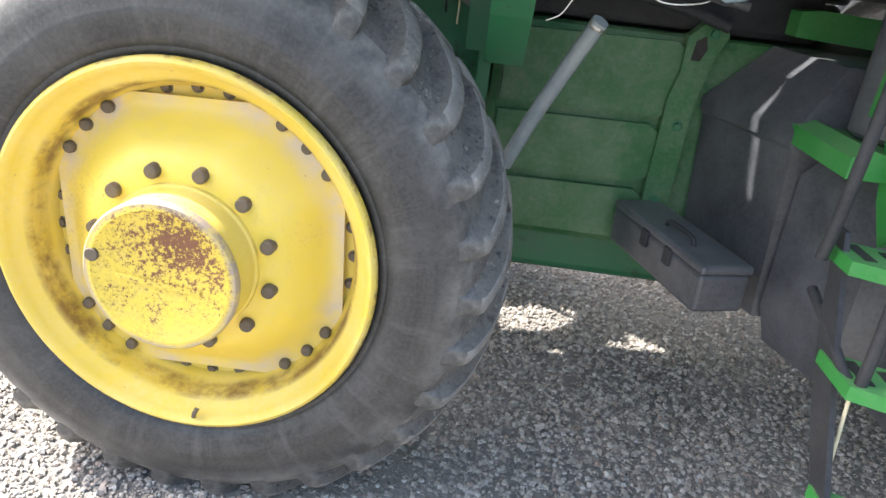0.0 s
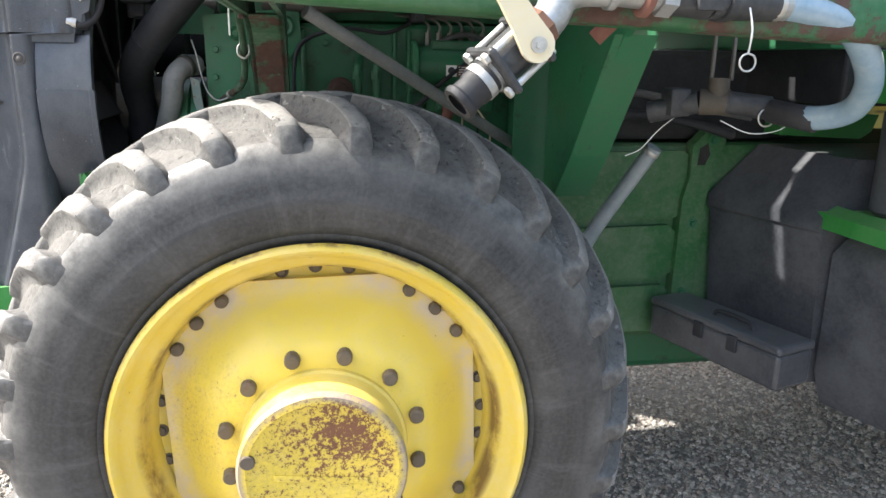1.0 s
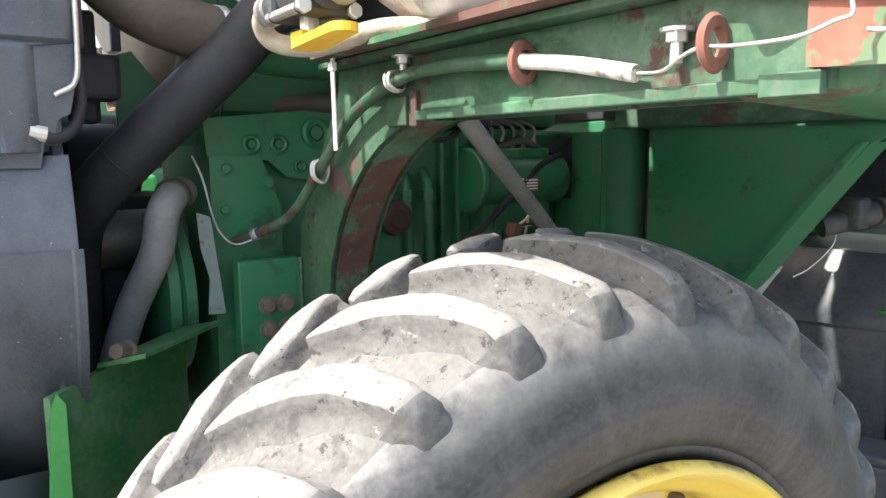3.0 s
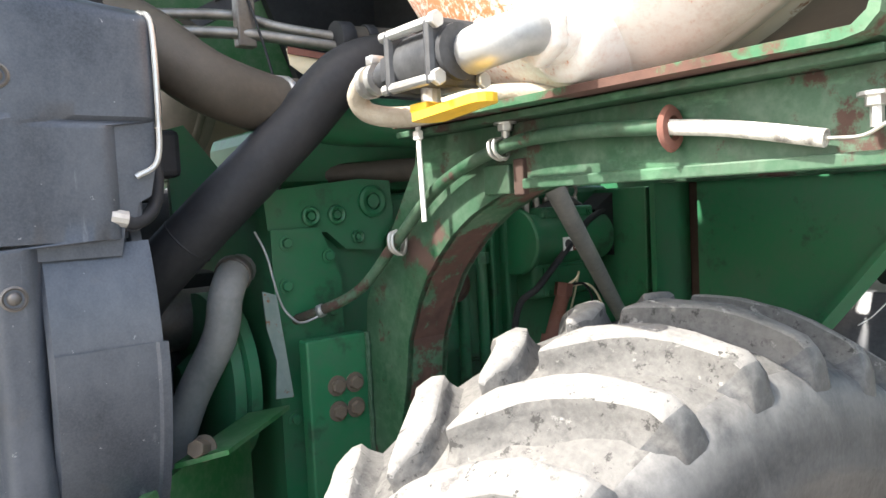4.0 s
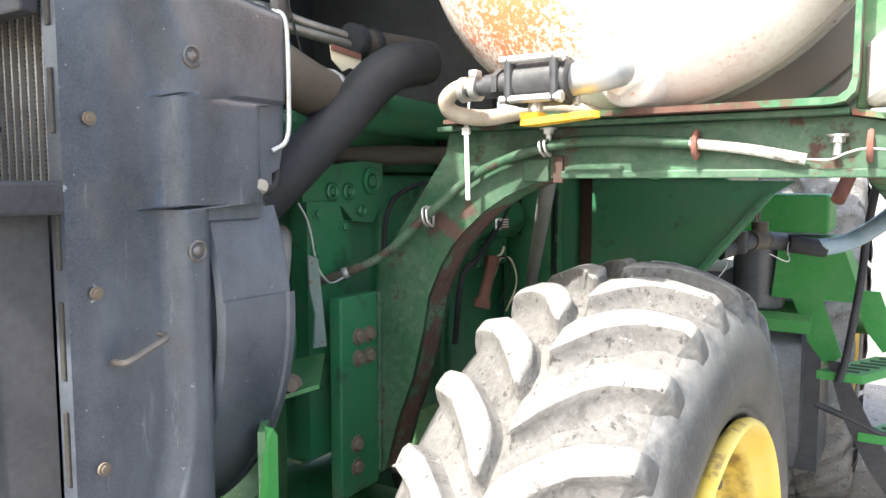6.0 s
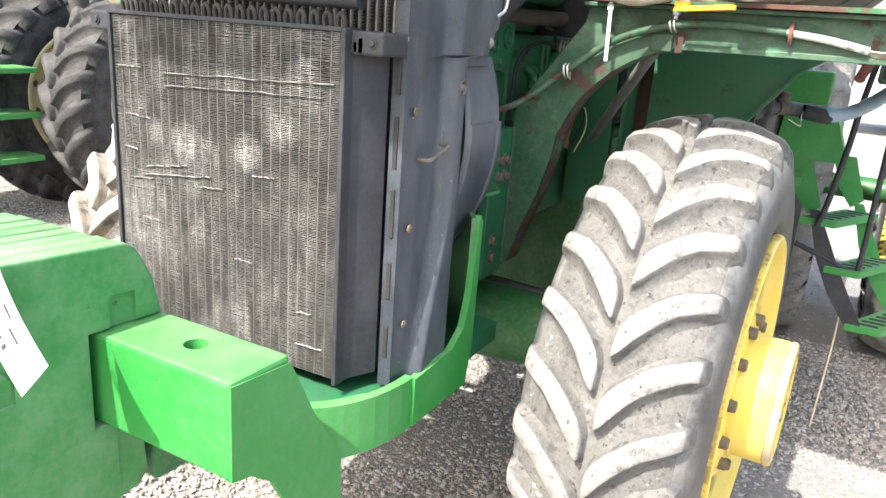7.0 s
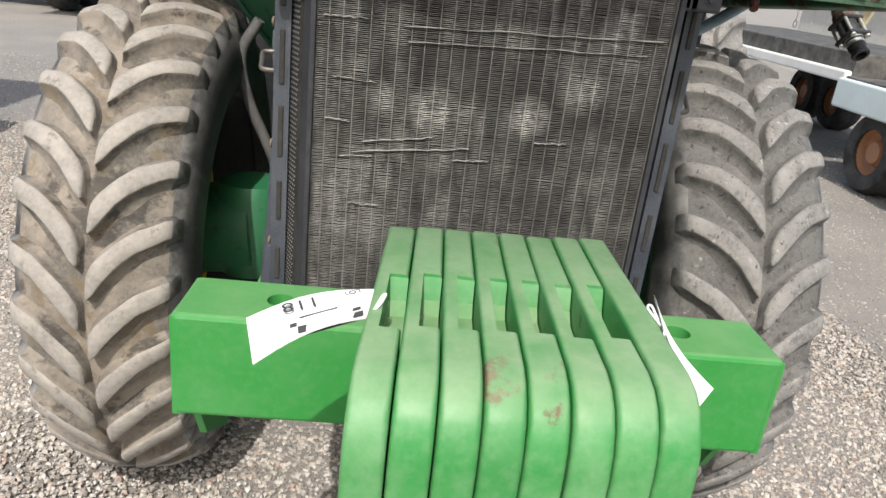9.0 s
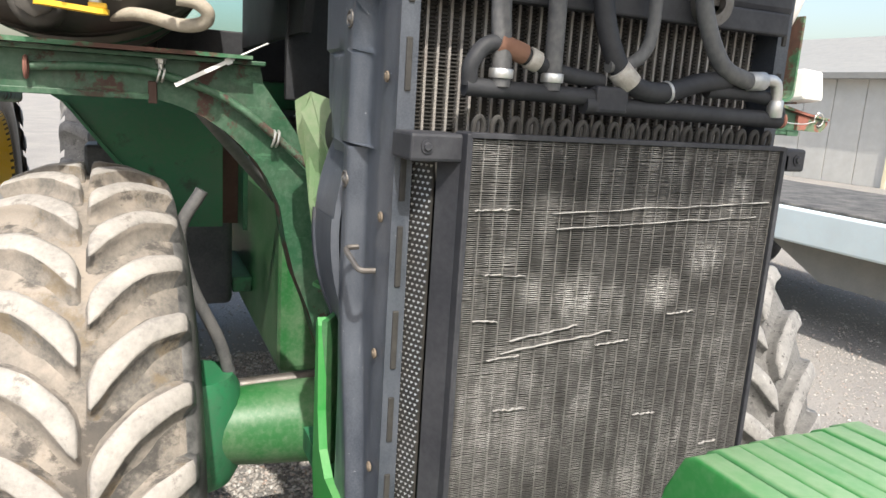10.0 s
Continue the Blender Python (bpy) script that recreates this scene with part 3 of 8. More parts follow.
def lug_mesh(side, half, r_lug, r_base, drop, top_w, base_w, seed=0):
    """One curved bar of the tread: up the shoulder from the sidewall, over the edge and down to just past the middle."""
    bm = BM()
    rows = []
    d = r_lug - r_base
    rg = random.Random(seed)
    h = half
    # crest line (radius, y, sweep) and the casing under it
    crest = [(r_base - 0.112, 1.10, 0.0), (r_base - 0.090, 1.108, 0.0), (r_base - 0.070, 1.100, 0.01), (r_base - 0.052, 1.085, 0.02), (r_base - 0.036, 1.065, 0.035), (r_base - 0.021, 1.035, 0.06), (r_base + 0.95 * d - 0.043, 0.97, 0.10), (r_base + 0.97 * d - 0.033, 0.84, 0.18), (r_base + 0.99 * d - 0.020, 0.66, 0.30), (r_lug - 0.011, 0.50, 0.44), (r_lug - 0.006, 0.37, 0.58), (r_lug - 0.003, 0.25, 0.72), (r_lug - 0.001, 0.14, 0.86), (r_lug - 0.002, 0.075, 0.95), (r_lug - 0.008, 0.05, 1.0)]
    under = [(r_base - 0.115, 1.085), (r_base - 0.098, 1.055), (r_base - 0.084, 1.03), (r_base - 0.071, 1.0), (r_base - 0.059, 0.97), (r_base - 0.049, 0.91), (r_base - 0.040, 0.84), (r_base - 0.030, 0.74), (r_base - 0.020, 0.62), (r_base - 0.012, 0.50), (r_base - 0.008, 0.37), (r_base - 0.005, 0.25), (r_base - 0.003, 0.135), (r_base - 0.002, 0.055), (r_base - 0.002, 0.02)]
    for (rc, yc, t), (ru, yu) in zip(crest, under):
        a = radians(drop) * (0.80 * t + 0.20 * t * t)
        nose = max(0.0, (t - 0.86) / 0.14)
        low = max(0.0, 1 - t / 0.06)
        wt = top_w * (0.95 + 0.95 * t) * rg.uniform(0.95, 1.05) * math.sqrt(max(0.12, 1 - 0.8 * nose ** 2)) * (1 + 0.3 * low)
        up, dn = base_w * 0.50 * (1 - 0.3 * nose), base_w * (1.02 - 0.40 * t) * (1 - 0.35 * nose)
        a += rg.uniform(-0.0022, 0.0022)
        rc += rg.uniform(-0.0012, 0.0012) * (t > 0.1)
        ring = []
        for f, ww in ((0.0, -wt / 2 - up), (0.16, -wt / 2 - up * 0.70), (0.55, -wt / 2 - up * 0.36), (0.86, -wt / 2 - 0.007), (1.0, -wt / 2 + 0.005), (1.0 + 0.012 * (1 - low), 0.0), (1.0, wt / 2 - 0.003), (0.93, wt / 2 + 0.0015), (0.60, wt / 2 + dn * 0.15), (0.34, wt / 2 + dn * 0.33), (0.16, wt / 2 + dn * 0.56), (0.05, wt / 2 + dn * 0.80), (-0.02, wt / 2 + dn)):
            rr, yy = ru + (rc - ru) * f, yu + (yc - yu) * f
            ang = a + ww / r_base
            ring.append(bm.verts.new((-rr * math.cos(ang), side * h * yy, -rr * math.sin(ang))))
        rows.append(ring)
    for q, (A, B) in enumerate(zip(rows, rows[1:])):
        for j in range(len(A) - 1):
            f = bm.faces.new((A[j], A[j + 1], B[j + 1], B[j]))
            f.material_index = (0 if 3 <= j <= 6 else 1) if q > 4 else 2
    for r_ in (rows[0], rows[-1]):
        bm.faces.new(r_).material_index = 2 if r_ is rows[0] else 1
    return bm


def add_lugs(parent, mat, lugs, half, r_lug, r_base, drop=12.5, top_w=0.036, base_w=0.048, start=0.0):
    """All the lugs of a tyre: objects of their own on a few shared meshes."""
    for side in (-1, 1):
        shapes = []
        for i in range(lugs):
            a = start + 2 * math.pi / lugs * (i + (0.5 if side > 0 else 0.0))
            if i < 4:
                ob = part("lug", lug_mesh(side, half, r_lug, r_base, drop, top_w, base_w, i), mat, parent, smooth=True, angle=62)
                shapes.append(ob.data)
            else:
                ob = new("lug", shapes[(i * 7) % 4])
                ob.parent = parent
            ob.rotation_euler = (0, a, 0)


def wheel(side, at, steer, label, start, tread, flank):
    """A front wheel with tyre, rim, dished disc, hub, cap and bolts; side -1 faces -y."""
    w = assembly("front_wheel", at, label)
    w.rotation_euler = (0, 0, radians(steer))
    s = side
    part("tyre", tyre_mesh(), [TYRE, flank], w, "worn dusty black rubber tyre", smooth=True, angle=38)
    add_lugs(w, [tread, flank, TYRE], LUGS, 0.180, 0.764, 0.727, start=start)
    bm = BM()
    prof = [(0.452, 0.168), (0.464, 0.176), (0.468, 0.188), (0.464, 0.200), (0.455, 0.205), (0.447, 0.200), (0.440, 0.184), (0.428, 0.165), (0.412, 0.155), (0.404, 0.140), (0.402, 0.105), (0.398, 0.088), (0.385, 0.070), (0.383, -0.03), (0.392, -0.06), (0.41, -0.12), (0.445, -0.16), (0.464, -0.176), (0.452, -0.168)]
    lathe(bm, [(r * 0.994, s * (h + 0.020 if h > 0 else h)) for r, h in prof], 'y', 96)
    # Inner half coloured black for the shade inside the wheel; the paint is yellow.
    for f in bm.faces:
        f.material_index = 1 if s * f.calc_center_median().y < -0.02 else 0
    part("rim", bm, [YELLOW, FRAME_BLACK], w, "yellow painted steel rim, inner shade painted black", smooth=True, angle=50)
    # the disc: round lobes with four straight edges between them
    bm = BM()
    N = 96
    rows = []
    for j in range(N):
        a = 2 * math.pi * j / N
        edge = min(0.393, 0.357 / max(abs(math.cos(a - TURN)), abs(math.sin(a - TURN)), 1e-6))
        ring = []
        for t, hh in ((0, 0.207), (0.10, 0.207), (0.28, 0.202), (0.40, 0.186), (0.55, 0.153), (0.70, 0.123), (0.82, 0.104), (0.90, 0.098), (1.0, 0.097)):
            r = 0.168 + (edge - 0.168) * t
            ring.append(bm.verts.new((r * math.cos(a), s * hh, r * math.sin(a))))
        ring.append(bm.verts.new((edge * math.cos(a), s * 0.083, edge * math.sin(a))))
        rows.append(ring)
    for j in range(N):
        A, B = rows[j], rows[(j + 1) % N]
        for i in range(len(A) - 1):
            bm.faces.new((A[i], A[i + 1], B[i + 1], B[i]))
    part("disc", bm, YELLOW_DISC, w, "yellow dished wheel disc with scuffed edges", smooth=True, angle=50)
    bm = BM()
    lathe(bm, [(r, s * h) for r, h in ((0.0, 0.05), (0.186, 0.05), (0.186, 0.206), (0.184, 0.217), (0.178, 0.219), (0.176, 0.225), (0.176, 0.297), (0.172, 0.303), (0.0, 0.303))], 'y', 64)
    part("hub", bm, YELLOW, w, "yellow planetary hub drum", smooth=True, angle=40)
    bm = BM()
    lathe(bm, [(r, s * h) for r, h in ((0.0, 0.301), (0.174, 0.301), (0.178, 0.305), (0.178, 0.317), (0.173, 0.323), (0.158, 0.325), (0.152, 0.320), (0.0, 0.320))], 'y', 64)
    part("hub_cap", bm, YELLOW_RUST, w, "yellow hub cover with flaking rust", smooth=True, angle=40)
    bm = BM()
    rod(bm, (-0.152, s * 0.317, 0.035), (-0.152, s * 0.329, 0.035), 0.016, 14, bevel=0.002)
    part("fill_plug", bm, BOLT, w, "dark steel plug")
    bm = BM()
    box(bm, -0.10, 0.095, s * 0.319, s * 0.3235, -0.022, -0.008, 0.001, m=pose(0, 0, 0, 0, 5, 0))
    part("level_mark", bm, YELLOW_RUST, w, "raised casting mark")
    for k in range(12):
        a = radians(15 + 30 * k) + TURN
        bm = BM()
        rod(bm, (0.215 * math.cos(a), s * 0.180, 0.215 * math.sin(a)), (0.215 * math.cos(a), s * 0.2235, 0.215 * math.sin(a)), 0.0195, 14, 0.017, 0.005)
        part("hub_bolt", bm, BOLT, w)
    for q in range(4):
        for d in (-11.5, 0, 11.5):
            a = radians(45 + 90 * q + d) + TURN
            bm = BM()
            rod(bm, (0.379 * math.cos(a), s * 0.091, 0.379 * math.sin(a)), (0.379 * math.cos(a), s * 0.115, 0.379 * math.sin(a)), 0.0165, 12, 0.0145, 0.004)
            part("rim_bolt", bm, BOLT, w)
            a = radians(90 * q + d) + TURN
            bm = BM()
            hexbolt(bm, (0.379 * math.cos(a), s * 0.076, 0.379 * math.sin(a)), (0, s, 0), 0.011, 0.010)
            part("rim_stud", bm, BOLT, w)
    bm = BM()
    lathe(bm, [(0.402, s * 0.080), (0.345, s * 0.074), (0.340, s * 0.068), (0.345, s * 0.062), (0.402, s * 0.062)], 'y', 72)
    part("rim_flange", bm, YELLOW, w, smooth=True)
    bm = BM()
    pipe(bm, [(0.02, s * 0.216, -0.436), (0.024, s * 0.220, -0.423), (0.028, s * 0.210, -0.413)], 0.006, 8)
    part("valve_stem", bm, BOLT, w)
    return w


wheel(-1, (0.012, -0.808, 0.722), -2.4, "yellow front wheel with a worn dusty lugged tyre", radians(1.85), TREAD, LUG_SIDE)
wheel(1, (0, 0.866, 0.722), 1.0, "yellow front wheel with brown mud on its lugs", radians(9.5), TREAD_MUD, LUG_MUD)

# ---- front axle and frame ----
axle = assembly("front_axle", (0, 0, 0.735), "green cast front drive axle between the wheels")
bm = BM()
pipe(bm, [(0, -0.62, 0.015), (0, -0.42, 0.01), (0, 0, 0.0), (0, 0.42, 0.01), (0, 0.62, 0.015)], 0.10, 24, radii=lambda t: 0.098 + 0.035 * (1 - abs(2 * t - 1)))
part("housing", bm, GREEN, axle, smooth=True)
bm = BM()
lathe(bm, [(0, -0.2), (0.13, -0.2), (0.17, -0.1), (0.18, 0.05), (0.14, 0.16), (0, 0.2)], 'x', 32)
part("differential", bm, GREEN_DIRTY, axle, smooth=True)
for s in (-1, 1):
    bm = BM()
    lathe(bm, [(0, -0.15), (0.10, -0.15), (0.12, -0.11), (0.12, 0.12), (0.10, 0.16), (0, 0.16)], 'z', 24, at=(0, s * 0.62, 0.02))
    rod(bm, (0, s * 0.60, 0.02), (0, s * 0.80, 0.0), 0.15, 28)
    part("knuckle", bm, GREEN_DIRTY, axle, smooth=True)
    bm = BM()
    rod(bm, (0.16, s * 0.60, 0.06), (0.16, s * 0.10, 0.08), 0.022, 14)
    rod(bm, (0.16, s * 0.10, 0.08), (0.16, 0, 0.08), 0.035, 14)
    part("steering_cylinder", bm, STEEL_DARK, axle, smooth=True)

frame_ = assembly("front_support", (0, 0, 0), "green cast front support that wraps round the radiator base")
bm = BM()
corner = [(-0.86 - 0.26 * math.sin(a) , 0.425 - 0.16 * (1 - math.cos(a))) for a in (math.pi / 2 * k / 10 for k in range(11))]
plan = [(-0.40, -0.425)] + [(x, -y) for x, y in corner] + [(-1.135, -0.2), (-1.135, 0.2)] + corner[::-1] + [(-0.40, 0.425)]
prism(bm, [(x * 0.985 if abs(y) < 0.4 else x, y * 0.96) for x, y in plan], "z", 0.86, 0.915, 0.006)
part("tray", bm, GREEN_DIRTY, frame_)
for s in (-1, 1):
    bm = BM()
    prism(bm, [(-0.865, 0.826), (-0.62, 0.826), (-0.597, 0.92), (-0.595, 1.235), (-0.605, 1.250), (-0.614, 1.235), (-0.628, 1.06), (-0.650, 0.985), (-0.70, 0.948), (-0.865, 0.938)], "y", s * 0.415, s * 0.432, 0.004)
    part("side_plate", bm, GREEN_BRIGHT, frame_)
    bm = BM()
    a_, b_ = Vector((-0.615, s * 0.425, 0)), Vector((-0.36, s * 0.215, 0))
    n_ = Vector((-(b_ - a_).y, (b_ - a_).x, 0)).normalized() * -s
    plate(bm, [a_ + Vector((0, 0, 0.82)), b_ + Vector((0, 0, 0.82)), b_ + Vector((0, 0, 1.265)), a_.lerp(b_, 0.5) + Vector((0, 0, 1.262)), a_ + Vector((0, 0, 1.245))], n_, 0.012)
    part("wing_plate", bm, GREEN, frame_)
    bm = BM()
    plate(bm, [a_.lerp(b_, 0.3) + Vector((0, 0, 1.262)), b_ + Vector((0, 0, 1.270)), b_ - n_ * 0.08 + Vector((0, 0, 1.285)), a_.lerp(b_, 0.35) - n_ * 0.08 + Vector((0, 0, 1.280))], (0, 0, 1), 0.008)
    part("wing_flange", bm, GREEN, frame_)
    bm = BM()
    hexbolt(bm, a_.lerp(b_, 0.40) + Vector((0, 0, 1.283)) - n_ * 0.03, (-0.6, s * 0.6, 0.25), 0.014, 0.03)
    part("wing_bolt", bm, BOLT, frame_)
bm = BM()
outer = plan[1:-1]
inner = [(x + 0.022 if abs(y) < 0.4 else x, y * 0.95) for x, y in outer]
prism(bm, outer + inner[::-1], "z", 0.82, 0.940, 0.005)
part("nose_band", bm, GREEN_BRIGHT, frame_)

bar = assembly("weight_bracket", (-1.34, 0, 1.07), "green square steel bar that carries the front weights")
bm = BM()
box(bm, -0.062, 0.068, -0.435, 0.435, -0.080, 0.082, 0.007)
beam = part("bar", bm, GREEN_BRIGHT, bar)
holes = []
for s in (-1, 1):
    c = BM()
    rod(c, (0.006, s * 0.297, 0.02), (0.006, s * 0.297, 0.10), 0.020, 24)
    holes.append(c)
carve(beam, holes)
for s in (-1, 1):
    bm = BM()
    prism(bm, [(-0.060, 0.077), (0.068, 0.068), (0.13, -0.05), (0.21, -0.17), (0.215, -0.29), (0.075, -0.21), (0.03, -0.13), (-0.02, -0.09), (-0.060, -0.080)], "y", s * 0.437, s * 0.425, 0.003)
    part("end_plate", bm, GREEN_BRIGHT, bar)
bm = BM()
box(bm, 0.03, 0.26, -0.16, 0.16, -0.24, -0.07, 0.01)
part("mount", bm, GREEN, bar)

W0, WT = -0.157, 0.0383


def pillow(bm, pts, y0, y1, r, steps=4):
    """A flat casting: an outline in x and z pushed along y, its rims rounded by the radius r."""
    n = len(pts)
    area = sum(pts[i][0] * pts[(i + 1) % n][1] - pts[(i + 1) % n][0] * pts[i][1] for i in range(n))
    sg = 1 if area > 0 else -1

    def inset(d):
        out = []
        for i in range(n):
            p0, p, p1 = Vector(pts[i - 1]), Vector(pts[i]), Vector(pts[(i + 1) % n])
            a, b = (p - p0).normalized(), (p1 - p).normalized()
            na, nb_ = Vector((-a.y, a.x)) * sg, Vector((-b.y, b.x)) * sg
            m = (na + nb_).normalized()
            out.append(p + m * d / max(0.5, m.dot(na)))
        return out
    rows = []
    for side in (0, 1):
        for k in range(steps + 1):
            a = math.pi / 2 * (k if side == 0 else steps - k) / steps
            y = y0 + r * (1 - math.cos(a)) if side == 0 else y1 - r * (1 - math.cos(a))
            rows.append([bm.verts.new((q.x, y, q.y)) for q in inset(r * (1 - math.sin(a)))])
    for A, B in zip(rows, rows[1:]):
        for i in range(n):
            bm.faces.new((A[i], A[(i + 1) % n], B[(i + 1) % n], B[i]))
    bm.faces.new(rows[0])
    bm.faces.new(rows[-1][::-1])
    return bm


PROFILE = [(-1.806, 1.006), (-1.804, 1.10), (-1.803, 1.240), (-1.799, 1.262), (-1.790, 1.281), (-1.776, 1.295), (-1.757, 1.304), (-1.733, 1.307), (-1.348, 1.290), (-1.328, 1.277), (-1.300, 1.222), (-1.285, 1.152), (-1.420, 1.152), (-1.420, 0.984), (-1.345, 0.990), (-1.332, 0.93), (-1.326, 0.86), (-1.345, 0.838), (-1.40, 0.829), (-1.49, 0.832), (-1.66, 0.90), (-1.795, 0.978)]
rnd = random.Random(8)
for i in range(8):
    y0 = W0 + i * WT
    w = thing("suitcase_weight", (-1.34, y0 + WT / 2, 1.15), "green painted cast suitcase weight hung on the front bar", "weight", "front weights")
    # the stack sits a little askew on the bar
    w.rotation_euler = (0, 0, radians(-2.6))
    w.location.x -= 0.045 * (y0 + WT / 2)
    shift = Vector((rnd.uniform(-0.003, 0.003), 0, rnd.uniform(-0.002, 0.002)))
    local = lambda bm: bmesh.ops.translate(bm, vec=shift - Vector((-1.34, y0 + WT / 2, 1.15)), verts=bm.verts)
    bm = BM()
    pillow(bm, PROFILE, y0 + 0.0009, y0 + WT - 0.0009, 0.0055)
    local(bm)
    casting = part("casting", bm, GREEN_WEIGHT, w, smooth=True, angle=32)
    cuts = []
    if i:
        # the hand hole in the top
        c = BM()
        prism(c, [(-1.672, 1.36), (-1.668, 1.304), (-1.652, 1.272), (-1.634, 1.261), (-1.556, 1.259), (-1.538, 1.270), (-1.526, 1.294), (-1.522, 1.36)], "y", y0 - 0.02, y0 + 0.0225, 0.003)
        local(c)
        cuts.append(c)
    else:
        # handle pocket, bolt recess and the step by the bar, cut into the outer face
        for x0, x1, z0, z1, d in ((-1.656, -1.575, 1.232, 1.270, 0.018), (-1.580, -1.541, 1.082, 1.188, 0.008), (-1.384, -1.336, 1.136, 1.208, 0.010), (-1.384, -1.300, 0.80, 0.962, 0.006)):
            c = BM()
            box(c, x0, x1, y0 - 0.02, y0 + d, z0, z1, 0.004)
            local(c)
            cuts.append(c)
    carve(casting, cuts)
    if i == 0:
        bm = BM()
        lathe(bm, [(0, y0 - 0.004), (0.011, y0 - 0.003), (0.015, y0 + 0.003), (0.016, y0 + 0.012), (0, y0 + 0.012)], 'y', 18, at=(-1.558, 0, 1.121))
        local(bm)
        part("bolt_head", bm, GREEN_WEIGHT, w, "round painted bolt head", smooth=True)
        bm = BM()
        hexbolt(bm, (-1.602, y0 + 0.018, 1.247), (0, -1, 0), 0.009, 0.016)
        local(bm)
        part("pocket_bolt", bm, STEEL, w)

# ---- cooling package ----
cool = assembly("radiator", (-0.8, 0, 0.92), "tall engine radiator in a dark plastic shroud")
AT = Vector((-0.8, 0, 0.92))


def cpart(name, bm, mat, label="", smooth=False, angle=40):
    for v in bm.verts:
        v.co -= AT
    return part(name, bm, mat, cool, label, smooth, angle)


def shroud_side(s):
    """One moulded side: a front channel, a raised field behind a curved crease and a deeper box at the top."""
    bm = BM()
    crease = lambda z: -0.752 - 0.55 * max(0.0, z - 1.80) - 1.6 * max(0.0, z - 1.84) ** 1.5 - 0.26 * max(0.0, 1.28 - z)
    step = lambda t: max(0.0, min(1.0, t)) ** 2 * (3 - 2 * max(0.0, min(1.0, t)))
    zs = [0.925 + 0.028 * k for k in range(25)] + [1.602, 1.608, 1.64, 1.68, 1.72] + [1.752, 1.7575, 1.7645, 1.770, 1.790, 1.815, 1.84, 1.865, 1.89, 1.908, 1.922, 1.932, 1.939, 1.942]
    outer, inner = [], []
    for z in zs:
        xe = -0.528 if z > 1.760 else -0.585 if z > 1.605 else -0.690
        lift = 0.012 * step((z - 1.80) / 0.14)
        row, back = [], []
        for i in range(37):
            x = -0.905 + (xe + 0.905) * i / 36
            c = crease(z)
            y = 0.392 + 0.006 * step((x + 0.905) / 0.06) - 0.007 * step((x + 0.86) / 0.08) + 0.030 * step((x - c + 0.016) / 0.024) - 0.004 * step((x - c - 0.03) / 0.05)
            y -= 0.026 * max(0.0, 1 - (xe - x) / 0.030) ** 2.2
            y -= 0.030 * max(0.0, 1 - (1.942 - z) / 0.026) ** 2.0
            if z > 1.760:
                y -= 0.010 * max(0.0, 1 - (z - 1.7625) / 0.006) * step((x + 0.69) / 0.03)
            zz = z + lift * step((-0.74 - x) / 0.05) - 0.022 * step((z - 1.86) / 0.08) * step((x + 0.76) / 0.22)
            row.append(bm.verts.new((x, s * y, zz)))
            back.append(bm.verts.new((x, s * min(0.362, y - 0.012), zz)))
        outer.append(row)
        inner.append(back)
    for A, B, C_, D in zip(outer, outer[1:], inner, inner[1:]):
        for i in range(36):
            bm.faces.new((A[i], A[i + 1], B[i + 1], B[i]))
            bm.faces.new((C_[i + 1], C_[i], D[i], D[i + 1]))
        bm.faces.new((A[0], B[0], D[0], C_[0]))
        bm.faces.new((B[-1], A[-1], C_[-1], D[-1]))
    for A, C_ in ((outer[0], inner[0]), (outer[-1], inner[-1])):
        for i in range(36):
            bm.faces.new((A[i], C_[i], C_[i + 1], A[i + 1]))
    bmesh.ops.recalc_face_normals(bm, faces=bm.faces)
    return bm


for s in (-1, 1):
    # side channel with its long slots
    cpart("side_shroud", shroud_side(s), PLASTIC, "dark blue-grey moulded side shroud", smooth=True, angle=50)
    for z0, z1 in ((0.99, 1.06), (1.12, 1.20), (1.25, 1.35), (1.39, 1.49), (1.53, 1.62), (1.70, 1.78), (1.83, 1.90)):
        bm = BM()
        box(bm, -0.9085, -0.9, s * 0.372, s * 0.382, z0, z1, 0.002)
        cpart("slot", bm, FIN_DARK)
    for z in (1.267, 1.499, 1.72, 1.06):
        bm = BM()
        hexbolt(bm, (-0.872, s * 0.399, z), (0, s, 0), 0.006, 0.004)
        cpart("screw", bm, BOLT)
    for z in (1.814, 1.543):
        bm = BM()
        lathe(bm, [(0.0, s * 0.414), (0.016, s * 0.414), (0.016, s * 0.4225), (0.0135, s * 0.424), (0.011, s * 0.4205), (0.0095, s * 0.419), (0.007, s * 0.424), (0.003, s * 0.426), (0.0, s * 0.4265)], 'y', 20, at=(-0.731, 0, z))
        cpart("grommet", bm, STEEL_DARK, "dull domed fastener", smooth=True)
    bm = BM()
    pipe(bm, [(-0.853, s * 0.398, 1.405), (-0.850, s * 0.424, 1.407), (-0.822, s * 0.430, 1.419), (-0.795, s * 0.432, 1.431), (-0.790, s * 0.410, 1.433)], 0.0048, 8)
    cpart("pull", bm, STEEL_DARK, "bent wire pull")
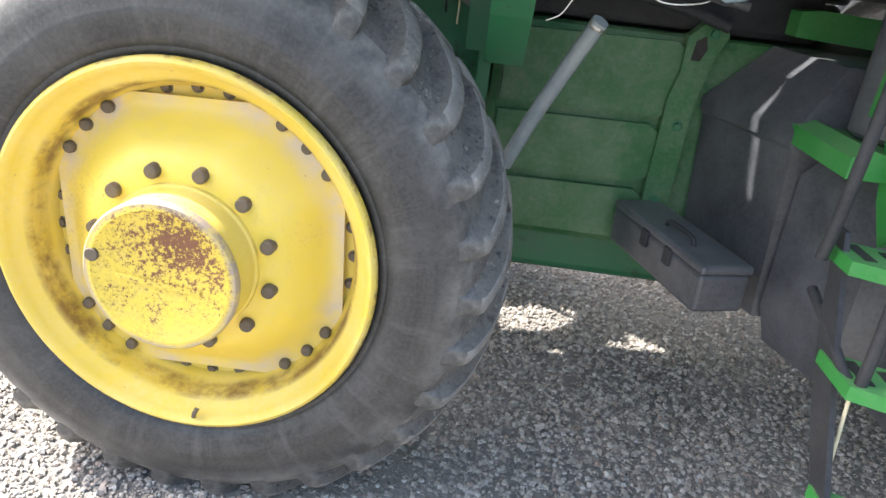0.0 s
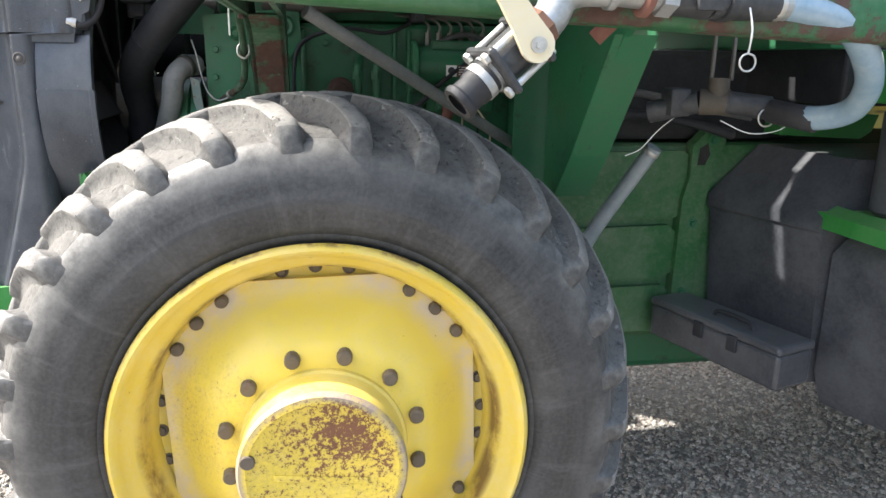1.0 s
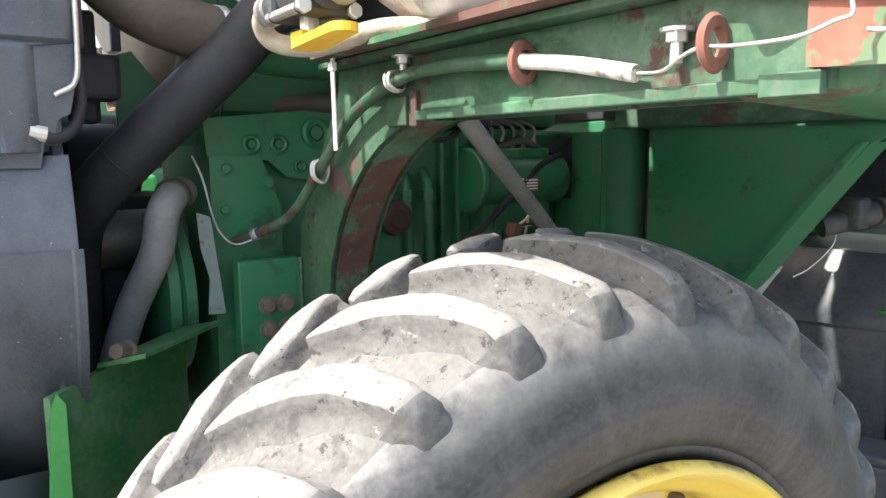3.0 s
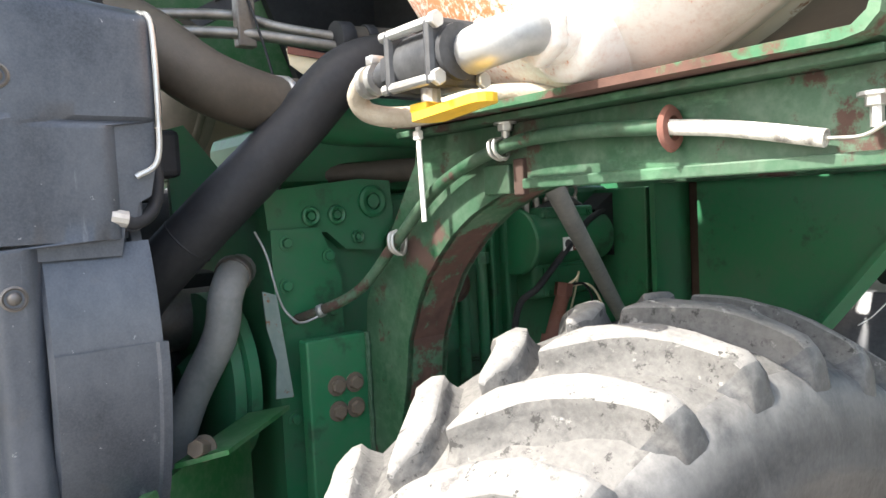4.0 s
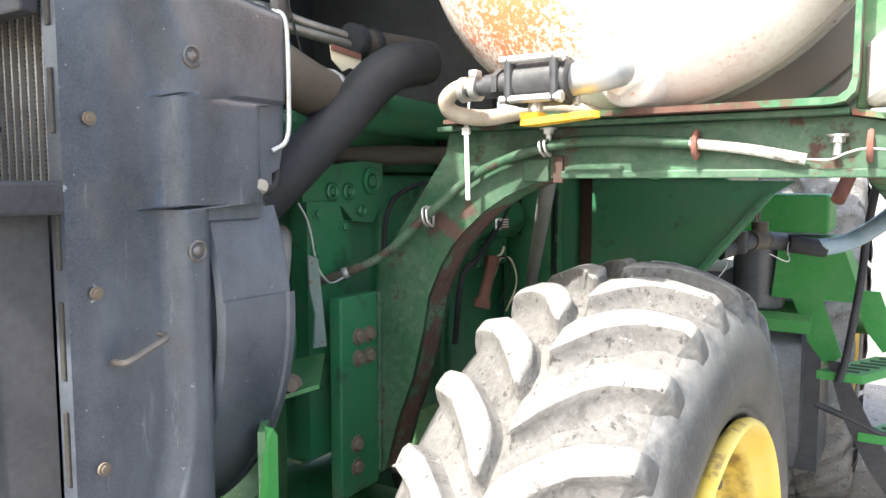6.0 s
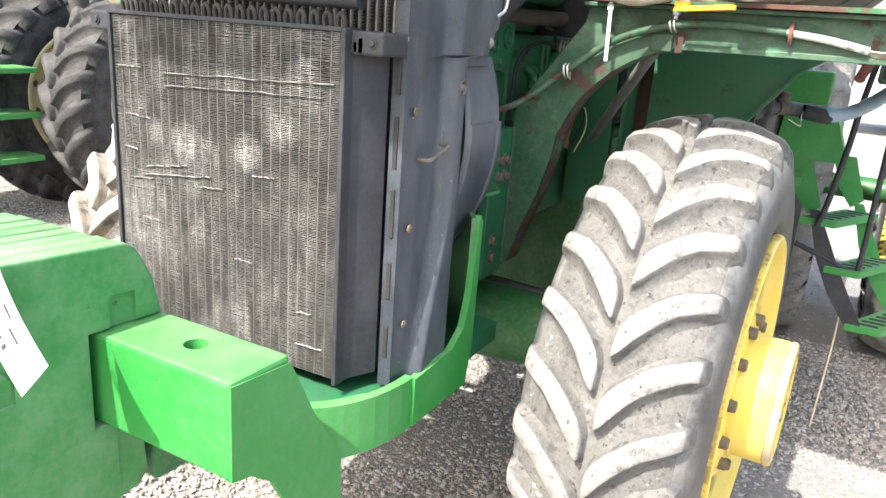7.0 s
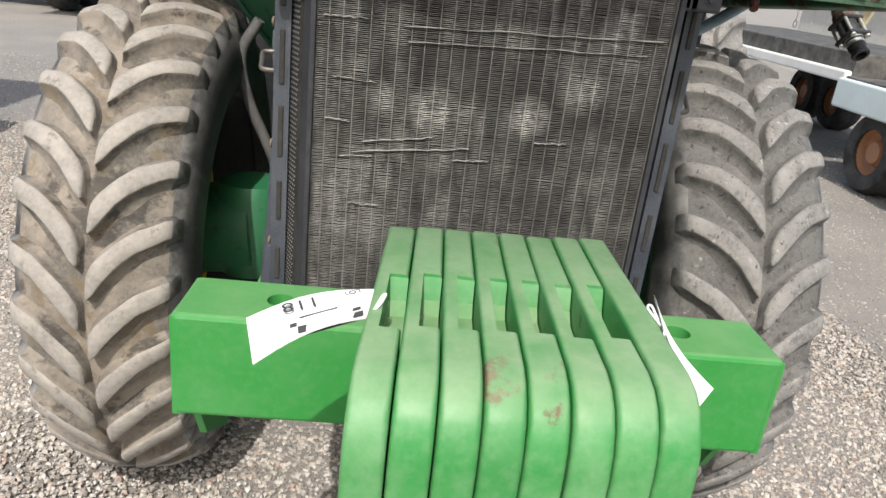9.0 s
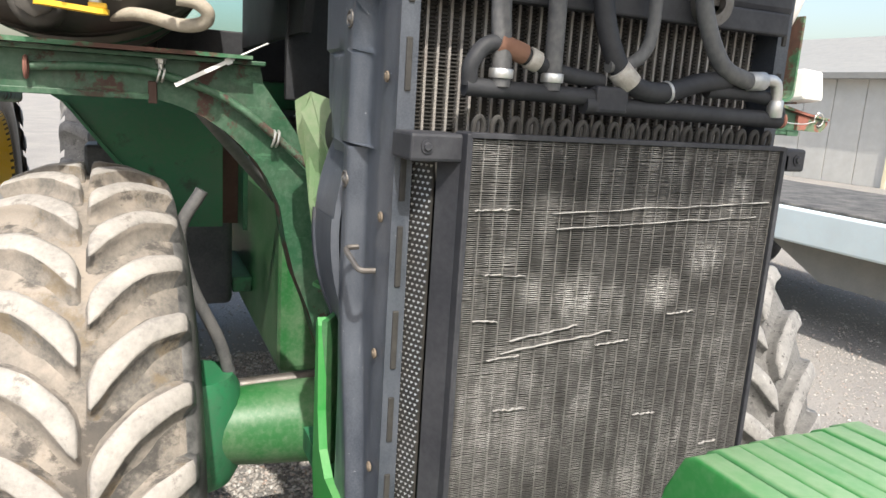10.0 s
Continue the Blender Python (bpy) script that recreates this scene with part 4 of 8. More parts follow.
# flat panel below the upper box, torn at its rear corner
for s in (-1, 1):
    bm = BM()
    prism(bm, [(-0.70, 1.585), (-0.70, 1.768), (-0.545, 1.768), (-0.548, 1.700), (-0.556, 1.664), (-0.573, 1.655), (-0.578, 1.636), (-0.592, 1.628), (-0.600, 1.585)], "y", s * 0.396, s * 0.4085)
    bmesh.ops.recalc_face_normals(bm, faces=bm.faces)
    cpart("torn_panel", bm, PLASTIC, "torn dark side panel")
    for x, z in ((-0.62, 1.72), (-0.61, 1.67)):
        bm = BM()
        hexbolt(bm, (x, s * 0.4085, z), (0, s, 0), 0.005, 0.003, False)
        cpart("rivet", bm, BOLT)
bm = BM()
lathe(bm, [(0.420, -0.70), (0.430, -0.695), (0.431, -0.575), (0.434, -0.570), (0.434, -0.562), (0.420, -0.562)], 'x', 60, at=(0, 0, 1.435), closed=True, a0=math.pi - 0.40, a1=2 * math.pi + 0.40)
cpart("ring_panel", bm, PLASTIC, "curved panel of the fan ring", smooth=True)
bm = BM()
lathe(bm, [(0.424, -0.70), (0.434, -0.695), (0.434, -0.572), (0.438, -0.568), (0.438, -0.556), (0.424, -0.556)], 'x', 60, at=(0, 0, 1.435), closed=True, a0=math.pi - 0.07, a1=2 * math.pi + 0.07)
cpart("lower_ring", bm, PLASTIC, "lower half of the fan ring with a lip", smooth=True)
# fan shroud: box above, ring below
bm = BM()
box(bm, -0.76, -0.540, -0.400, 0.400, 1.766, 1.918, 0.022, seg=3)
cpart("upper_shroud", bm, PLASTIC, "moulded upper shroud box", smooth=True)
bm = BM()
lathe(bm, [(0.405, -0.70), (0.415, -0.66), (0.415, -0.585), (0.420, -0.580), (0.420, -0.566), (0.395, -0.566), (0.395, -0.70)], 'x', 72, at=(0, 0, 1.435), closed=True)
cpart("fan_ring", bm, PLASTIC, "round fan shroud ring", smooth=True)

bm = BM()
box(bm, -0.855, -0.74, -0.352, 0.352, 0.93, 1.96, 0.004)
cpart("core", bm, FIN_DARK, "dark radiator core")
for k in range(34):
    y = -0.335 + 0.0203 * k
    bm = BM()
    box(bm, -0.868, -0.85, y - 0.0022, y + 0.0022, 1.60, 1.885, 0)
    cpart("core_tube", bm, TUBE_LIGHT)
bm = BM()
for k in range(46):
    z = 1.60 + 0.0062 * k
    box(bm, -0.862, -0.852, -0.35, 0.35, z, z + 0.0022, 0)
tagged(cpart("core_finning", bm, FIN_DARK, "dusty core fins"), kind="stuff")
bm = BM()
box(bm, -0.915, -0.80, -0.385, 0.385, 1.885, 1.940, 0.012)
box(bm, -0.93, -0.905, -0.36, 0.36, 1.845, 1.885, 0.004)
cpart("top_tank", bm, FRAME_BLACK, "black radiator top tank")
# screen of expanded metal between condenser and radiator on one side
bm = BM()
p_, q_ = Vector((-0.935, 0.340, 0)), Vector((-0.888, 0.364, 0))
for i in range(72):
    for j in range(5):
        z = 0.965 + i * 0.0092
        t = (j + (0.5 if i % 2 else 0.0)) / 5.2
        c = p_.lerp(q_, t)
        d = (q_ - p_).normalized() * 0.0036
        n_ = Vector((-d.y, d.x, 0)).normalized() * 0.0022
        vs = [bm.verts.new(c - d + n_ + Vector((0, 0, z))), bm.verts.new(c + n_ * 1.8 + Vector((0, 0, z - 0.0034))), bm.verts.new(c + d + n_ + Vector((0, 0, z))), bm.verts.new(c + n_ * 1.8 + Vector((0, 0, z + 0.0016)))]
        bm.faces.new(vs)
tagged(cpart("screen", bm, STEEL, "pale expanded metal screen"), kind="stuff")
bm = BM()
plate(bm, [p_ + Vector((0, 0, 0.95)), q_ + Vector((0, 0, 0.95)), q_ + Vector((0, 0, 1.63)), p_ + Vector((0, 0, 1.63))], (0.45, -0.9, 0), 0.006)
cpart("screen_back", bm, FIN_DARK)

cond = assembly("condenser", (-0.97, 0, 1.05), "finned condenser with bent dusty fins before the radiator")
CT = Vector((-0.97, 0, 1.05))


def kpart(name, bm, mat, label="", smooth=False, kind=""):
    for v in bm.verts:
        v.co.y *= 0.978
        v.co -= CT
    return tagged(part(name, bm, mat, cond, label, smooth), kind=kind)


def fin_material():
    """Cooler fins: dull metal with fine pale dust and a few bruised, whitish blotches."""
    m, nt, b = nodes_of("dusty_cooler_fins", 0.45, 0.25)
    n = noise_node(nt, 3.6, 6, 0.6).outputs[0]
    f = noise_node(nt, 45, 5, 0.7, stretch=(1, 1, 0.35)).outputs[0]
    k = mix(nt, 1.0, ramp(nt, n, [(0.36, BW(0.17)), (0.62, BW(0.80))]), ramp(nt, f, [(0.36, BW(0.2)), (0.62, BW(1))]), 'MULTIPLY')
    cols = noise_node(nt, 42, 4, 0.6, stretch=(1, 1, 0.03)).outputs[0]
    k = mix(nt, 1.0, k, ramp(nt, cols, [(0.40, BW(0.45)), (0.56, BW(1))]), 'MULTIPLY')
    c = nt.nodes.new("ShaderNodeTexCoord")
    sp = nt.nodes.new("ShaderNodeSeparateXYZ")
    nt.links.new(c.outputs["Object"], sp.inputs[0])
    # Upper fins darkened a little in colour, for the shade from above.
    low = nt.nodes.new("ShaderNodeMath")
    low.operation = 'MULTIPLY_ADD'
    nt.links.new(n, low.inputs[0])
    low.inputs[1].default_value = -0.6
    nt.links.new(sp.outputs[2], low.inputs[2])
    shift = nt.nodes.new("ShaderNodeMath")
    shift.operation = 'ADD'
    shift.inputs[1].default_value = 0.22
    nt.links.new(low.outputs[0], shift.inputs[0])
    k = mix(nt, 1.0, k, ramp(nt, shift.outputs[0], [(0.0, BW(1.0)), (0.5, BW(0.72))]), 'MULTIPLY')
    for y, z, r, s_ in ((0.092, 0.335, 0.060, 1.0), (-0.080, 0.337, 0.050, 1.0), (0.18, 0.350, 0.050, 0.6), (0.02, 0.320, 0.06, 0.5), (-0.175, 0.400, 0.060, 0.7), (-0.222, 0.510, 0.050, 0.9), (-0.20, 0.22, 0.07, 0.4), (0.10, 0.10, 0.08, 0.35)):
        d = nt.nodes.new("ShaderNodeVectorMath")
        d.operation = 'DISTANCE'
        nt.links.new(c.outputs["Object"], d.inputs[0])
        d.inputs[1].default_value = (-0.028, y, z)
        spot = mix(nt, 1.0, ramp(nt, d.outputs["Value"], [(r * 0.25, BW(s_)), (r, BW(0))]), ramp(nt, f, [(0.36, BW(0.15)), (0.58, BW(1))]), 'MULTIPLY')
        k = mix(nt, 1.0, k, spot, 'LIGHTEN')
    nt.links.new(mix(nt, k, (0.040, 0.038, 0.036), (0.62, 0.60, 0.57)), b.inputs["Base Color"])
    return m


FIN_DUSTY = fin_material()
BENT_FIN = metalish("bare_bent_fin", (0.36, 0.35, 0.33), 0.45, 0.15, 0.5, (0.30, 0.28, 0.25))
# Fin faces darker than their edges: shade of the gaps put in the colour.
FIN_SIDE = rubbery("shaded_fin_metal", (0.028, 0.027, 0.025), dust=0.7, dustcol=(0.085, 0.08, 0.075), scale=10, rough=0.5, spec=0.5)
bm = BM()
box(bm, -0.985, -0.95, -0.320, 0.312, 0.95, 1.64, 0.002)
kpart("core", bm, FIN_DARK, "dark dusty core")
rnd = random.Random(3)
bm = BM()
PITCH = 0.0243
for k in range(212):
    z = 0.955 + k * 0.00322
    # every fin is one long strip, pressed a little up or down along its way
    prev = None
    sag = 0.0
    for j in range(79):
        y = -0.318 + 0.0081 * j
        sag = 0.72 * sag + rnd.gauss(0, 0.00022)
        x0 = -0.9968 + (0.0011 if j % 3 == 0 else 0.0) + rnd.uniform(-0.0004, 0.0004)
        th = 0.00125 + rnd.uniform(-0.00035, 0.00035)
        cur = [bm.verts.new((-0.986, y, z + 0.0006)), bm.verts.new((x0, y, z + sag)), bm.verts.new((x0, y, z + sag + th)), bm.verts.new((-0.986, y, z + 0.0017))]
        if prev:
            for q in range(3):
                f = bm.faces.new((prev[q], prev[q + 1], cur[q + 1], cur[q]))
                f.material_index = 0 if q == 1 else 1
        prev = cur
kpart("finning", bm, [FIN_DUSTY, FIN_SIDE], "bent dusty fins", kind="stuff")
for k in range(27):
    y = -0.318 + PITCH * k
    bm = BM()
    box(bm, -0.9955, -0.984, y - 0.0011, y + 0.0011, 0.953, 1.638, 0)
    kpart("tube", bm, TUBE_DUSTY)
# long dents where fins are folded over and catch the light
for y0, z0, y1, z1 in ((0.16, 1.525, -0.305, 1.545), (0.30, 1.530, 0.22, 1.532), (0.15, 1.500, -0.28, 1.518), (0.235, 1.298, 0.02, 1.322), (0.22, 1.318, 0.09, 1.337), (0.26, 1.289, 0.20, 1.291), (0.05, 1.298, -0.02, 1.303), (0.28, 1.43, 0.20, 1.425), (0.29, 1.355, 0.245, 1.352), (-0.10, 1.345, -0.16, 1.348), (0.24, 1.20, 0.18, 1.198), (-0.22, 1.08, -0.26, 1.083), (-0.05, 1.16, -0.10, 1.158), (-0.22, 1.01, -0.29, 1.012)):
    bm = BM()
    n = 14
    prev = None
    for i in range(n + 1):
        t = i / n
        y, z = y0 + (y1 - y0) * t, z0 + (z1 - z0) * t + rnd.gauss(0, 0.0008)
        h = 0.0015 * rnd.uniform(0.05, 1.0)
        cur = [bm.verts.new((-0.9982, y, z - h)), bm.verts.new((-1.0018, y, z + h * 0.1)), bm.verts.new((-0.9975, y, z + h))]
        if prev:
            for q in range(2):
                bm.faces.new((prev[q], prev[q + 1], cur[q + 1], cur[q]))
        prev = cur
    kpart("folded_fin", bm, BENT_FIN)
bm = BM()
box(bm, -1.003, -0.955, 0.312, 0.322, 0.945, 1.645, 0.002)
kpart("edge_strip", bm, FRAME_BLACK, "black edge strip")
bm = BM()
box(bm, -1.003, -0.955, -0.330, -0.320, 0.945, 1.645, 0.002)
kpart("edge_strip", bm, FRAME_BLACK, "black edge strip")
bm = BM()
box(bm, -1.004, -0.95, -0.322, 0.316, 1.638, 1.646, 0.001)
kpart("top_plate", bm, FRAME_BLACK)
bm = BM()
plate(bm, [(-0.985, -0.326, 0.95), (-0.905, -0.362, 0.95), (-0.905, -0.362, 1.62), (-0.985, -0.326, 1.62)], (0.4, 0.9, 0), 0.008)
kpart("side_panel", bm, FRAME_BLACK, "flat black side panel")
bm = BM()
plate(bm, [(-0.985, 0.320, 0.95), (-0.940, 0.342, 0.95), (-0.940, 0.342, 1.60), (-0.985, 0.320, 1.60)], (0.4, -0.9, 0), 0.008)
kpart("side_panel", bm, FRAME_BLACK, "flat black side panel")
for s, y0, y1 in ((-1, -0.325, -0.40), (1, 0.318, 0.405)):
    bm = BM()
    box(bm, -0.985, -0.90, y0, y1, 1.600, 1.642, 0.005)
    hexbolt(bm, (-0.985, y0 + (y1 - y0) * 0.7, 1.622), (-1, 0, 0), 0.007, 0.006)
    kpart("corner_bracket", bm, FRAME_BLACK)
# row of return bends along the top
for k in range(20):
    y = -0.300 + 0.0312 * k
    bm = BM()
    pipe(bm, [(-0.975, y - 0.0075, 1.642), (-0.977, y - 0.0075, 1.660), (-0.978, y, 1.669), (-0.977, y + 0.0075, 1.660), (-0.975, y + 0.0075, 1.642)], 0.0048, 8, 4)
    kpart("return_bend", bm, FIN_DARK, smooth=True)
bm = BM()
rod(bm, (-0.965, -0.335, 1.692), (-0.965, 0.10, 1.697), 0.015, 14)
kpart("manifold", bm, HOSE, "dark header pipe", smooth=True)
bm = BM()
rod(bm, (-0.962, 0.05, 1.708), (-0.962, 0.315, 1.712), 0.014, 14)
kpart("manifold", bm, HOSE, "dark header pipe", smooth=True)
bm = BM()
box(bm, -0.98, -0.945, 0.02, 0.085, 1.685, 1.728, 0.006)
kpart("valve_block", bm, FRAME_BLACK)
bm = BM()
box(bm, -0.985, -0.955, -0.345, -0.332, 1.60, 1.625, 0.003)
box(bm, -0.985, -0.965, -0.358, -0.343, 1.602, 1.632, 0.003)
kpart("hook", bm, FRAME_BLACK)


def hose_run(name, pts, r, mat, label, category="hose", bands=()):
    h = thing(name, pts[0], label, category)
    o = Vector(pts[0])
    bm = BM()
    pipe(bm, [Vector(p) - o for p in pts], r, 14, 8)
    part("tube", bm, mat, h, smooth=True)
    path = smooth_path(pts, 8)
    for t, ln, rr, mm in bands:
        i = int(t * (len(path) - 2))
        p, d = path[i], (path[i + 1] - path[i]).normalized()
        bm = BM()
        rod(bm, p - d * ln / 2 - o, p + d * ln / 2 - o, rr, 16, bevel=0.001)
        part("band", bm, mm, h, smooth=True)
    return h


PIPE_PALE = rubbery("stained_pale_band", (0.42, 0.40, 0.36), dust=0.8, dustcol=(0.20, 0.18, 0.16), scale=40, rough=0.6)
hose_run("coolant_hose", [(-0.965, 0.250, 1.715), (-0.965, 0.250, 1.76), (-0.955, 0.252, 1.85), (-0.93, 0.23, 1.98), (-0.86, 0.20, 2.05)], 0.0155, HOSE_GREY, "grey rubber cooler hose with a steel clamp", bands=((0.16, 0.014, 0.019, STEEL),))
hose_run("coolant_hose", [(-0.965, 0.160, 1.715), (-0.965, 0.160, 1.76), (-0.955, 0.155, 1.86), (-0.94, 0.15, 1.98), (-0.86, 0.14, 2.05)], 0.0145, HOSE_GREY, "grey rubber cooler hose with a steel clamp", bands=((0.16, 0.014, 0.018, STEEL),))
hose_run("oil_hose", [(-0.962, 0.30, 1.715), (-0.965, 0.30, 1.745), (-0.965, 0.275, 1.775), (-0.965, 0.235, 1.772), (-0.96, 0.15, 1.745), (-0.955, 0.06, 1.735)], 0.013, HOSE, "dark oil hose with a copper sleeve", bands=((0.62, 0.05, 0.016, RUST), (0.72, 0.02, 0.017, PIPE_PALE)))
hose_run("fuel_hose", [(-0.955, 0.075, 1.98), (-0.955, 0.075, 1.88), (-0.965, 0.055, 1.79), (-0.972, 0.015, 1.735), (-0.972, -0.05, 1.725), (-0.965, -0.13, 1.745), (-0.96, -0.20, 1.755)], 0.017, HOSE, "thick black hose with a pale band", bands=((0.48, 0.035, 0.020, PIPE_PALE), (0.72, 0.006, 0.019, ALU)))
hose_run("fuel_hose", [(-0.95, -0.02, 1.98), (-0.955, -0.03, 1.88), (-0.962, -0.02, 1.80), (-0.968, 0.02, 1.765), (-0.968, 0.06, 1.760)], 0.011, HOSE_GREY, "thin grey hose curved over the cooler")
hose_run("air_hose", [(-0.95, -0.125, 1.99), (-0.955, -0.13, 1.88), (-0.972, -0.165, 1.785), (-0.980, -0.215, 1.758), (-0.980, -0.255, 1.757)], 0.015, HOSE_GREY, "grey hose with a bright alloy end", bands=((0.97, 0.035, 0.0165, ALU),))
hose_run("metal_line", [(-0.980, -0.250, 1.757), (-0.980, -0.285, 1.760), (-0.978, -0.300, 1.745), (-0.975, -0.305, 1.70)], 0.010, STEEL, "bright alloy elbow line", "pipe", bands=((0.96, 0.03, 0.014, STEEL),))
hose_run("air_hose", [(-0.955, -0.16, 1.735), (-0.965, -0.24, 1.735), (-0.963, -0.31, 1.725), (-0.958, -0.335, 1.70)], 0.013, HOSE, "short black hose bent into the header")
bm = BM()
lathe(bm, [(0.0, -0.93), (0.022, -0.93), (0.022, -0.945), (0.040, -0.945), (0.043, -0.938), (0.043, -0.925), (0.0, -0.925)], 'x', 30, at=(0, -0.165, 1.885))
cpart("filler_flange", bm, STEEL_DARK, "round pressed flange", smooth=True)

# fan, pulley and shroud extras
bm = BM()
pts = [(-0.385, 1.915), (-0.375, 1.70), (-0.34, 1.695), (-0.34, 1.905)]
box(bm, -0.735, -0.566, -0.407, -0.36, 1.617, 1.768, 0.010)
cpart("shroud_pocket", bm, PLASTIC, "moulded pocket of the shroud")
bm = BM()
pipe(bm, [(-0.552, -0.395, 1.915), (-0.542, -0.414, 1.895), (-0.542, -0.418, 1.77), (-0.548, -0.418, 1.71), (-0.575, -0.412, 1.69)], 0.0040, 8, 6)
cpart("wire_stay", bm, STEEL, "bent bright wire stay", smooth=True)
bm = BM()
pipe(bm, [(-0.605, -0.405, 1.638), (-0.578, -0.402, 1.628), (-0.550, -0.39, 1.645), (-0.535, -0.37, 1.69), (-0.535, -0.35, 1.76)], 0.0095, 10, 6)
cpart("overflow_hose", bm, HOSE, "thin black overflow hose", smooth=True)
bm = BM()
rod(bm, (-0.612, -0.406, 1.638), (-0.590, -0.404, 1.633), 0.0125, 12)
cpart("hose_clip", bm, STEEL)
bm = BM()
rod(bm, (-0.612, -0.275, 1.938), (-0.612, -0.275, 1.966), 0.045, 24, bevel=0.006)
rod(bm, (-0.612, -0.275, 1.92), (-0.612, -0.275, 1.94), 0.032, 20)
cpart("coolant_cap", bm, HOSE, "black ribbed coolant cap", smooth=True)
bm = BM()
box(bm, -0.90, -0.66, -0.375, 0.375, 1.936, 1.958, 0.010)
cpart("top_cover", bm, PLASTIC, "moulded top of the shroud")

# ---- engine bay ----
engine = assembly("engine", (0, 0, 1.05), "oily green diesel engine behind the fan")


def epart(name, bm, mat, label="", smooth=False):
    for v in bm.verts:
        v.co -= Vector((0, 0, 1.05))
    return part(name, bm, mat, engine, label, smooth)


bm = BM()
box(bm, -0.285, 0.70, -0.185, 0.20, 1.02, 1.66, 0.015)
epart("block", bm, GREEN_DIRTY, "green engine block")
bm = BM()
box(bm, -0.27, 0.68, -0.15, 0.15, 1.66, 1.80, 0.03)
epart("valve_cover", bm, GREEN_DIRTY)
bm = BM()
prism(bm, [(-0.300, 1.590), (-0.306, 1.670), (-0.10, 1.690), (-0.03, 1.685), (-0.025, 1.60), (-0.066, 1.547), (-0.14, 1.555), (-0.18, 1.590)], "y", -0.215, -0.18, 0.008)
epart("side_cover", bm, GREEN_DIRTY)
for x, z, r in ((-0.214, 1.622, 0.019), (-0.158, 1.622, 0.019), (-0.075, 1.645, 0.032), (-0.114, 1.577, 0.013)):
    bm = BM()
    lathe(bm, [(r * 0.4, -0.214), (r, -0.214), (r, -0.222), (r * 0.8, -0.225), (r * 0.55, -0.222), (r * 0.5, -0.216)], 'y', 20, at=(x, 0, z))
    rod(bm, (x, -0.21, z), (x, -0.222, z), r * 0.42, 10)
    epart("boss", bm, GREEN_DIRTY, smooth=True)
bm = BM()
prism(bm, [(-0.300, 1.05), (-0.300, 1.60), (-0.20, 1.60), (-0.16, 1.50), (-0.16, 1.05)], "y", -0.225, -0.18, 0.01)
epart("front_plate", bm, GREEN_DIRTY)
for x, z in ((-0.271, 1.575), (-0.276, 1.497), (-0.275, 1.25), (-0.185, 1.545), (-0.185, 1.44)):
    bm = BM()
    hexbolt(bm, (x, -0.225, z), (0, -1, 0), 0.010, 0.010)
    epart("bolt", bm, GREEN_DIRTY)
# injection pump: a round housing with flange, lid and fittings
bm = BM()
rod(bm, (0.31, -0.225, 1.535), (0.60, -0.225, 1.535), 0.062, 28, bevel=0.012)
box(bm, 0.345, 0.565, -0.243, -0.17, 1.395, 1.540, 0.014, seg=3)
rod(bm, (0.30, -0.225, 1.535), (0.318, -0.225, 1.535), 0.078, 28, bevel=0.004)
epart("pump_housing", bm, GREEN_DIRTY, "cast green pump housing", smooth=True)
bm = BM()
box(bm, 0.36, 0.54, -0.262, -0.20, 1.585, 1.612, 0.006)
for x in (0.375, 0.45, 0.525):
    hexbolt(bm, (x, -0.262, 1.598), (0, -1, 0), 0.007, 0.006)
epart("pump_lid", bm, GREEN_DIRTY)
for k in range(6):
    x = 0.355 + 0.034 * k
    bm = BM()
    rod(bm, (x, -0.215, 1.59), (x, -0.215, 1.635), 0.009, 6)
    pipe(bm, [(x, -0.215, 1.63), (x, -0.222, 1.655), (x - 0.03, -0.215, 1.675), (x - 0.10 - 0.01 * k, -0.20, 1.685)], 0.0042, 7, 4)
    epart("fuel_line", bm, STEEL_LINE, smooth=True)
bm = BM()
box(bm, 0.375, 0.535, -0.249, -0.240, 1.40, 1.47, 0.004)
for x, z in ((0.39, 1.41), (0.52, 1.41), (0.39, 1.46), (0.52, 1.46)):
    hexbolt(bm, (x, -0.249, z), (0, -1, 0), 0.006, 0.005, False)
epart("inspection_plate", bm, GREEN_DIRTY)
# block face: cast ribs, core plugs, oil cooler and head bolts
for x in (-0.02, 0.255, 0.30):
    bm = BM()
    box(bm, x - 0.008, x + 0.008, -0.205, -0.18, 1.06, 1.64, 0.006)
    epart("cast_rib", bm, GREEN_DIRTY)
for x, z in ((0.045, 1.60), (0.155, 1.615), (0.265, 1.60)):
    bm = BM()
    hexbolt(bm, (x, -0.187, z), (0, -1, 0), 0.011, 0.012)
    epart("head_bolt", bm, GREEN_DIRTY)
for x, z in ((0.04, 1.28), (0.20, 1.25)):
    bm = BM()
    lathe(bm, [(0, -0.189), (0.020, -0.189), (0.024, -0.194), (0.028, -0.194), (0.028, -0.18), (0, -0.18)], 'y', 22, at=(x, 0, z))
    epart("core_plug", bm, GREEN_DIRTY, smooth=True)
bm = BM()
prism(bm, [(0.02, 1.33), (0.015, 1.40), (0.045, 1.43), (0.16, 1.425), (0.18, 1.40), (0.17, 1.33), (0.10, 1.31)], "y", -0.222, -0.18, 0.012, 3)
epart("cooler_cover", bm, GREEN_DIRTY, smooth=True)
for x, z in ((0.035, 1.345), (0.035, 1.405), (0.155, 1.345), (0.155, 1.405)):
    bm = BM()
    hexbolt(bm, (x, -0.222, z), (0, -1, 0), 0.007, 0.007)
    epart("bolt", bm, GREEN_DIRTY)
bm = BM()
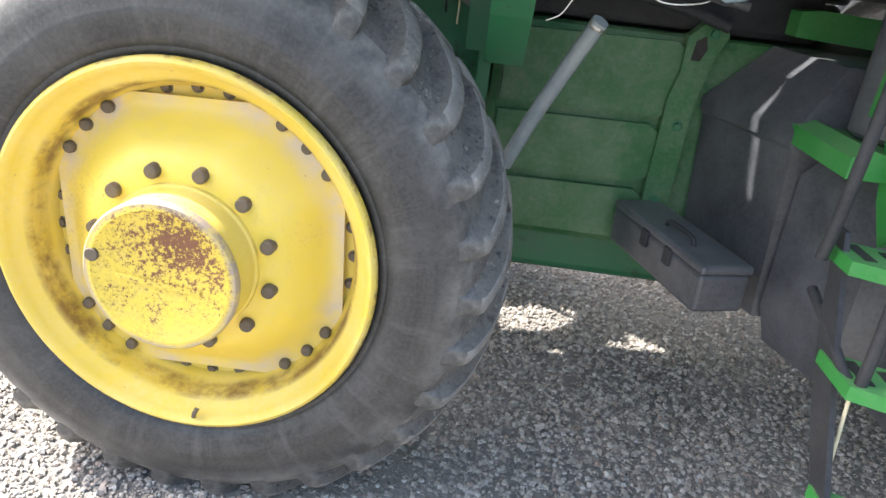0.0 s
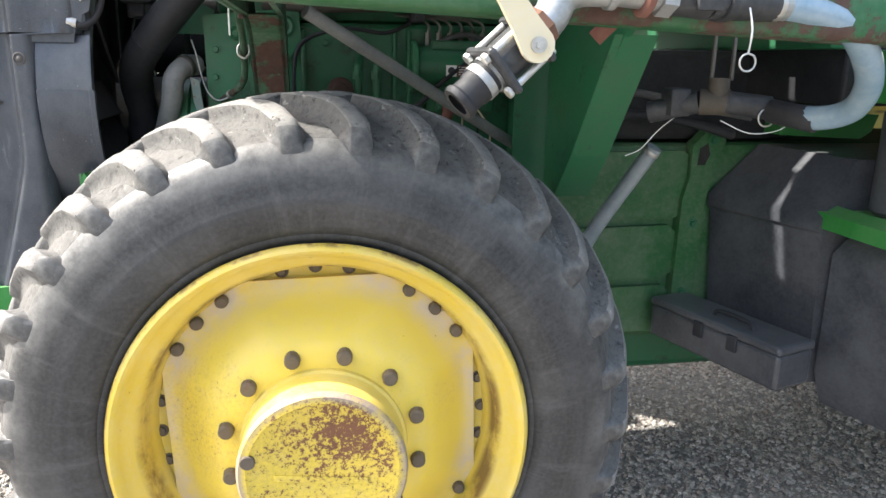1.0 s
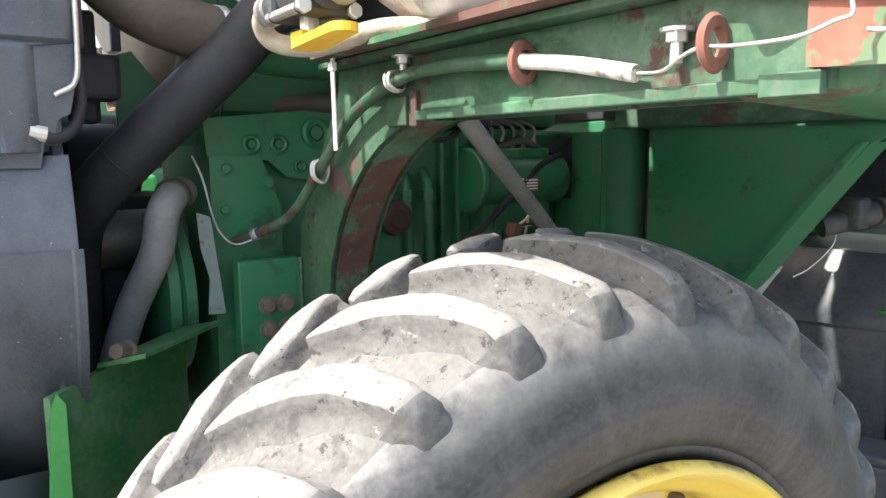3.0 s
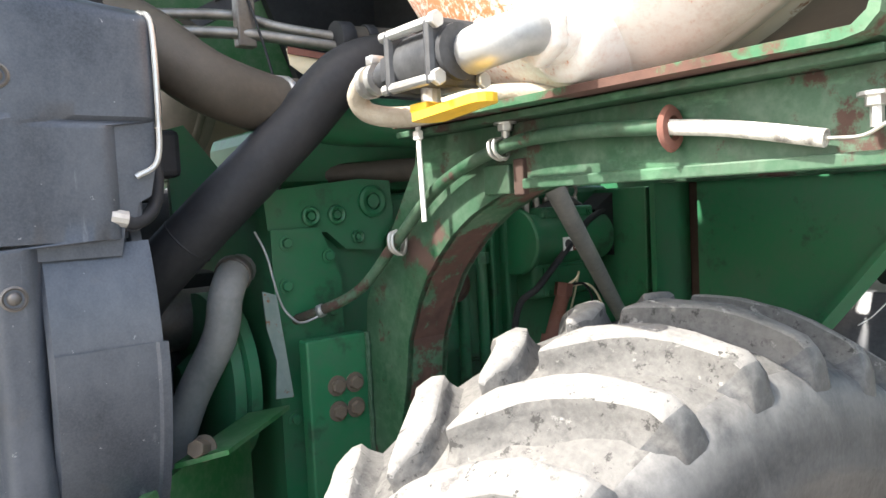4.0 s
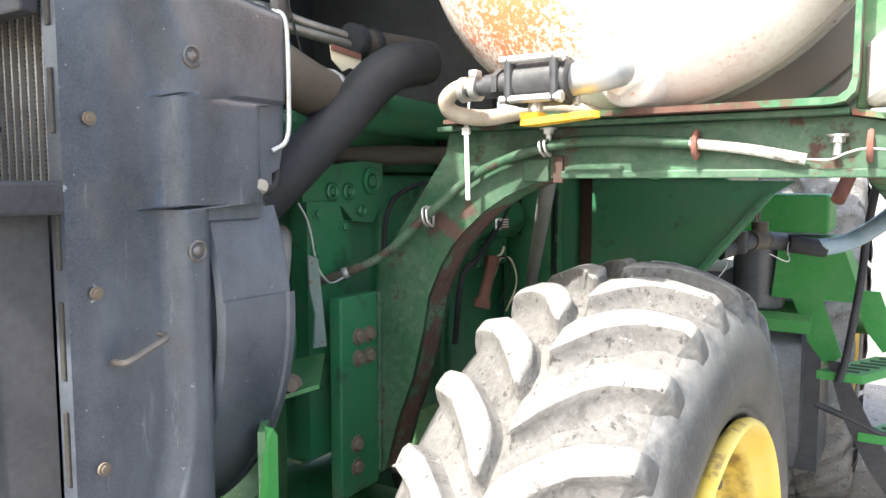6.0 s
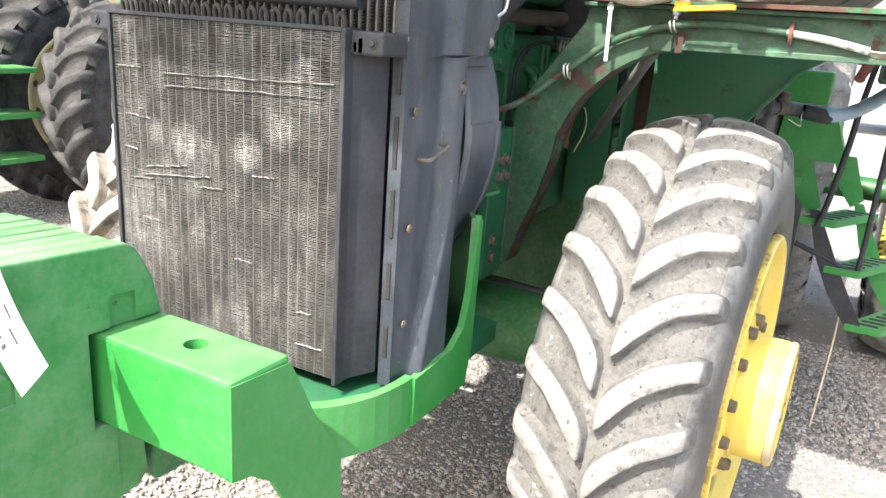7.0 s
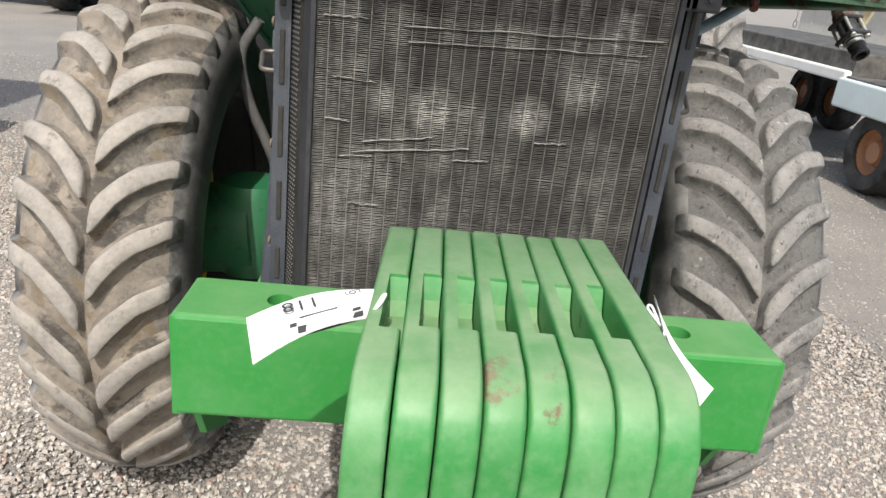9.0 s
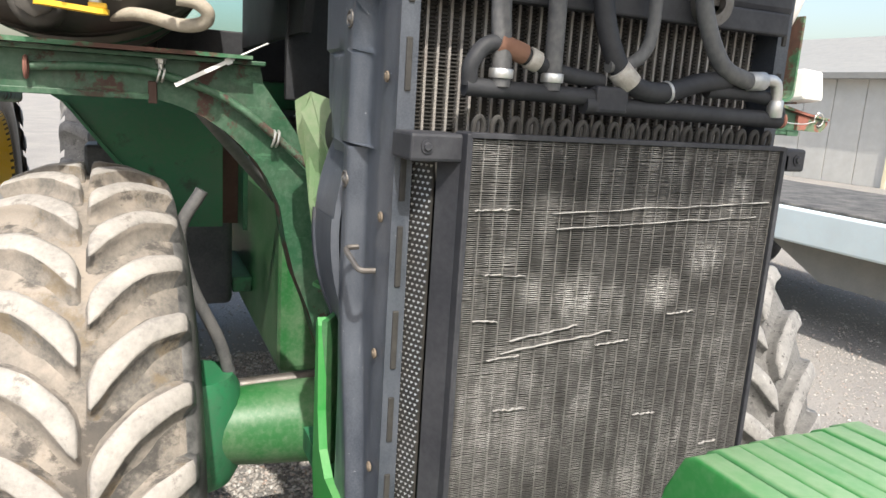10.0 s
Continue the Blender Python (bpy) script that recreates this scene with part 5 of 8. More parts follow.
pipe(bm, [(0.60, -0.25, 1.60), (0.50, -0.275, 1.57), (0.40, -0.285, 1.50), (0.33, -0.27, 1.43), (0.28, -0.25, 1.38), (0.26, -0.24, 1.20)], 0.008, 8)
epart("harness", bm, HOSE, "black wiring harness", smooth=True)
bm = BM()
pipe(bm, [(0.30, -0.215, 1.66), (0.22, -0.25, 1.63), (0.10, -0.25, 1.64), (-0.02, -0.24, 1.60), (-0.05, -0.235, 1.50), (-0.04, -0.235, 1.30)], 0.006, 8)
epart("harness", bm, HOSE, "black wiring harness", smooth=True)
bm = BM()
box(bm, 0.400, 0.432, -0.2892, -0.2868, 1.507, 1.540, 0)
epart("decal", bm, PAPER, "white and red warning decal")
bm = BM()
box(bm, 0.434, 0.480, -0.2892, -0.2868, 1.507, 1.540, 0)
epart("decal_text", bm, RUST_PINK)
for i in range(4):
    bm = BM()
    box(bm, 0.438, 0.475, -0.2905, -0.2893, 1.512 + 0.007 * i, 1.515 + 0.007 * i, 0)
    epart("decal_bar", bm, PAPER)
bm = BM()
rod(bm, (0.416, -0.2893, 1.524), (0.416, -0.2905, 1.524), 0.011, 14)
epart("decal_sign", bm, INK)
for x in (0.140, 0.197):
    bm = BM()
    pipe(bm, [(x, -0.20, 1.20), (x, -0.225, 1.24), (x, -0.225, 1.50), (x + 0.005, -0.21, 1.54), (x + 0.01, -0.18, 1.56)], 0.013, 12)
    rod(bm, (x, -0.225, 1.495), (x, -0.225, 1.52), 0.019, 6)
    epart("coolant_pipe", bm, GREEN_DIRTY, smooth=True)
bm = BM()
lathe(bm, [(0, -0.285), (0.020, -0.285), (0.024, -0.278), (0.037, -0.274), (0.040, -0.262), (0.036, -0.252), (0.022, -0.250), (0.020, -0.20), (0, -0.20)], 'y', 22, at=(0.085, 0, 1.462))
epart("cap", bm, RUST_DARK, "brown oil filler cap", smooth=True)
bm = BM()
pipe(bm, [(0.36, -0.19, 1.56), (0.38, -0.22, 1.60), (0.46, -0.24, 1.63), (0.54, -0.22, 1.61)], 0.009, 10)
epart("conduit", bm, HOSE_GREY, smooth=True)
bm = BM()
prism(bm, [(0.55, 1.60), (0.62, 1.64), (0.66, 1.52), (0.62, 1.48)], "y", -0.26, -0.2, 0.006)
epart("dark_cover", bm, HOSE)
bm = BM()
box(bm, 0.62, 0.66, -0.36, -0.20, 1.05, 1.65, 0.004)
epart("rear_plate", bm, GREEN_DIRTY)
# starter wiring under the arch
bm = BM()
rod(bm, (0.375, -0.262, 1.305), (0.415, -0.268, 1.405), 0.017, 12)
rod(bm, (0.368, -0.261, 1.285), (0.376, -0.262, 1.31), 0.024, 12)
rod(bm, (0.413, -0.268, 1.40), (0.420, -0.268, 1.43), 0.022, 6)
epart("fuel_solenoid", bm, RUST_PINK, smooth=True)
for k, (dx, dz) in enumerate(((0.05, -0.03), (0.075, -0.06), (0.02, 0.05))):
    bm = BM()
    pipe(bm, [(0.42, -0.268, 1.42), (0.42 + dx * 0.9, -0.29, 1.43 + dz * 0.2), (0.42 + dx * 1.6, -0.285, 1.40 + dz), (0.43 + dx * 1.5, -0.25, 1.31 + dz)], 0.003, 6)
    epart("wire", bm, LEVER_CREAM if k else HOSE)
# dark blocks added on the engine nose's far side to close a bright gap
bm = BM()
box(bm, -0.46, -0.30, 0.03, 0.20, 1.05, 1.52, 0.02)
lathe(bm, [(0, -0.50), (0.06, -0.50), (0.07, -0.48), (0.07, -0.40), (0, -0.40)], 'x', 24, at=(0, 0.12, 1.60))
epart("alternator", bm, HOSE, "added dark block shaped as a drive", smooth=True)
bm = BM()
box(bm, -0.52, -0.47, -0.16, -0.11, 1.66, 1.86, 0.008)
box(bm, -0.53, -0.44, -0.20, -0.12, 1.70, 1.78, 0.01)
epart("bracket", bm, HOSE)
bm = BM()
prism(bm, [(-0.43, 1.62), (-0.435, 1.79), (-0.40, 1.80), (-0.337, 1.718), (-0.28, 1.69), (-0.28, 1.62)], "y", -0.10, -0.085, 0.003)
epart("gusset", bm, GREEN_DIRTY)
# Second dark block, added to fill the bright gap behind the hose.
bm = BM()
box(bm, -0.53, -0.30, 0.215, 0.335, 1.02, 1.50, 0.02, seg=3)
lathe(bm, [(0, -0.55), (0.085, -0.55), (0.105, -0.53), (0.105, -0.47), (0.098, -0.465), (0.098, -0.33), (0, -0.33)], 'x', 28, at=(0, 0.27, 1.60))
rod(bm, (-0.57, 0.27, 1.60), (-0.55, 0.27, 1.60), 0.05, 20)
epart("compressor", bm, HOSE, "added dark block shaped as a second drive", smooth=True)
# pulley and belt drive
bm = BM()
lathe(bm, [(0, -0.43), (0.03, -0.43), (0.05, -0.40), (0.15, -0.39), (0.165, -0.385), (0.165, -0.365), (0.155, -0.36), (0.165, -0.355), (0.165, -0.335), (0.15, -0.33), (0, -0.33)], 'x', 40, at=(0, -0.06, 1.32))
epart("pulley", bm, GREEN_DIRTY, "large belt pulley", smooth=True)
bm = BM()
rod(bm, (-0.55, -0.0, 1.43), (-0.30, 0, 1.43), 0.06, 20)
lathe(bm, [(0, -0.60), (0.09, -0.60), (0.12, -0.58), (0.12, -0.55), (0, -0.55)], 'x', 30, at=(0, 0, 1.43))
epart("fan_hub", bm, STEEL_DARK, smooth=True)
for k in range(8):
    bm = BM()
    m = Matrix.Translation((-0.60, 0, 1.43)) @ Matrix.Rotation(radians(45 * k), 4, 'X')
    box(bm, -0.03, 0.03, 0.10, 0.385, -0.035, 0.035, 0.004, m=m @ Matrix.Rotation(radians(30), 4, 'Y') @ Matrix.Diagonal((0.15, 1, 1.6, 1)))
    epart("fan_blade", bm, HOSE)
bm = BM()
plate(bm, [(-0.341, -0.262, 1.497), (-0.317, -0.266, 1.488), (-0.308, -0.268, 1.400), (-0.297, -0.268, 1.304), (-0.328, -0.262, 1.305), (-0.322, -0.262, 1.372), (-0.336, -0.260, 1.430)], (0, -1, 0), 0.004)
epart("guard_strip", bm, STRIP_PALE, "chipped pale guard strip")

PIPE_GREY = rubbery("dusty_grey_pipe", (0.20, 0.205, 0.20), dust=0.6, dustcol=(0.36, 0.35, 0.33), scale=14, rough=0.6)
hose_run("intake_hose", [(-0.08, -0.37, 1.90), (-0.20, -0.355, 1.865), (-0.29, -0.31, 1.765), (-0.416, -0.255, 1.632), (-0.495, -0.19, 1.535), (-0.52, -0.11, 1.46), (-0.522, -0.06, 1.34), (-0.52, -0.04, 1.18), (-0.52, -0.04, 1.0)], 0.047, HOSE, "thick black rubber charge hose running down past the fan", bands=((0.44, 0.003, 0.0485, HOSE),))
hose_run("coolant_pipe", [(-0.335, -0.16, 1.53), (-0.365, -0.20, 1.525), (-0.392, -0.228, 1.490), (-0.405, -0.22, 1.42), (-0.445, -0.17, 1.31), (-0.48, -0.13, 1.18)], 0.030, PIPE_GREY, "grey coolant elbow with a clamp", "pipe", bands=((0.18, 0.016, 0.034, STEEL_DARK),))
hose_run("air_duct", [(-0.66, 0.02, 1.99), (-0.585, -0.10, 2.00), (-0.50, -0.20, 1.935), (-0.42, -0.265, 1.855), (-0.32, -0.27, 1.820), (-0.255, -0.262, 1.815)], 0.052, DUCT, "brown-grey ribbed air duct", "duct", bands=((0.93, 0.014, 0.0545, STEEL), ))
hose_run("green_pipe", [(-0.27, -0.265, 1.816), (-0.15, -0.24, 1.80), (0.05, -0.22, 1.80), (0.30, -0.20, 1.80)], 0.048, GREEN_DIRTY, "green steel air pipe above the engine", "pipe")
hose_run("dust_pipe", [(-0.36, -0.03, 1.70), (-0.15, -0.12, 1.70), (0.10, -0.22, 1.71), (0.5, -0.24, 1.72)], 0.024, DUCT, "brown dusty pipe along the engine", "pipe")
hose_run("steel_line", [(-0.45, -0.08, 2.00), (-0.30, -0.12, 2.005), (-0.22, -0.15, 1.985), (-0.11, -0.20, 1.965)], 0.010, STEEL_LINE, "dull steel line over the engine", "pipe")
hose_run("steel_line", [(-0.45, -0.10, 1.965), (-0.30, -0.15, 1.965), (-0.20, -0.18, 1.955), (-0.11, -0.205, 1.945)], 0.011, STEEL_LINE, "dull steel line over the engine", "pipe")
hose_run("silencer", [(-0.125, -0.205, 1.955), (-0.06, -0.21, 1.957), (0.02, -0.22, 1.96), (0.15, -0.23, 1.965)], 0.033, DUCT, "ribbed brown rubber sleeve", "sleeve", bands=((0.06, 0.03, 0.040, HOSE), (0.35, 0.02, 0.037, HOSE)))
tape = thing("paper_tape", (-0.215, -0.262, 1.897), "torn strip of tan paper tape", "tape")
bm = BM()
plate(bm, [(-0.05, 0, 0.022), (0.045, 0.0, 0.015), (0.052, -0.004, -0.022), (0.01, -0.002, -0.016), (-0.012, 0.0, -0.026), (-0.045, 0.0, -0.006)], (0, -1, 0.2), 0.002)
part("strip", bm, LEVER_CREAM, tape)
bm = BM()
plate(bm, [(-0.05, -0.004, 0.024), (0.045, -0.004, 0.017), (0.045, -0.004, 0.006), (-0.05, -0.004, 0.012)], (0, -1, 0.2), 0.002)
part("torn_edge", bm, RUST_PINK, tape)
bracket = thing("line_clamp", (-0.29, -0.15, 1.99), "small steel clamp round the lines", "clamp")
bm = BM()
box(bm, -0.018, 0.018, -0.012, 0.012, -0.05, 0.05, 0.003)
part("body", bm, STEEL_DARK, bracket)
bm = BM()
pipe(bm, [(0, -0.014, 0.045), (0.012, -0.02, 0.0), (0.03, -0.03, -0.08), (0.045, -0.045, -0.19), (0.028, -0.055, -0.29), (0.012, -0.06, -0.34)], 0.0024, 6)
part("wire", bm, HOSE, bracket)
hose_run("thin_wire", [(-0.335, -0.235, 1.60), (-0.322, -0.25, 1.558), (-0.305, -0.255, 1.477), (-0.285, -0.26, 1.442), (-0.262, -0.262, 1.432), (-0.22, -0.275, 1.448)], 0.0022, ALU, "thin bright wire by the engine", "wire")

# hood frame, with black sheets standing in for the dark space above the engine
hood = assembly("hood", (0, 0, 1.95), "green hood panels round the open engine bay")
def hpart(name, bm, mat, label="", smooth=False):
    for v in bm.verts:
        v.co -= Vector((0, 0, 1.95))
    return part(name, bm, mat, hood, label, smooth)
bm = BM()
prism(bm, [(-0.34, 1.98), (-0.34, 2.55), (0.12, 2.55), (0.55, 1.98)], "y", 0.335, 0.35, 0.004)
hpart("far_panel", bm, GREEN, "green far side panel")
bm = BM()
box(bm, -0.36, -0.335, 0.30, 0.36, 1.85, 2.6, 0.004)
hpart("post", bm, FRAME_BLACK)
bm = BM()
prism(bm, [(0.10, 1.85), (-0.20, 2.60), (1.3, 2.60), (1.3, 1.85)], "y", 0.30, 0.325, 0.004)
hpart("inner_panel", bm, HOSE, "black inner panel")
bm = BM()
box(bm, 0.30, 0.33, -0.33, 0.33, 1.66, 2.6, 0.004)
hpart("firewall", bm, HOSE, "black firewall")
bm = BM()
box(bm, -0.20, 1.3, -0.30, 0.36, 2.60, 2.62, 0.004)
hpart("top", bm, GREEN)
# unseen hood front, raised over the radiator to shade it and the bay
bm = BM()
prism(bm, [(-1.70, 2.42), (-1.74, 2.45), (-1.70, 2.48), (-1.30, 2.55), (-0.21, 2.62), (-0.21, 2.60), (-1.30, 2.53)], "y", -0.36, 0.36, 0.004)
hpart("raised_front", bm, GREEN, "unseen green hood front, raised to cast shade")
bm = BM()
prism(bm, [(-0.36, 2.02), (-0.33, 2.00), (0.30, 2.34), (0.30, 2.40)], "y", -0.03, 0.01, 0.004)
hpart("strut", bm, FRAME_BLACK)
bm = BM()
pipe(bm, [(-0.30, -0.035, 2.055), (0.0, -0.035, 2.24), (0.28, -0.03, 2.44)], 0.004, 6)
hpart("cable", bm, STEEL_DARK)

# ---- tank arms and tanks ----
GUARD_PALE = painted("faded_guard_paint", (0.11, 0.19, 0.085), rust=0.7, dust=0.6, rough=0.6, dustcol=(0.25, 0.25, 0.19))
SEAM = painted("stained_seam_paint", (0.42, 0.38, 0.33), rust=1.1, dust=0.5, rough=0.6, rustcol=(0.16, 0.08, 0.05))
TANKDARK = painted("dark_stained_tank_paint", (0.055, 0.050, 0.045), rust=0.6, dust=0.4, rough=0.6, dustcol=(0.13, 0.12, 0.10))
ARM = [(-0.285, 0.98), (-0.31, 1.0), (-0.345, 1.12), (-0.385, 1.22), (-0.412, 1.325), (-0.425, 1.40), (-0.457, 1.469), (-0.485, 1.512), (-0.52, 1.55), (-0.555, 1.583), (-0.60, 1.613), (-0.65, 1.636), (-0.697, 1.650), (-1.286, 1.650), (-1.286, 1.716), (-1.165, 1.740), (-0.478, 1.740), (-0.470, 1.70), (-0.43, 1.645), (-0.38, 1.575), (-0.33, 1.51), (-0.297, 1.46), (-0.29, 1.40)]
reach = lambda y: 0.024 * min(1.0, max(0.0, (y - 0.5) / 0.4))
for s in (-1, 1):
    arm = thing("tank_support", (-0.2, s * 0.3, 1.0), "worn green steel arm bolted to the frame, rusty edges", "bracket", "tank supports")
    O = Vector((-0.2, s * 0.3, 1.0))

    def apart_(name, bm, mat, label="", smooth=False):
        for v in bm.verts:
            v.co.x += 0.020
            v.co.y += s * reach(abs(v.co.y))
            v.co -= O
        return part(name, bm, mat, arm, label, smooth)
    poly = [(-s * a, b) for a, b in ARM]
    bm = BM()
    prism(bm, poly, "x", -0.17, -0.158, 0.003)
    apart_("front_web", bm, GREEN_RUSTY, "chipped green web plate")
    bm = BM()
    prism(bm, poly, "x", -0.092, -0.080, 0.003)
    apart_("back_web", bm, GREEN_RUSTY)
    # curved strip that closes the arch from below, red-brown with rust
    inner = ARM[1:13]
    bm = BM()
    rows = [[bm.verts.new(c) for c in ((-0.166, -s * a0, b0), (-0.084, -s * a0, b0), (-0.084, -s * (a0 + 0.006), b0 + 0.005), (-0.166, -s * (a0 + 0.006), b0 + 0.005))] for a0, b0 in inner]
    for A, B in zip(rows, rows[1:]):
        for i in range(4):
            bm.faces.new((A[i], A[(i + 1) % 4], B[(i + 1) % 4], B[i]))
    bm.faces.new(rows[0])
    bm.faces.new(rows[-1])
    apart_("arch_strip", bm, GREEN_ARCH, "rusty arch strip")
    bm = BM()
    box(bm, -0.298, -0.172, s * 0.262, s * 0.294, 0.97, 1.402, 0.004)
    apart_("mounting_plate", bm, GREEN_DIRTY, "bolted green mounting plate")
    for z0, z1 in ((1.0, 1.06), (1.06, 1.13), (1.13, 1.20), (1.20, 1.27), (1.27, 1.34), (1.34, 1.402)):
        bm = BM()
        pipe(bm, [(-0.1745, s * 0.297, z0), (-0.1735, s * 0.299, (z0 + z1) / 2), (-0.1745, s * 0.297, z1)], 0.0055, 8, 3)
        apart_("weld_bead", bm, GREEN_RUSTY, smooth=True)
    bm = BM()
    box(bm, -0.205, -0.05, s * 0.470, s * 1.165, 1.741, 1.751, 0.002)
    apart_("top_flange", bm, GREEN_RUSTY)
    bm = BM()
    box(bm, -0.178, -0.168, s * 0.70, s * 1.24, 1.648, 1.662, 0.002)
    apart_("lower_lip", bm, GREEN_RUSTY)
    bm = BM()
    box(bm, -0.1782, -0.166, s * 0.698, s * 0.716, 1.640, 1.690, 0.002)
    apart_("joint_strip", bm, RUST_DARK, "rusty joint strip")
    if s < 0:
        bm = BM()
        box(bm, -0.1785, -0.165, s * 0.640, s * 0.690, 1.642, 1.684, 0.002)
        apart_("doubler", bm, GREEN_RUSTY)
    for x, z in ((-0.242, 1.313), (-0.205, 1.313), (-0.242, 1.266), (-0.205, 1.266), (-0.25, 1.08), (-0.25, 1.03)):
        bm = BM()
        hexbolt(bm, (x, s * 0.294, z), (0, s, 0), 0.013, 0.012)
        apart_("bolt", bm, BOLT)
    for y in (0.69, 1.15):
        bm = BM()
        zt = 1.741 if y < 1 else 1.712
        hexbolt(bm, (-0.181, s * y, zt), (0, 0, -1), 0.011, 0.012)
        rod(bm, (-0.181, s * y, zt), (-0.181, s * y, zt - 0.030), 0.006, 10)
        apart_("bolt", bm, STEEL)
    # end plate with its hole, and the red eyes for the cable
    bm = BM()
    prism(bm, [(s * 1.272, 1.716), (s * 1.272, 1.666), (s * 1.33, 1.663), (s * 1.385, 1.662), (s * 1.402, 1.676), (s * 1.412, 1.690), (s * 1.412, 1.699)], "x", -0.182, -0.170, 0.003)
    apart_("end_plate", bm, PRIMER, "flaking primer end plate")
    bm2 = BM()
    rod(bm2, (-0.1830, s * 1.373, 1.687), (-0.181, s * 1.373, 1.687), 0.0125, 20)
    apart_("plate_hole", bm2, FIN_DARK)
    bm = BM()
    prism(bm, [(s * 1.167, 1.741), (s * 1.167, 1.750), (s * 1.30, 1.724), (s * 1.41, 1.709), (s * 1.41, 1.702), (s * 1.30, 1.716)], "x", -0.19, -0.07, 0.002)
    apart_("end_flange", bm, PRIMER)
    bm = BM()
    box(bm, -0.1812, -0.170, s * 1.232, s * 1.284, 1.645, 1.664, 0.001)
    apart_("patch", bm, GREEN_RUSTY)
    for y, z in ((0.945, 1.703), (1.193, 1.694)):
        bm = BM()
        lathe(bm, [(0.012, s * y - 0.005), (0.020, s * y - 0.004), (0.023, s * y), (0.020, s * y + 0.004), (0.012, s * y + 0.005)], 'y', 20, at=(-0.187, 0, z), closed=True)
        for v in bm.verts:
            v.co.z = z + (v.co.z - z) * 1.15
        apart_("cable_eye", bm, RUST_PINK, smooth=True)
    bm = BM()
    box(bm, -0.16, 1.75, s * 1.180, s * 1.300, 1.640, 1.735, 0.02, seg=3)
    for v in bm.verts:
        v.co.z -= 0.045 * (v.co.x + 0.02)
    apart_("side_rail", bm, GREEN_RAIL, "long green side rail with rust patches", smooth=True)
    bm = BM()
    prism(bm, [(s * 0.475, 1.20), (s * 0.475, 1.655), (s * 1.0, 1.645), (s * 0.945, 1.61), (s * 0.72, 1.33), (s * 0.62, 1.20)], "x", 0.64, 0.655, 0.003)
    apart_("gusset", bm, GREEN_DIRTY, "wide green gusset plate")
    bm = BM()
    prism(bm, [(s * 0.40, 1.20), (s * 0.40, 1.655), (s * 0.415, 1.655), (s * 0.415, 1.20)], "x", 0.56, 0.70, 0.002)
    apart_("gusset_flange", bm, GREEN_DIRTY)
    # Dark brown sheet added behind the slot to stand for its shade.
    bm = BM()
    box(bm, 0.705, 0.72, s * 0.39, s * 0.50, 1.20, 1.655, 0.002)
    apart_("slot_back", bm, RUST_DARK, "dark brown sheet for the shade in the slot")
    bm = BM()
    prism(bm, [(s * 0.93, 1.61), (s * 0.945, 1.615), (s * 0.73, 1.325), (s * 0.62, 1.20), (s * 0.61, 1.205), (s * 0.72, 1.335)], "x", 0.62, 0.72, 0.002)
    apart_("gusset_edge", bm, GREEN_DIRTY)
    bm = BM()
    box(bm, 0.60, 0.72, s * 0.40, s * 1.165, 1.655, 1.735, 0.006)
    apart_("rear_arm", bm, GREEN_RUSTY)
    bm = BM()
    rod(bm, (-0.03, s * 0.63, 1.665), (0.62, s * 0.28, 1.29), 0.017, 14)
    apart_("brace", bm, PIPE_GREY, "grey round brace", smooth=True)

    if s > 0:
        bm = BM()
        rim_ = [(-0.375, 0.345, 1.672), (-0.352, 0.395, 1.690), (-0.362, 0.432, 1.668), (-0.372, 0.428, 1.600), (-0.350, 0.402, 1.520), (-0.365, 0.396, 1.440), (-0.352, 0.378, 1.345), (-0.380, 0.340, 1.345), (-0.400, 0.350, 1.50)]
        plate(bm, rim_, (-0.94, 0.34, 0), 0.004, 0.001)
        apart_("bent_guard", bm, GUARD_PALE, "pale bent sheet guard")
    # control cable in its conduit, along the front of the arm
    C = lambda pts: [(x + 0.018, s * y, z) for x, y, z in pts]
    hose_run("cable_conduit", C([(-0.29, 0.20, 1.425), (-0.25, 0.27, 1.450), (-0.205, 0.34, 1.490), (-0.192, 0.44, 1.574), (-0.190, 0.56, 1.660), (-0.189, 0.70, 1.706), (-0.188, 0.82, 1.714), (-0.189, 0.96, 1.706)]), 0.0095, GREEN_RUSTY, "painted cable conduit clipped along the arm", "conduit", bands=((0.15, 0.012, 0.012, ALU),))
    if s < 0:
        hose_run("cable_end", C([(-0.189, 0.955, 1.706), (-0.187, 1.04, 1.695), (-0.185, 1.133, 1.676)]), 0.0088, SLEEVE, "scuffed pale cable sleeve", "cable")
        ring_ = [(-0.206, 1.362 - 0.021 * math.cos(radians(q)), 1.704 + 0.021 * math.sin(radians(q))) for q in range(-20, 330, 35)]
        hose_run("pull_cable", C([(-0.185, 1.133, 1.676), (-0.188, 1.165, 1.675), (-0.192, 1.187, 1.684), (-0.196, 1.212, 1.690), (-0.199, 1.25, 1.687), (-0.202, 1.300, 1.687), (-0.205, 1.330, 1.694)] + ring_), 0.0018, STEEL, "thin steel pull cable with a ring", "cable", bands=((0.60, 0.012, 0.0055, STEEL),))
    for y, z, r in ((0.442, 1.574, 0.022), (0.70, 1.706, 0.016)):
        loop = thing("cable_clip", (-0.174, s * y, z), "bright wire clip round the conduit", "clip", "conduit clips")
        for q in (-0.006, 0.004):
            bm = BM()
            pipe(bm, [(0.004, s * q, r * 0.8), (-0.012, s * q, r * 0.5), (-0.014, s * (q + 0.004), -r * 0.5), (0.002, s * (q + 0.006), -r), (0.014, s * q, -r * 0.4), (0.014, s * q, r * 0.6)], 0.0028, 8, 5)
            part("loop", bm, STEEL, loop, smooth=True)
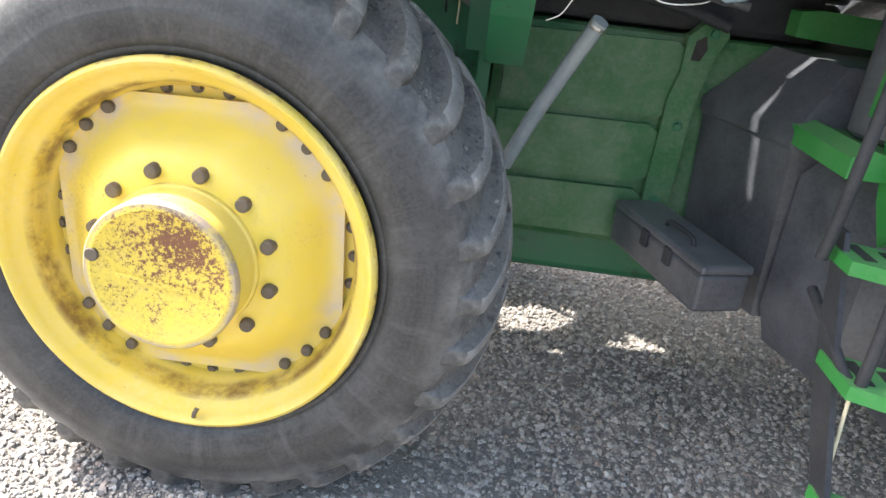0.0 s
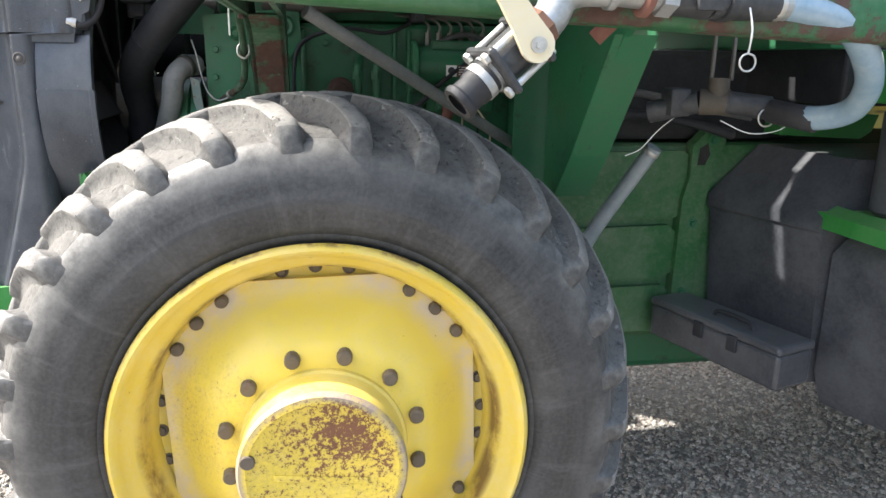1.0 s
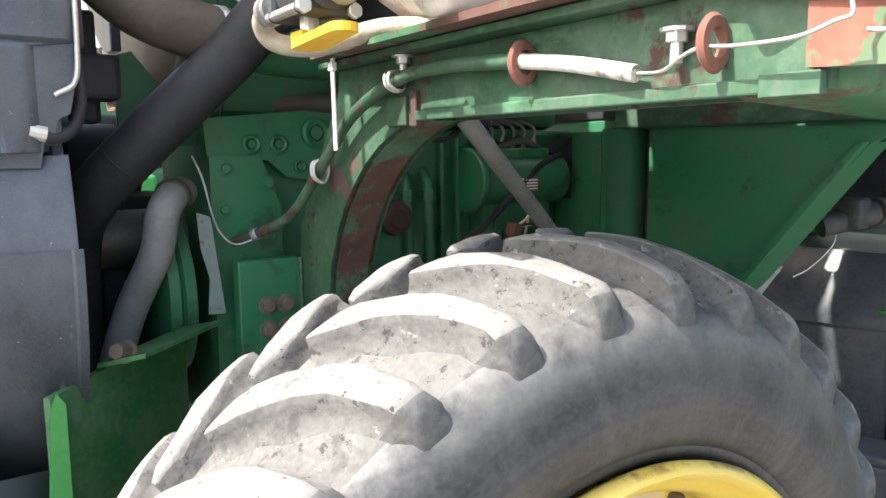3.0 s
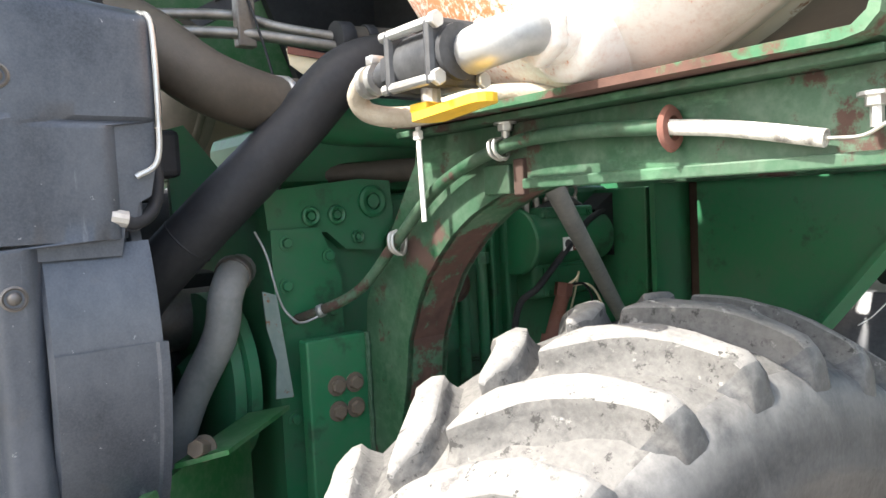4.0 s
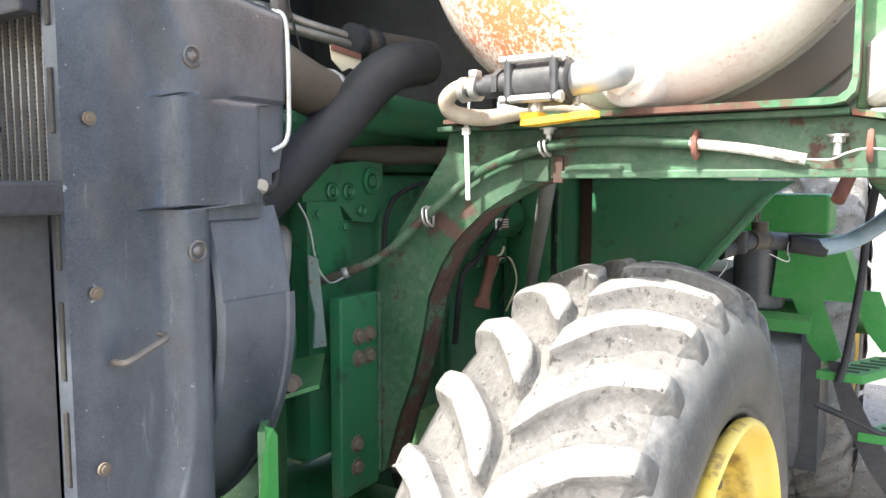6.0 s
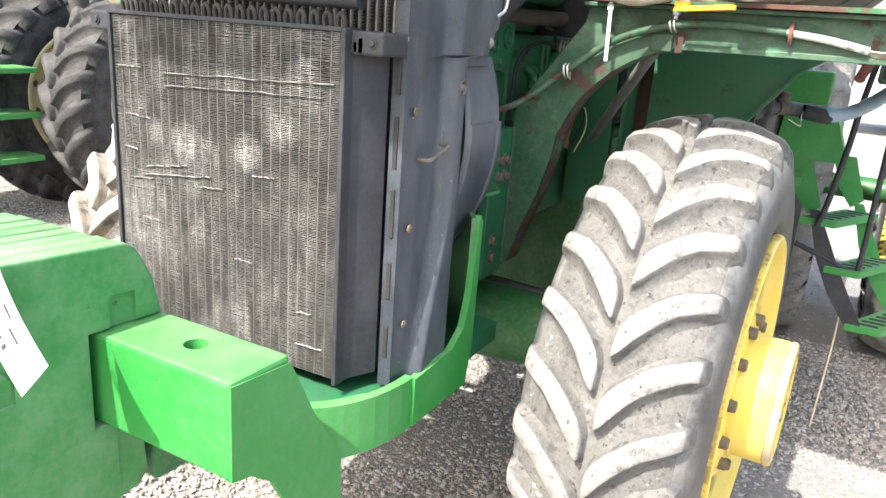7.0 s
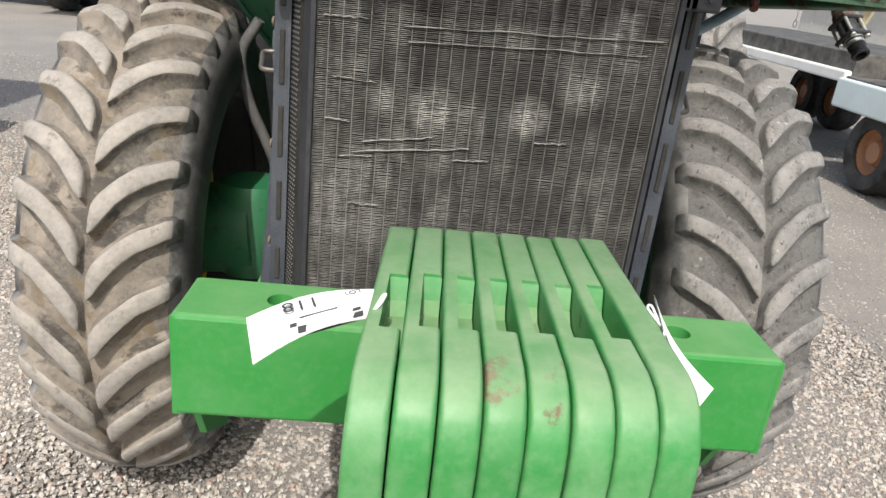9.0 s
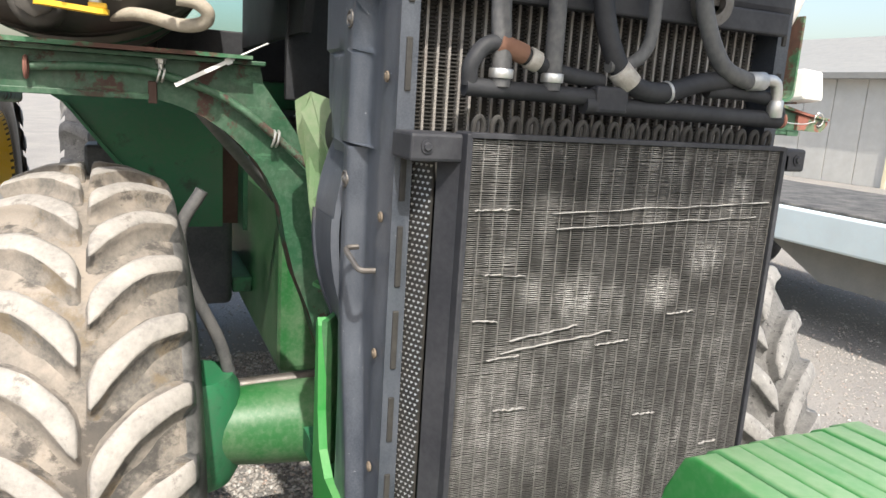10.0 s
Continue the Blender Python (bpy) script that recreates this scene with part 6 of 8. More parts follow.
    tie = thing("cable_tie", (-0.196, s * 0.545, 1.752), "long white nylon tie hanging from the flange", "cable tie", "white ties")
    bm = BM()
    box(bm, -0.0018, 0.0018, -0.0045, 0.0045, -0.145, 0.0, 0.0008)
    box(bm, -0.005, 0.004, -0.008, 0.008, -0.020, -0.006, 0.002)
    part("strap", bm, WHITE, tie)
    bm = BM()
    pipe(bm, [(0, 0, -0.01), (0.01, 0, 0.02), (0.012, 0, 0.06), (-0.01, 0, 0.085)], 0.002, 6)
    part("tail", bm, WHITE, tie)
    tie.rotation_euler = (radians(-2), 0, 0) if s < 0 else (radians(62), 0, 0)

    # tank in its cradle
    YC, R = 0.835, 0.44
    ZC = 1.766 + R
    tank = thing("side_tank", (0.6, s * YC, 1.766), "white steel tank with rust freckles, lying in a green cradle" if s < 0 else "dark stained steel tank lying in a green cradle", "tank", "side tanks")
    o = Vector((0.6, s * YC, 1.766))

    def tpart(name, bm, mat, label="", smooth=False, angle=60):
        for v in bm.verts:
            v.co -= o
        return part(name, bm, mat, tank, label, smooth, angle)
    bm = BM()
    prof = [(0.0, -0.345)] + [(R * math.sin(a), -0.15 - 0.195 * math.cos(a)) for a in (radians(7.5 * k) for k in range(1, 13))]
    lathe(bm, prof, 'x', 80, at=(0, s * YC, ZC))
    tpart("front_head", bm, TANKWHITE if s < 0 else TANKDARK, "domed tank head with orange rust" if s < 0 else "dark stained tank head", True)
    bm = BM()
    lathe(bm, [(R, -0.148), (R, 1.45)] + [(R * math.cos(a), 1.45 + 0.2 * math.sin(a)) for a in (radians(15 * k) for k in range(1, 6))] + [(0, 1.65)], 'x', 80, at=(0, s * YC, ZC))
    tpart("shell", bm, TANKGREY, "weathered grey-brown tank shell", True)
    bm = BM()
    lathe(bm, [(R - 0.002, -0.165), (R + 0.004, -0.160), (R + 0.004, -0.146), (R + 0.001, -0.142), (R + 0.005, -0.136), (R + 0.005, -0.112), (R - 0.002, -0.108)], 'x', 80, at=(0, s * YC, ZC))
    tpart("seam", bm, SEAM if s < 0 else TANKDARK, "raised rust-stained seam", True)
    for x in (0.35, 0.95):
        bm = BM()
        lathe(bm, [(R - 0.001, x), (R + 0.004, x + 0.004), (R + 0.004, x + 0.05), (R - 0.001, x + 0.054)], 'x', 64, at=(0, s * YC, ZC))
        tpart("strap", bm, GREEN_RUSTY, "green strap", True)
    bm = BM()
    lathe(bm, [(0, -0.296), (0.034, -0.296), (0.036, -0.290), (0.036, -0.276), (0.046, -0.274), (0.054, -0.262), (0.060, -0.17), (0, -0.17)], 'x', 28, at=(0, s * 0.868, 1.826))
    rod(bm, (-0.318, s * 0.868, 1.822), (-0.294, s * 0.868, 1.823), 0.038, 6, bevel=0.003)
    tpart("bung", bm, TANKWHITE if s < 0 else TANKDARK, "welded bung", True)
    tank.location.x += 0.045
    tank.location.z -= 0.006
    cradle = thing("tank_cradle", (-0.19, s * 0.85, 1.752), "bent green angle iron cradle below the tank", "bracket", "tank cradles")
    oc = Vector((-0.19, s * 0.85, 1.752))

    def crpart(name, bm, mat):
        for v in bm.verts:
            v.co.x += 0.020
            v.co -= oc
        return part(name, bm, mat, cradle)
    bm = BM()
    prism(bm, [(s * 0.505, 1.753), (s * 1.165, 1.753), (s * 1.185, 1.757), (s * 1.197, 1.770), (s * 1.200, 1.79), (s * 1.200, 2.02), (s * 1.192, 2.02), (s * 1.192, 1.79), (s * 1.187, 1.774), (s * 1.175, 1.764), (s * 0.505, 1.761)], "x", -0.235, -0.15, 0.0015)
    crpart("angle", bm, GREEN_ARCH)
    bm = BM()
    box(bm, -0.155, -0.148, s * 1.195, s * 1.26, 1.752, 2.02, 0.002)
    crpart("upright", bm, GREEN)
    bm = BM()
    box(bm, -0.08, 0.0, s * 1.28, s * 1.36, 1.751, 1.80, 0.004)
    rod(bm, (-0.05, s * 1.32, 1.72), (-0.05, s * 1.32, 1.85), 0.014, 10)
    crpart("clamp", bm, RUST_PINK)

    # ball valve on the tank's front
    bv = thing("ball_valve", (-0.37, s * 0.76, 1.805), "black ball valve with a yellow lever on the tank outlet", "valve", "tank valves")
    ov = Vector((-0.37, s * 0.76, 1.805))

    def vpart(name, bm, mat, label="", smooth=False):
        for v in bm.verts:
            v.co -= ov
        return part(name, bm, mat, bv, label, smooth)
    bm = BM()
    pipe(bm, C([(-0.300, 0.868, 1.823), (-0.345, 0.872, 1.819), (-0.372, 0.858, 1.811), (-0.378, 0.838, 1.808), (-0.375, 0.812, 1.806)]), 0.026, 16, 6)
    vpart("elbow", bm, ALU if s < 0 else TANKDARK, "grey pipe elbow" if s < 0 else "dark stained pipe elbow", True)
    bm = BM()
    rod(bm, (-0.372, s * 0.815, 1.806), (-0.372, s * 0.795, 1.806), 0.032, 20)
    rod(bm, (-0.372, s * 0.80, 1.806), (-0.372, s * 0.72, 1.805), 0.034, 24, bevel=0.004)
    rod(bm, (-0.372, s * 0.72, 1.805), (-0.372, s * 0.705, 1.805), 0.024, 20)
    vpart("body", bm, VALVE, "black valve body", True)
    for y in (0.80, 0.722):
        bm = BM()
        box(bm, -0.412, -0.332, s * (y - 0.007), s * (y + 0.007), 1.768, 1.845, 0.008)
        vpart("flange", bm, VALVE)
    for dx, dz in ((-0.033, 0.032), (0.033, 0.032), (-0.033, -0.03), (0.033, -0.03)):
        bm = BM()
        rod(bm, (-0.372 + dx, s * 0.812, 1.806 + dz), (-0.372 + dx, s * 0.708, 1.806 + dz), 0.0065, 10)
        hexbolt(bm, (-0.372 + dx, s * 0.808, 1.806 + dz), (0, s, 0), 0.010, 0.008, False)
        vpart("through_bolt", bm, STEEL)
    bm = BM()
    tip = [(-0.372 + 0.017 * math.sin(radians(q)), s * (0.846 + 0.017 * math.cos(radians(q)))) for q in range(90, -91, -30)]
    heel = [(-0.372 + 0.022 * math.sin(radians(q)), s * (0.752 + 0.022 * math.cos(radians(q)))) for q in range(-90, -271, -30)]
    prism(bm, tip + heel, "z", 1.744, 1.754, 0.003)
    for v in bm.verts:
        k = (abs(v.co.y) - 0.775) / 0.03
        v.co.z -= 0.008 * min(1.0, max(0.0, 1 - k))
    box(bm, -0.390, -0.354, s * 0.734, s * 0.768, 1.746, 1.757, 0.003)
    vpart("lever", bm, LEVER_YELLOW, "yellow plastic lever")
    bm = BM()
    rod(bm, (-0.372, s * 0.755, 1.75), (-0.372, s * 0.755, 1.785), 0.012, 12)
    vpart("stem", bm, STEEL)
    bm = BM()
    rod(bm, (-0.372, s * 0.705, 1.805), (-0.370, s * 0.665, 1.804), 0.020, 18)
    rod(bm, (-0.371, s * 0.695, 1.805), (-0.371, s * 0.685, 1.805), 0.027, 6)
    rod(bm, (-0.370, s * 0.665, 1.804), (-0.369, s * 0.615, 1.802), 0.014, 16)
    vpart("hose_barb", bm, VALVE, "black hose barb", True)
    bm = BM()
    rod(bm, (-0.370, s * 0.650, 1.803), (-0.3695, s * 0.638, 1.803), 0.0215, 18)
    rod(bm, (-0.370, s * 0.628, 1.802), (-0.3695, s * 0.616, 1.802), 0.0215, 18)
    box(bm, -0.385, -0.365, s * 0.652, s * 0.636, 1.820, 1.832, 0.002)
    vpart("worm_clamp", bm, STEEL, "bright hose clamp", True)
    bv.location.x += 0.042
    bv.location.z -= 0.004
    if s > 0:
        # this side's tank and valve sit a little further out
        tank.location.y += 0.07
        tank.location.z += 0.02
        bv.location.y += 0.07
        bv.location.z += 0.080
    b_hose = hose_run("braided_hose", C([(-0.370, 0.64, 1.803), (-0.369, 0.605, 1.800), (-0.364, 0.580, 1.783), (-0.345, 0.585, 1.762), (-0.30, 0.63, 1.756), (-0.23, 0.72, 1.775), (-0.14, 0.85, 1.755)]), 0.0145, TAN, "tan braided hose below the valve")
    b_hose.location.x += 0.024
    if s > 0:
        b_hose.location.y += 0.035
        b_hose.location.z += 0.055

# ---- filling valve with a cream lever ----
fv = thing("filling_valve", (0.25, -1.41, 1.56), "large open ball valve with a faded cream lever", "valve")
ov = Vector((0.25, -1.41, 1.56))


def fpart(name, bm, mat, label="", smooth=False):
    for v in bm.verts:
        v.co -= ov - FV_SHIFT
    return part(name, bm, mat, fv, label, smooth)


A0, A1 = Vector((0.185, -1.435, 1.500)), Vector((0.345, -1.40, 1.640))
FV_SHIFT = Vector((0.028, 0.034, -0.007))
AX = (A1 - A0).normalized()
pt = lambda d: A0 + AX * d
bm = BM()
q = AX.to_track_quat('Z', 'Y').to_matrix().to_4x4()
res = [(0.019, 0.0), (0.0275, 0.0), (0.030, 0.004), (0.030, 0.010), (0.0265, 0.014), (0.0265, 0.03), (0.029, 0.034), (0.0275, 0.07), (0.0, 0.07), (0.0, 0.03), (0.019, 0.03)]
lathe(bm, res, 'z', 28)
bm.transform(Matrix.Translation(A0) @ q)
fpart("outlet", bm, HOSE, "black hose tail, open at the end", True)
bm = BM()
rod(bm, pt(0.045), pt(0.058), 0.0305, 24)
rod(bm, pt(0.066), pt(0.072), 0.0315, 24)
fpart("seal_tape", bm, ALU, "ragged white thread tape", True)
bm = BM()
rod(bm, pt(0.072), pt(0.165), 0.033, 22, bevel=0.004)
fpart("body", bm, VALVE, "black valve body", True)
side = AX.cross(Vector((0, -1, 0))).normalized()
for d in (0.078, 0.150):
    bm = BM()
    box(bm, -0.045, 0.045, -0.042, 0.042, -0.007, 0.007, 0.008, m=Matrix.Translation(pt(d)) @ q)
    fpart("flange", bm, VALVE)
for a in (45, 135, 225, 315):
    off = q.to_3x3() @ Vector((0.044 * math.cos(radians(a)), 0.044 * math.sin(radians(a)), 0))
    bm = BM()
    rod(bm, pt(0.066) + off, pt(0.162) + off, 0.006, 10)
    hexbolt(bm, pt(0.070) + off, -AX, 0.010, 0.008, False)
    fpart("through_bolt", bm, STEEL)
bm = BM()
P = Vector((0.297, -1.455, 1.588))
LV = Vector((-0.073, -0.004, 0.108))
ld = LV.normalized()
ln = ld.cross(Vector((0, -1, 0))).normalized()
pts = []
for k in range(9):
    a = radians(180 + 22.5 * k)
    pts.append(P + (ln * math.cos(a) + ld * math.sin(a)) * 0.026)
tip = P + LV
for w, d in ((0.0205, 0.04), (0.018, 0.08), (0.0185, 0.12)):
    pts.append(P + ld * d + ln * w)
for k in range(9):
    a = radians(22.5 * k)
    pts.append(tip + ln * 0.019 * math.cos(a) + ld * 0.019 * math.sin(a))
for w, d in ((0.0185, 0.12), (0.018, 0.08), (0.0205, 0.04)):
    pts.append(P + ld * d - ln * w)
plate(bm, pts, (0, -1, 0), 0.012, 0.003)
fpart("lever", bm, LEVER_CREAM, "faded cream lever")
bm = BM()
rod(bm, P + Vector((0, -0.012, 0)), P + Vector((0, -0.018, 0)), 0.012, 18)
rod(bm, P + Vector((0, -0.012, 0)), P + Vector((0, -0.022, 0)), 0.006, 6)
rod(bm, P + Vector((0, 0.03, 0)), P, 0.012, 12)
fpart("pivot", bm, STEEL, "", True)
bm = BM()
pipe(bm, [pt(0.16), pt(0.20), (0.352, -1.398, 1.662), (0.385, -1.397, 1.675), (0.44, -1.397, 1.676)], 0.0285, 18, 6)
rod(bm, (0.425, -1.397, 1.676), (0.437, -1.397, 1.676), 0.033, 20)
fpart("elbow", bm, ALU, "galvanised pipe elbow", True)
bm = BM()
rod(bm, pt(0.163), pt(0.185), 0.034, 8)
fpart("bushing", bm, RUST, "rusty bushing")
bm = BM()
rod(bm, (0.43, -1.397, 1.676), (0.535, -1.395, 1.668), 0.026, 20)
fpart("nipple", bm, ALU, "galvanised nipple", True)
bm = BM()
rod(bm, (0.482, -1.396, 1.672), (0.497, -1.396, 1.671), 0.038, 24, bevel=0.003)
box(bm, 0.480, 0.499, -1.404, -1.388, 1.695, 1.728, 0.003)
fpart("ring_clamp", bm, RUST_PINK, "rust-red pipe clamp", True)
bm = BM()
rod(bm, (0.51, -1.396, 1.670), (0.535, -1.395, 1.668), 0.034, 6)
fpart("hex_nut", bm, ALU)
bm = BM()
rod(bm, (0.53, -1.395, 1.668), (0.60, -1.385, 1.662), 0.029, 20)
rod(bm, (0.60, -1.385, 1.662), (0.665, -1.362, 1.664), 0.0285, 20)
rod(bm, (0.66, -1.363, 1.664), (0.74, -1.355, 1.664), 0.029, 20, bevel=0.003)
rod(bm, (0.625, -1.378, 1.663), (0.640, -1.372, 1.663), 0.032, 20)
for k in (-1, 1):
    box(bm, 0.565, 0.61, -1.39 + 0.033 * k - 0.006, -1.39 + 0.033 * k + 0.006, 1.645, 1.685, 0.004)
fpart("coupling", bm, VALVE, "black cam lock coupling", True)
c = Vector((0.664, -1.42, 1.568))
bm = BM()
pipe(bm, [c + Vector((0.006, 0.02, 0.085)), c + Vector((0.002, 0, 0.05)), c + Vector((0, 0, 0.02))] + [c + Vector((0.014 * math.sin(a), 0, 0.014 * math.cos(a))) for a in (radians(40 * j) for j in range(10))], 0.0017, 6, 3)
fpart("pull_ring", bm, STEEL)
hose_run("transfer_hose", [(0.656, -1.324, 1.658), (0.75, -1.322, 1.657), (0.83, -1.315, 1.65), (0.948, -1.29, 1.621), (1.055, -1.225, 1.54), (1.10, -1.14, 1.472), (1.075, -1.06, 1.446), (1.03, -0.97, 1.455)], 0.026, CLEAR, "cloudy blue-white transfer hose in a loop", bands=((0.17, 0.06, 0.0272, ALU), (0.185, 0.014, 0.0285, STEEL), (0.95, 0.11, 0.0275, HOSE)))
tee = thing("pipe_tee", (0.95, -0.91, 1.47), "black and tan plastic pipe tee with a pull ring", "fitting")
bm = BM()
rod(bm, (0.09, -0.04, -0.01), (0.0, 0, 0.0), 0.027, 18)
part("coupling", bm, VALVE, tee, smooth=True)
bm = BM()
rod(bm, (0.01, 0, 0), (-0.05, 0.03, 0.0), 0.03, 18)
rod(bm, (-0.015, 0.01, 0), (-0.015, 0.01, 0.055), 0.024, 18)
part("tee", bm, DUCT, tee, smooth=True)
bm = BM()
rod(bm, (-0.05, 0.03, 0), (-0.14, 0.10, -0.03), 0.026, 16)
box(bm, -0.12, -0.07, 0.03, 0.09, -0.035, 0.03, 0.006)
part("valve", bm, VALVE, tee, smooth=True)
bm = BM()
c = Vector((0.07, -0.06, -0.03))
pipe(bm, [c + Vector((0.020 * math.sin(a), 0, 0.020 * math.cos(a))) for a in (radians(40 * j) for j in range(10))], 0.0022, 6, 3)
part("pull_ring", bm, STEEL, tee)
bm = BM()
for x in (0, 0.05):
    rod(bm, (-0.03 + x, 0.02, 0.05), (-0.03 + x, 0.02, 0.17), 0.005, 8)
part("hanger", bm, STEEL_DARK, tee)
SUCTION = rubbery("blue_grey_suction_hose", (0.22, 0.26, 0.28), dust=0.5, dustcol=(0.40, 0.42, 0.42), scale=14, rough=0.4)
hose_run("suction_wand", [(0.91, -0.655, 1.335), (0.865, -0.605, 1.23), (0.80, -0.53, 1.07), (0.735, -0.48, 0.90)], 0.022, SUCTION, "grey blue suction hose with a clamp", bands=((0.06, 0.012, 0.023, STEEL),))
hose_run("string", [(0.90, -0.80, 1.44), (0.83, -0.83, 1.40), (0.80, -0.80, 1.35), (0.77, -0.78, 1.33)], 0.0013, WHITE, "thin white string below the fitting", "string")
hose_run("string", [(0.93, -0.93, 1.43), (0.98, -0.97, 1.405), (1.05, -0.97, 1.41), (1.10, -0.95, 1.43)], 0.0013, WHITE, "thin white string below the fitting", "string")
hose_run("drop_pipe", [(0.530, -1.13, 1.600), (0.558, -1.14, 1.630), (0.588, -1.15, 1.662)], 0.016, RUST_PINK, "rusty stub pipe below the rail", "pipe")
hose_run("stay_rod", [(0.45, -1.30, 1.70), (0.56, -1.28, 1.82), (0.75, -1.25, 2.05)], 0.014, RUST_PINK, "rust-red stay rod leaning to the tank", "rod")

# ---- rear half of the tractor ----
gear = assembly("transmission", (1.0, 0, 0.6), "green cast transmission housing with ribs")


def gpart(name, bm, mat, label="", smooth=False):
    for v in bm.verts:
        v.co -= Vector((1.0, 0, 0.6))
    return part(name, bm, mat, gear, label, smooth)


bm = BM()
box(bm, 0.66, 3.4, -0.27, 0.27, 0.62, 1.30, 0.03)
gpart("casing", bm, GREEN, "green cast casing")
bm = BM()
box(bm, 0.70, 2.9, -0.20, 0.20, 0.47, 0.64, 0.03, seg=3)
gpart("lower_casing", bm, GREEN_DIRTY)
for z, h_, x1 in ((0.655, 0.165, 1.20), (0.845, 0.185, 1.205), (1.055, 0.225, 1.235)):
    bm = BM()
    prism(bm, [(0.70, z), (0.70, z + h_ * 0.96), (x1 - 0.04, z + h_), (x1, z + h_ - 0.03), (x1 - 0.015, z + 0.02), (x1 - 0.05, z)], "y", -0.292, -0.262, 0.020, 3)
    gpart("rib", bm, GREEN)
bm = BM()
prism(bm, [(1.185, 0.66), (1.195, 1.12), (1.215, 1.20), (1.215, 1.30), (1.265, 1.35), (1.315, 1.35), (1.33, 1.31), (1.30, 1.24), (1.275, 1.10), (1.265, 0.66)], "y", -0.315, -0.265, 0.012, 3)
gpart("end_flange", bm, GREEN)
for x, z in ((1.225, 0.80), (1.240, 1.04), (1.285, 1.315)):
    bm = BM()
    hexbolt(bm, (x, -0.315, z), (0, -1, 0), 0.012, 0.012)
    gpart("bolt", bm, GREEN_DIRTY)
bm = BM()
prism(bm, [(1.235, 1.235), (1.24, 1.29), (1.265, 1.305), (1.275, 1.27), (1.26, 1.235)], "y", -0.3185, -0.314, 0)
gpart("port", bm, FIN_DARK, "dark open port")
bm = BM()
box(bm, 0.68, 1.6, -0.25, 0.25, 1.31, 1.60, 0.02)
gpart("upper_casing", bm, HOSE, "dark machinery above the gearbox")
bm = BM()
pipe(bm, [(0.80, -0.27, 1.36), (0.95, -0.34, 1.40), (1.15, -0.36, 1.38), (1.30, -0.40, 1.34)], 0.016, 10)
gpart("line", bm, HOSE, smooth=True)
bm = BM()
pipe(bm, [(0.75, -0.27, 1.45), (0.95, -0.36, 1.47), (1.15, -0.42, 1.43), (1.32, -0.45, 1.40)], 0.012, 10)
gpart("line", bm, HOSE_GREY, smooth=True)

ft = assembly("fuel_tank", (1.4, -0.6, 0.6), "large black moulded fuel tank")


def ftpart(name, bm, mat, label="", smooth=True):
    for v in bm.verts:
        v.co -= Vector((1.4, -0.6, 0.6))
    return part(name, bm, mat, ft, label, smooth)


def lobe(loops, bevel):
    """A moulded tank: closed loops of corners, one above the other."""
    bm = BM()
    rows = [[bm.verts.new(p) for p in loop] for loop in loops]
    n = len(rows[0])
    for A, B in zip(rows, rows[1:]):
        for i in range(n):
            bm.faces.new((A[i], A[(i + 1) % n], B[(i + 1) % n], B[i]))
    bm.faces.new(rows[0])
    bm.faces.new(rows[-1])
    bev(bm, list(bm.verts), bevel, 3)
    return bm


quad = lambda x0, y0, x1, y1, z, dz=0.0: [(x0, y0, z), (x1, y1, z + dz), (2.0, y1, z + dz), (2.0, y0, z)]
bm = lobe([quad(1.345, -0.30, 1.46, -0.685, 0.62), quad(1.315, -0.285, 1.435, -0.690, 1.085), quad(1.305, -0.28, 1.425, -0.695, 1.095), quad(1.305, -0.28, 1.425, -0.695, 1.135), quad(1.47, -0.285, 1.515, -0.685, 1.300)], 0.014)
ftpart("front_lobe", bm, PLASTIC_TANK, "black plastic tank")
bm = lobe([quad(1.50, -0.705, 1.58, -0.95, 0.56), quad(1.470, -0.700, 1.555, -0.965, 0.66), quad(1.470, -0.700, 1.555, -0.965, 1.03), quad(1.52, -0.705, 1.60, -0.955, 1.09)], 0.022)
ftpart("outer_lobe", bm, PLASTIC_TANK, "black plastic tank")
bm = BM()
prism(bm, [(1.72, 0.50), (1.69, 0.62), (1.69, 1.06), (2.1, 1.08), (2.1, 0.50)], "y", -1.02, -0.80, 0.03, 3)
ftpart("rear_lobe", bm, PLASTIC_TANK, "black plastic tank")

bm = BM()
prism(bm, [(1.50, 1.335), (1.50, 1.405), (1.56, 1.412), (1.86, 1.40), (1.84, 1.345), (1.80, 1.320)], "y", -0.34, -0.255, 0.006)
ftpart("hanger", bm, GREEN_BRIGHT, "bright green tank hanger", smooth=False)

# Added box stands in for an unclear dark mass beyond the far arm.
bx = thing("battery_box", (1.30, 0.62, 0.72), "black dusty box for an unclear dark mass on the far side", "box")
bm = BM()
box(bm, 0, 0.62, -0.26, 0.30, 0, 0.70, 0.03, seg=3)
part("body", bm, PLASTIC_TANK, bx, smooth=True)
bm = BM()
box(bm, -0.012, 0.632, -0.272, 0.312, 0.702, 0.76, 0.02, seg=3)
part("lid", bm, PLASTIC_TANK, bx, smooth=True)
bm = BM()
box(bm, 0.02, 0.60, -0.35, -0.262, 0.05, 0.12, 0.006)
part("shelf_bracket", bm, GREEN_DIRTY, bx)
hose_run("brake_hose", [(0.0, 0.60, 1.42), (0.0, 0.655, 1.31), (0.0, 0.63, 1.17), (0.0, 0.555, 1.00), (0.0, 0.52, 0.86)], 0.017, HOSE_GREY, "grey hydraulic hose running down to the axle")
# Made-up block and hoses stand in for dark clutter behind the arm.
fm_ = thing("valve_manifold", (0.92, 0.86, 1.40), "dark block with hoses, for unclear clutter behind the far tank arm", "valve")
bm = BM()
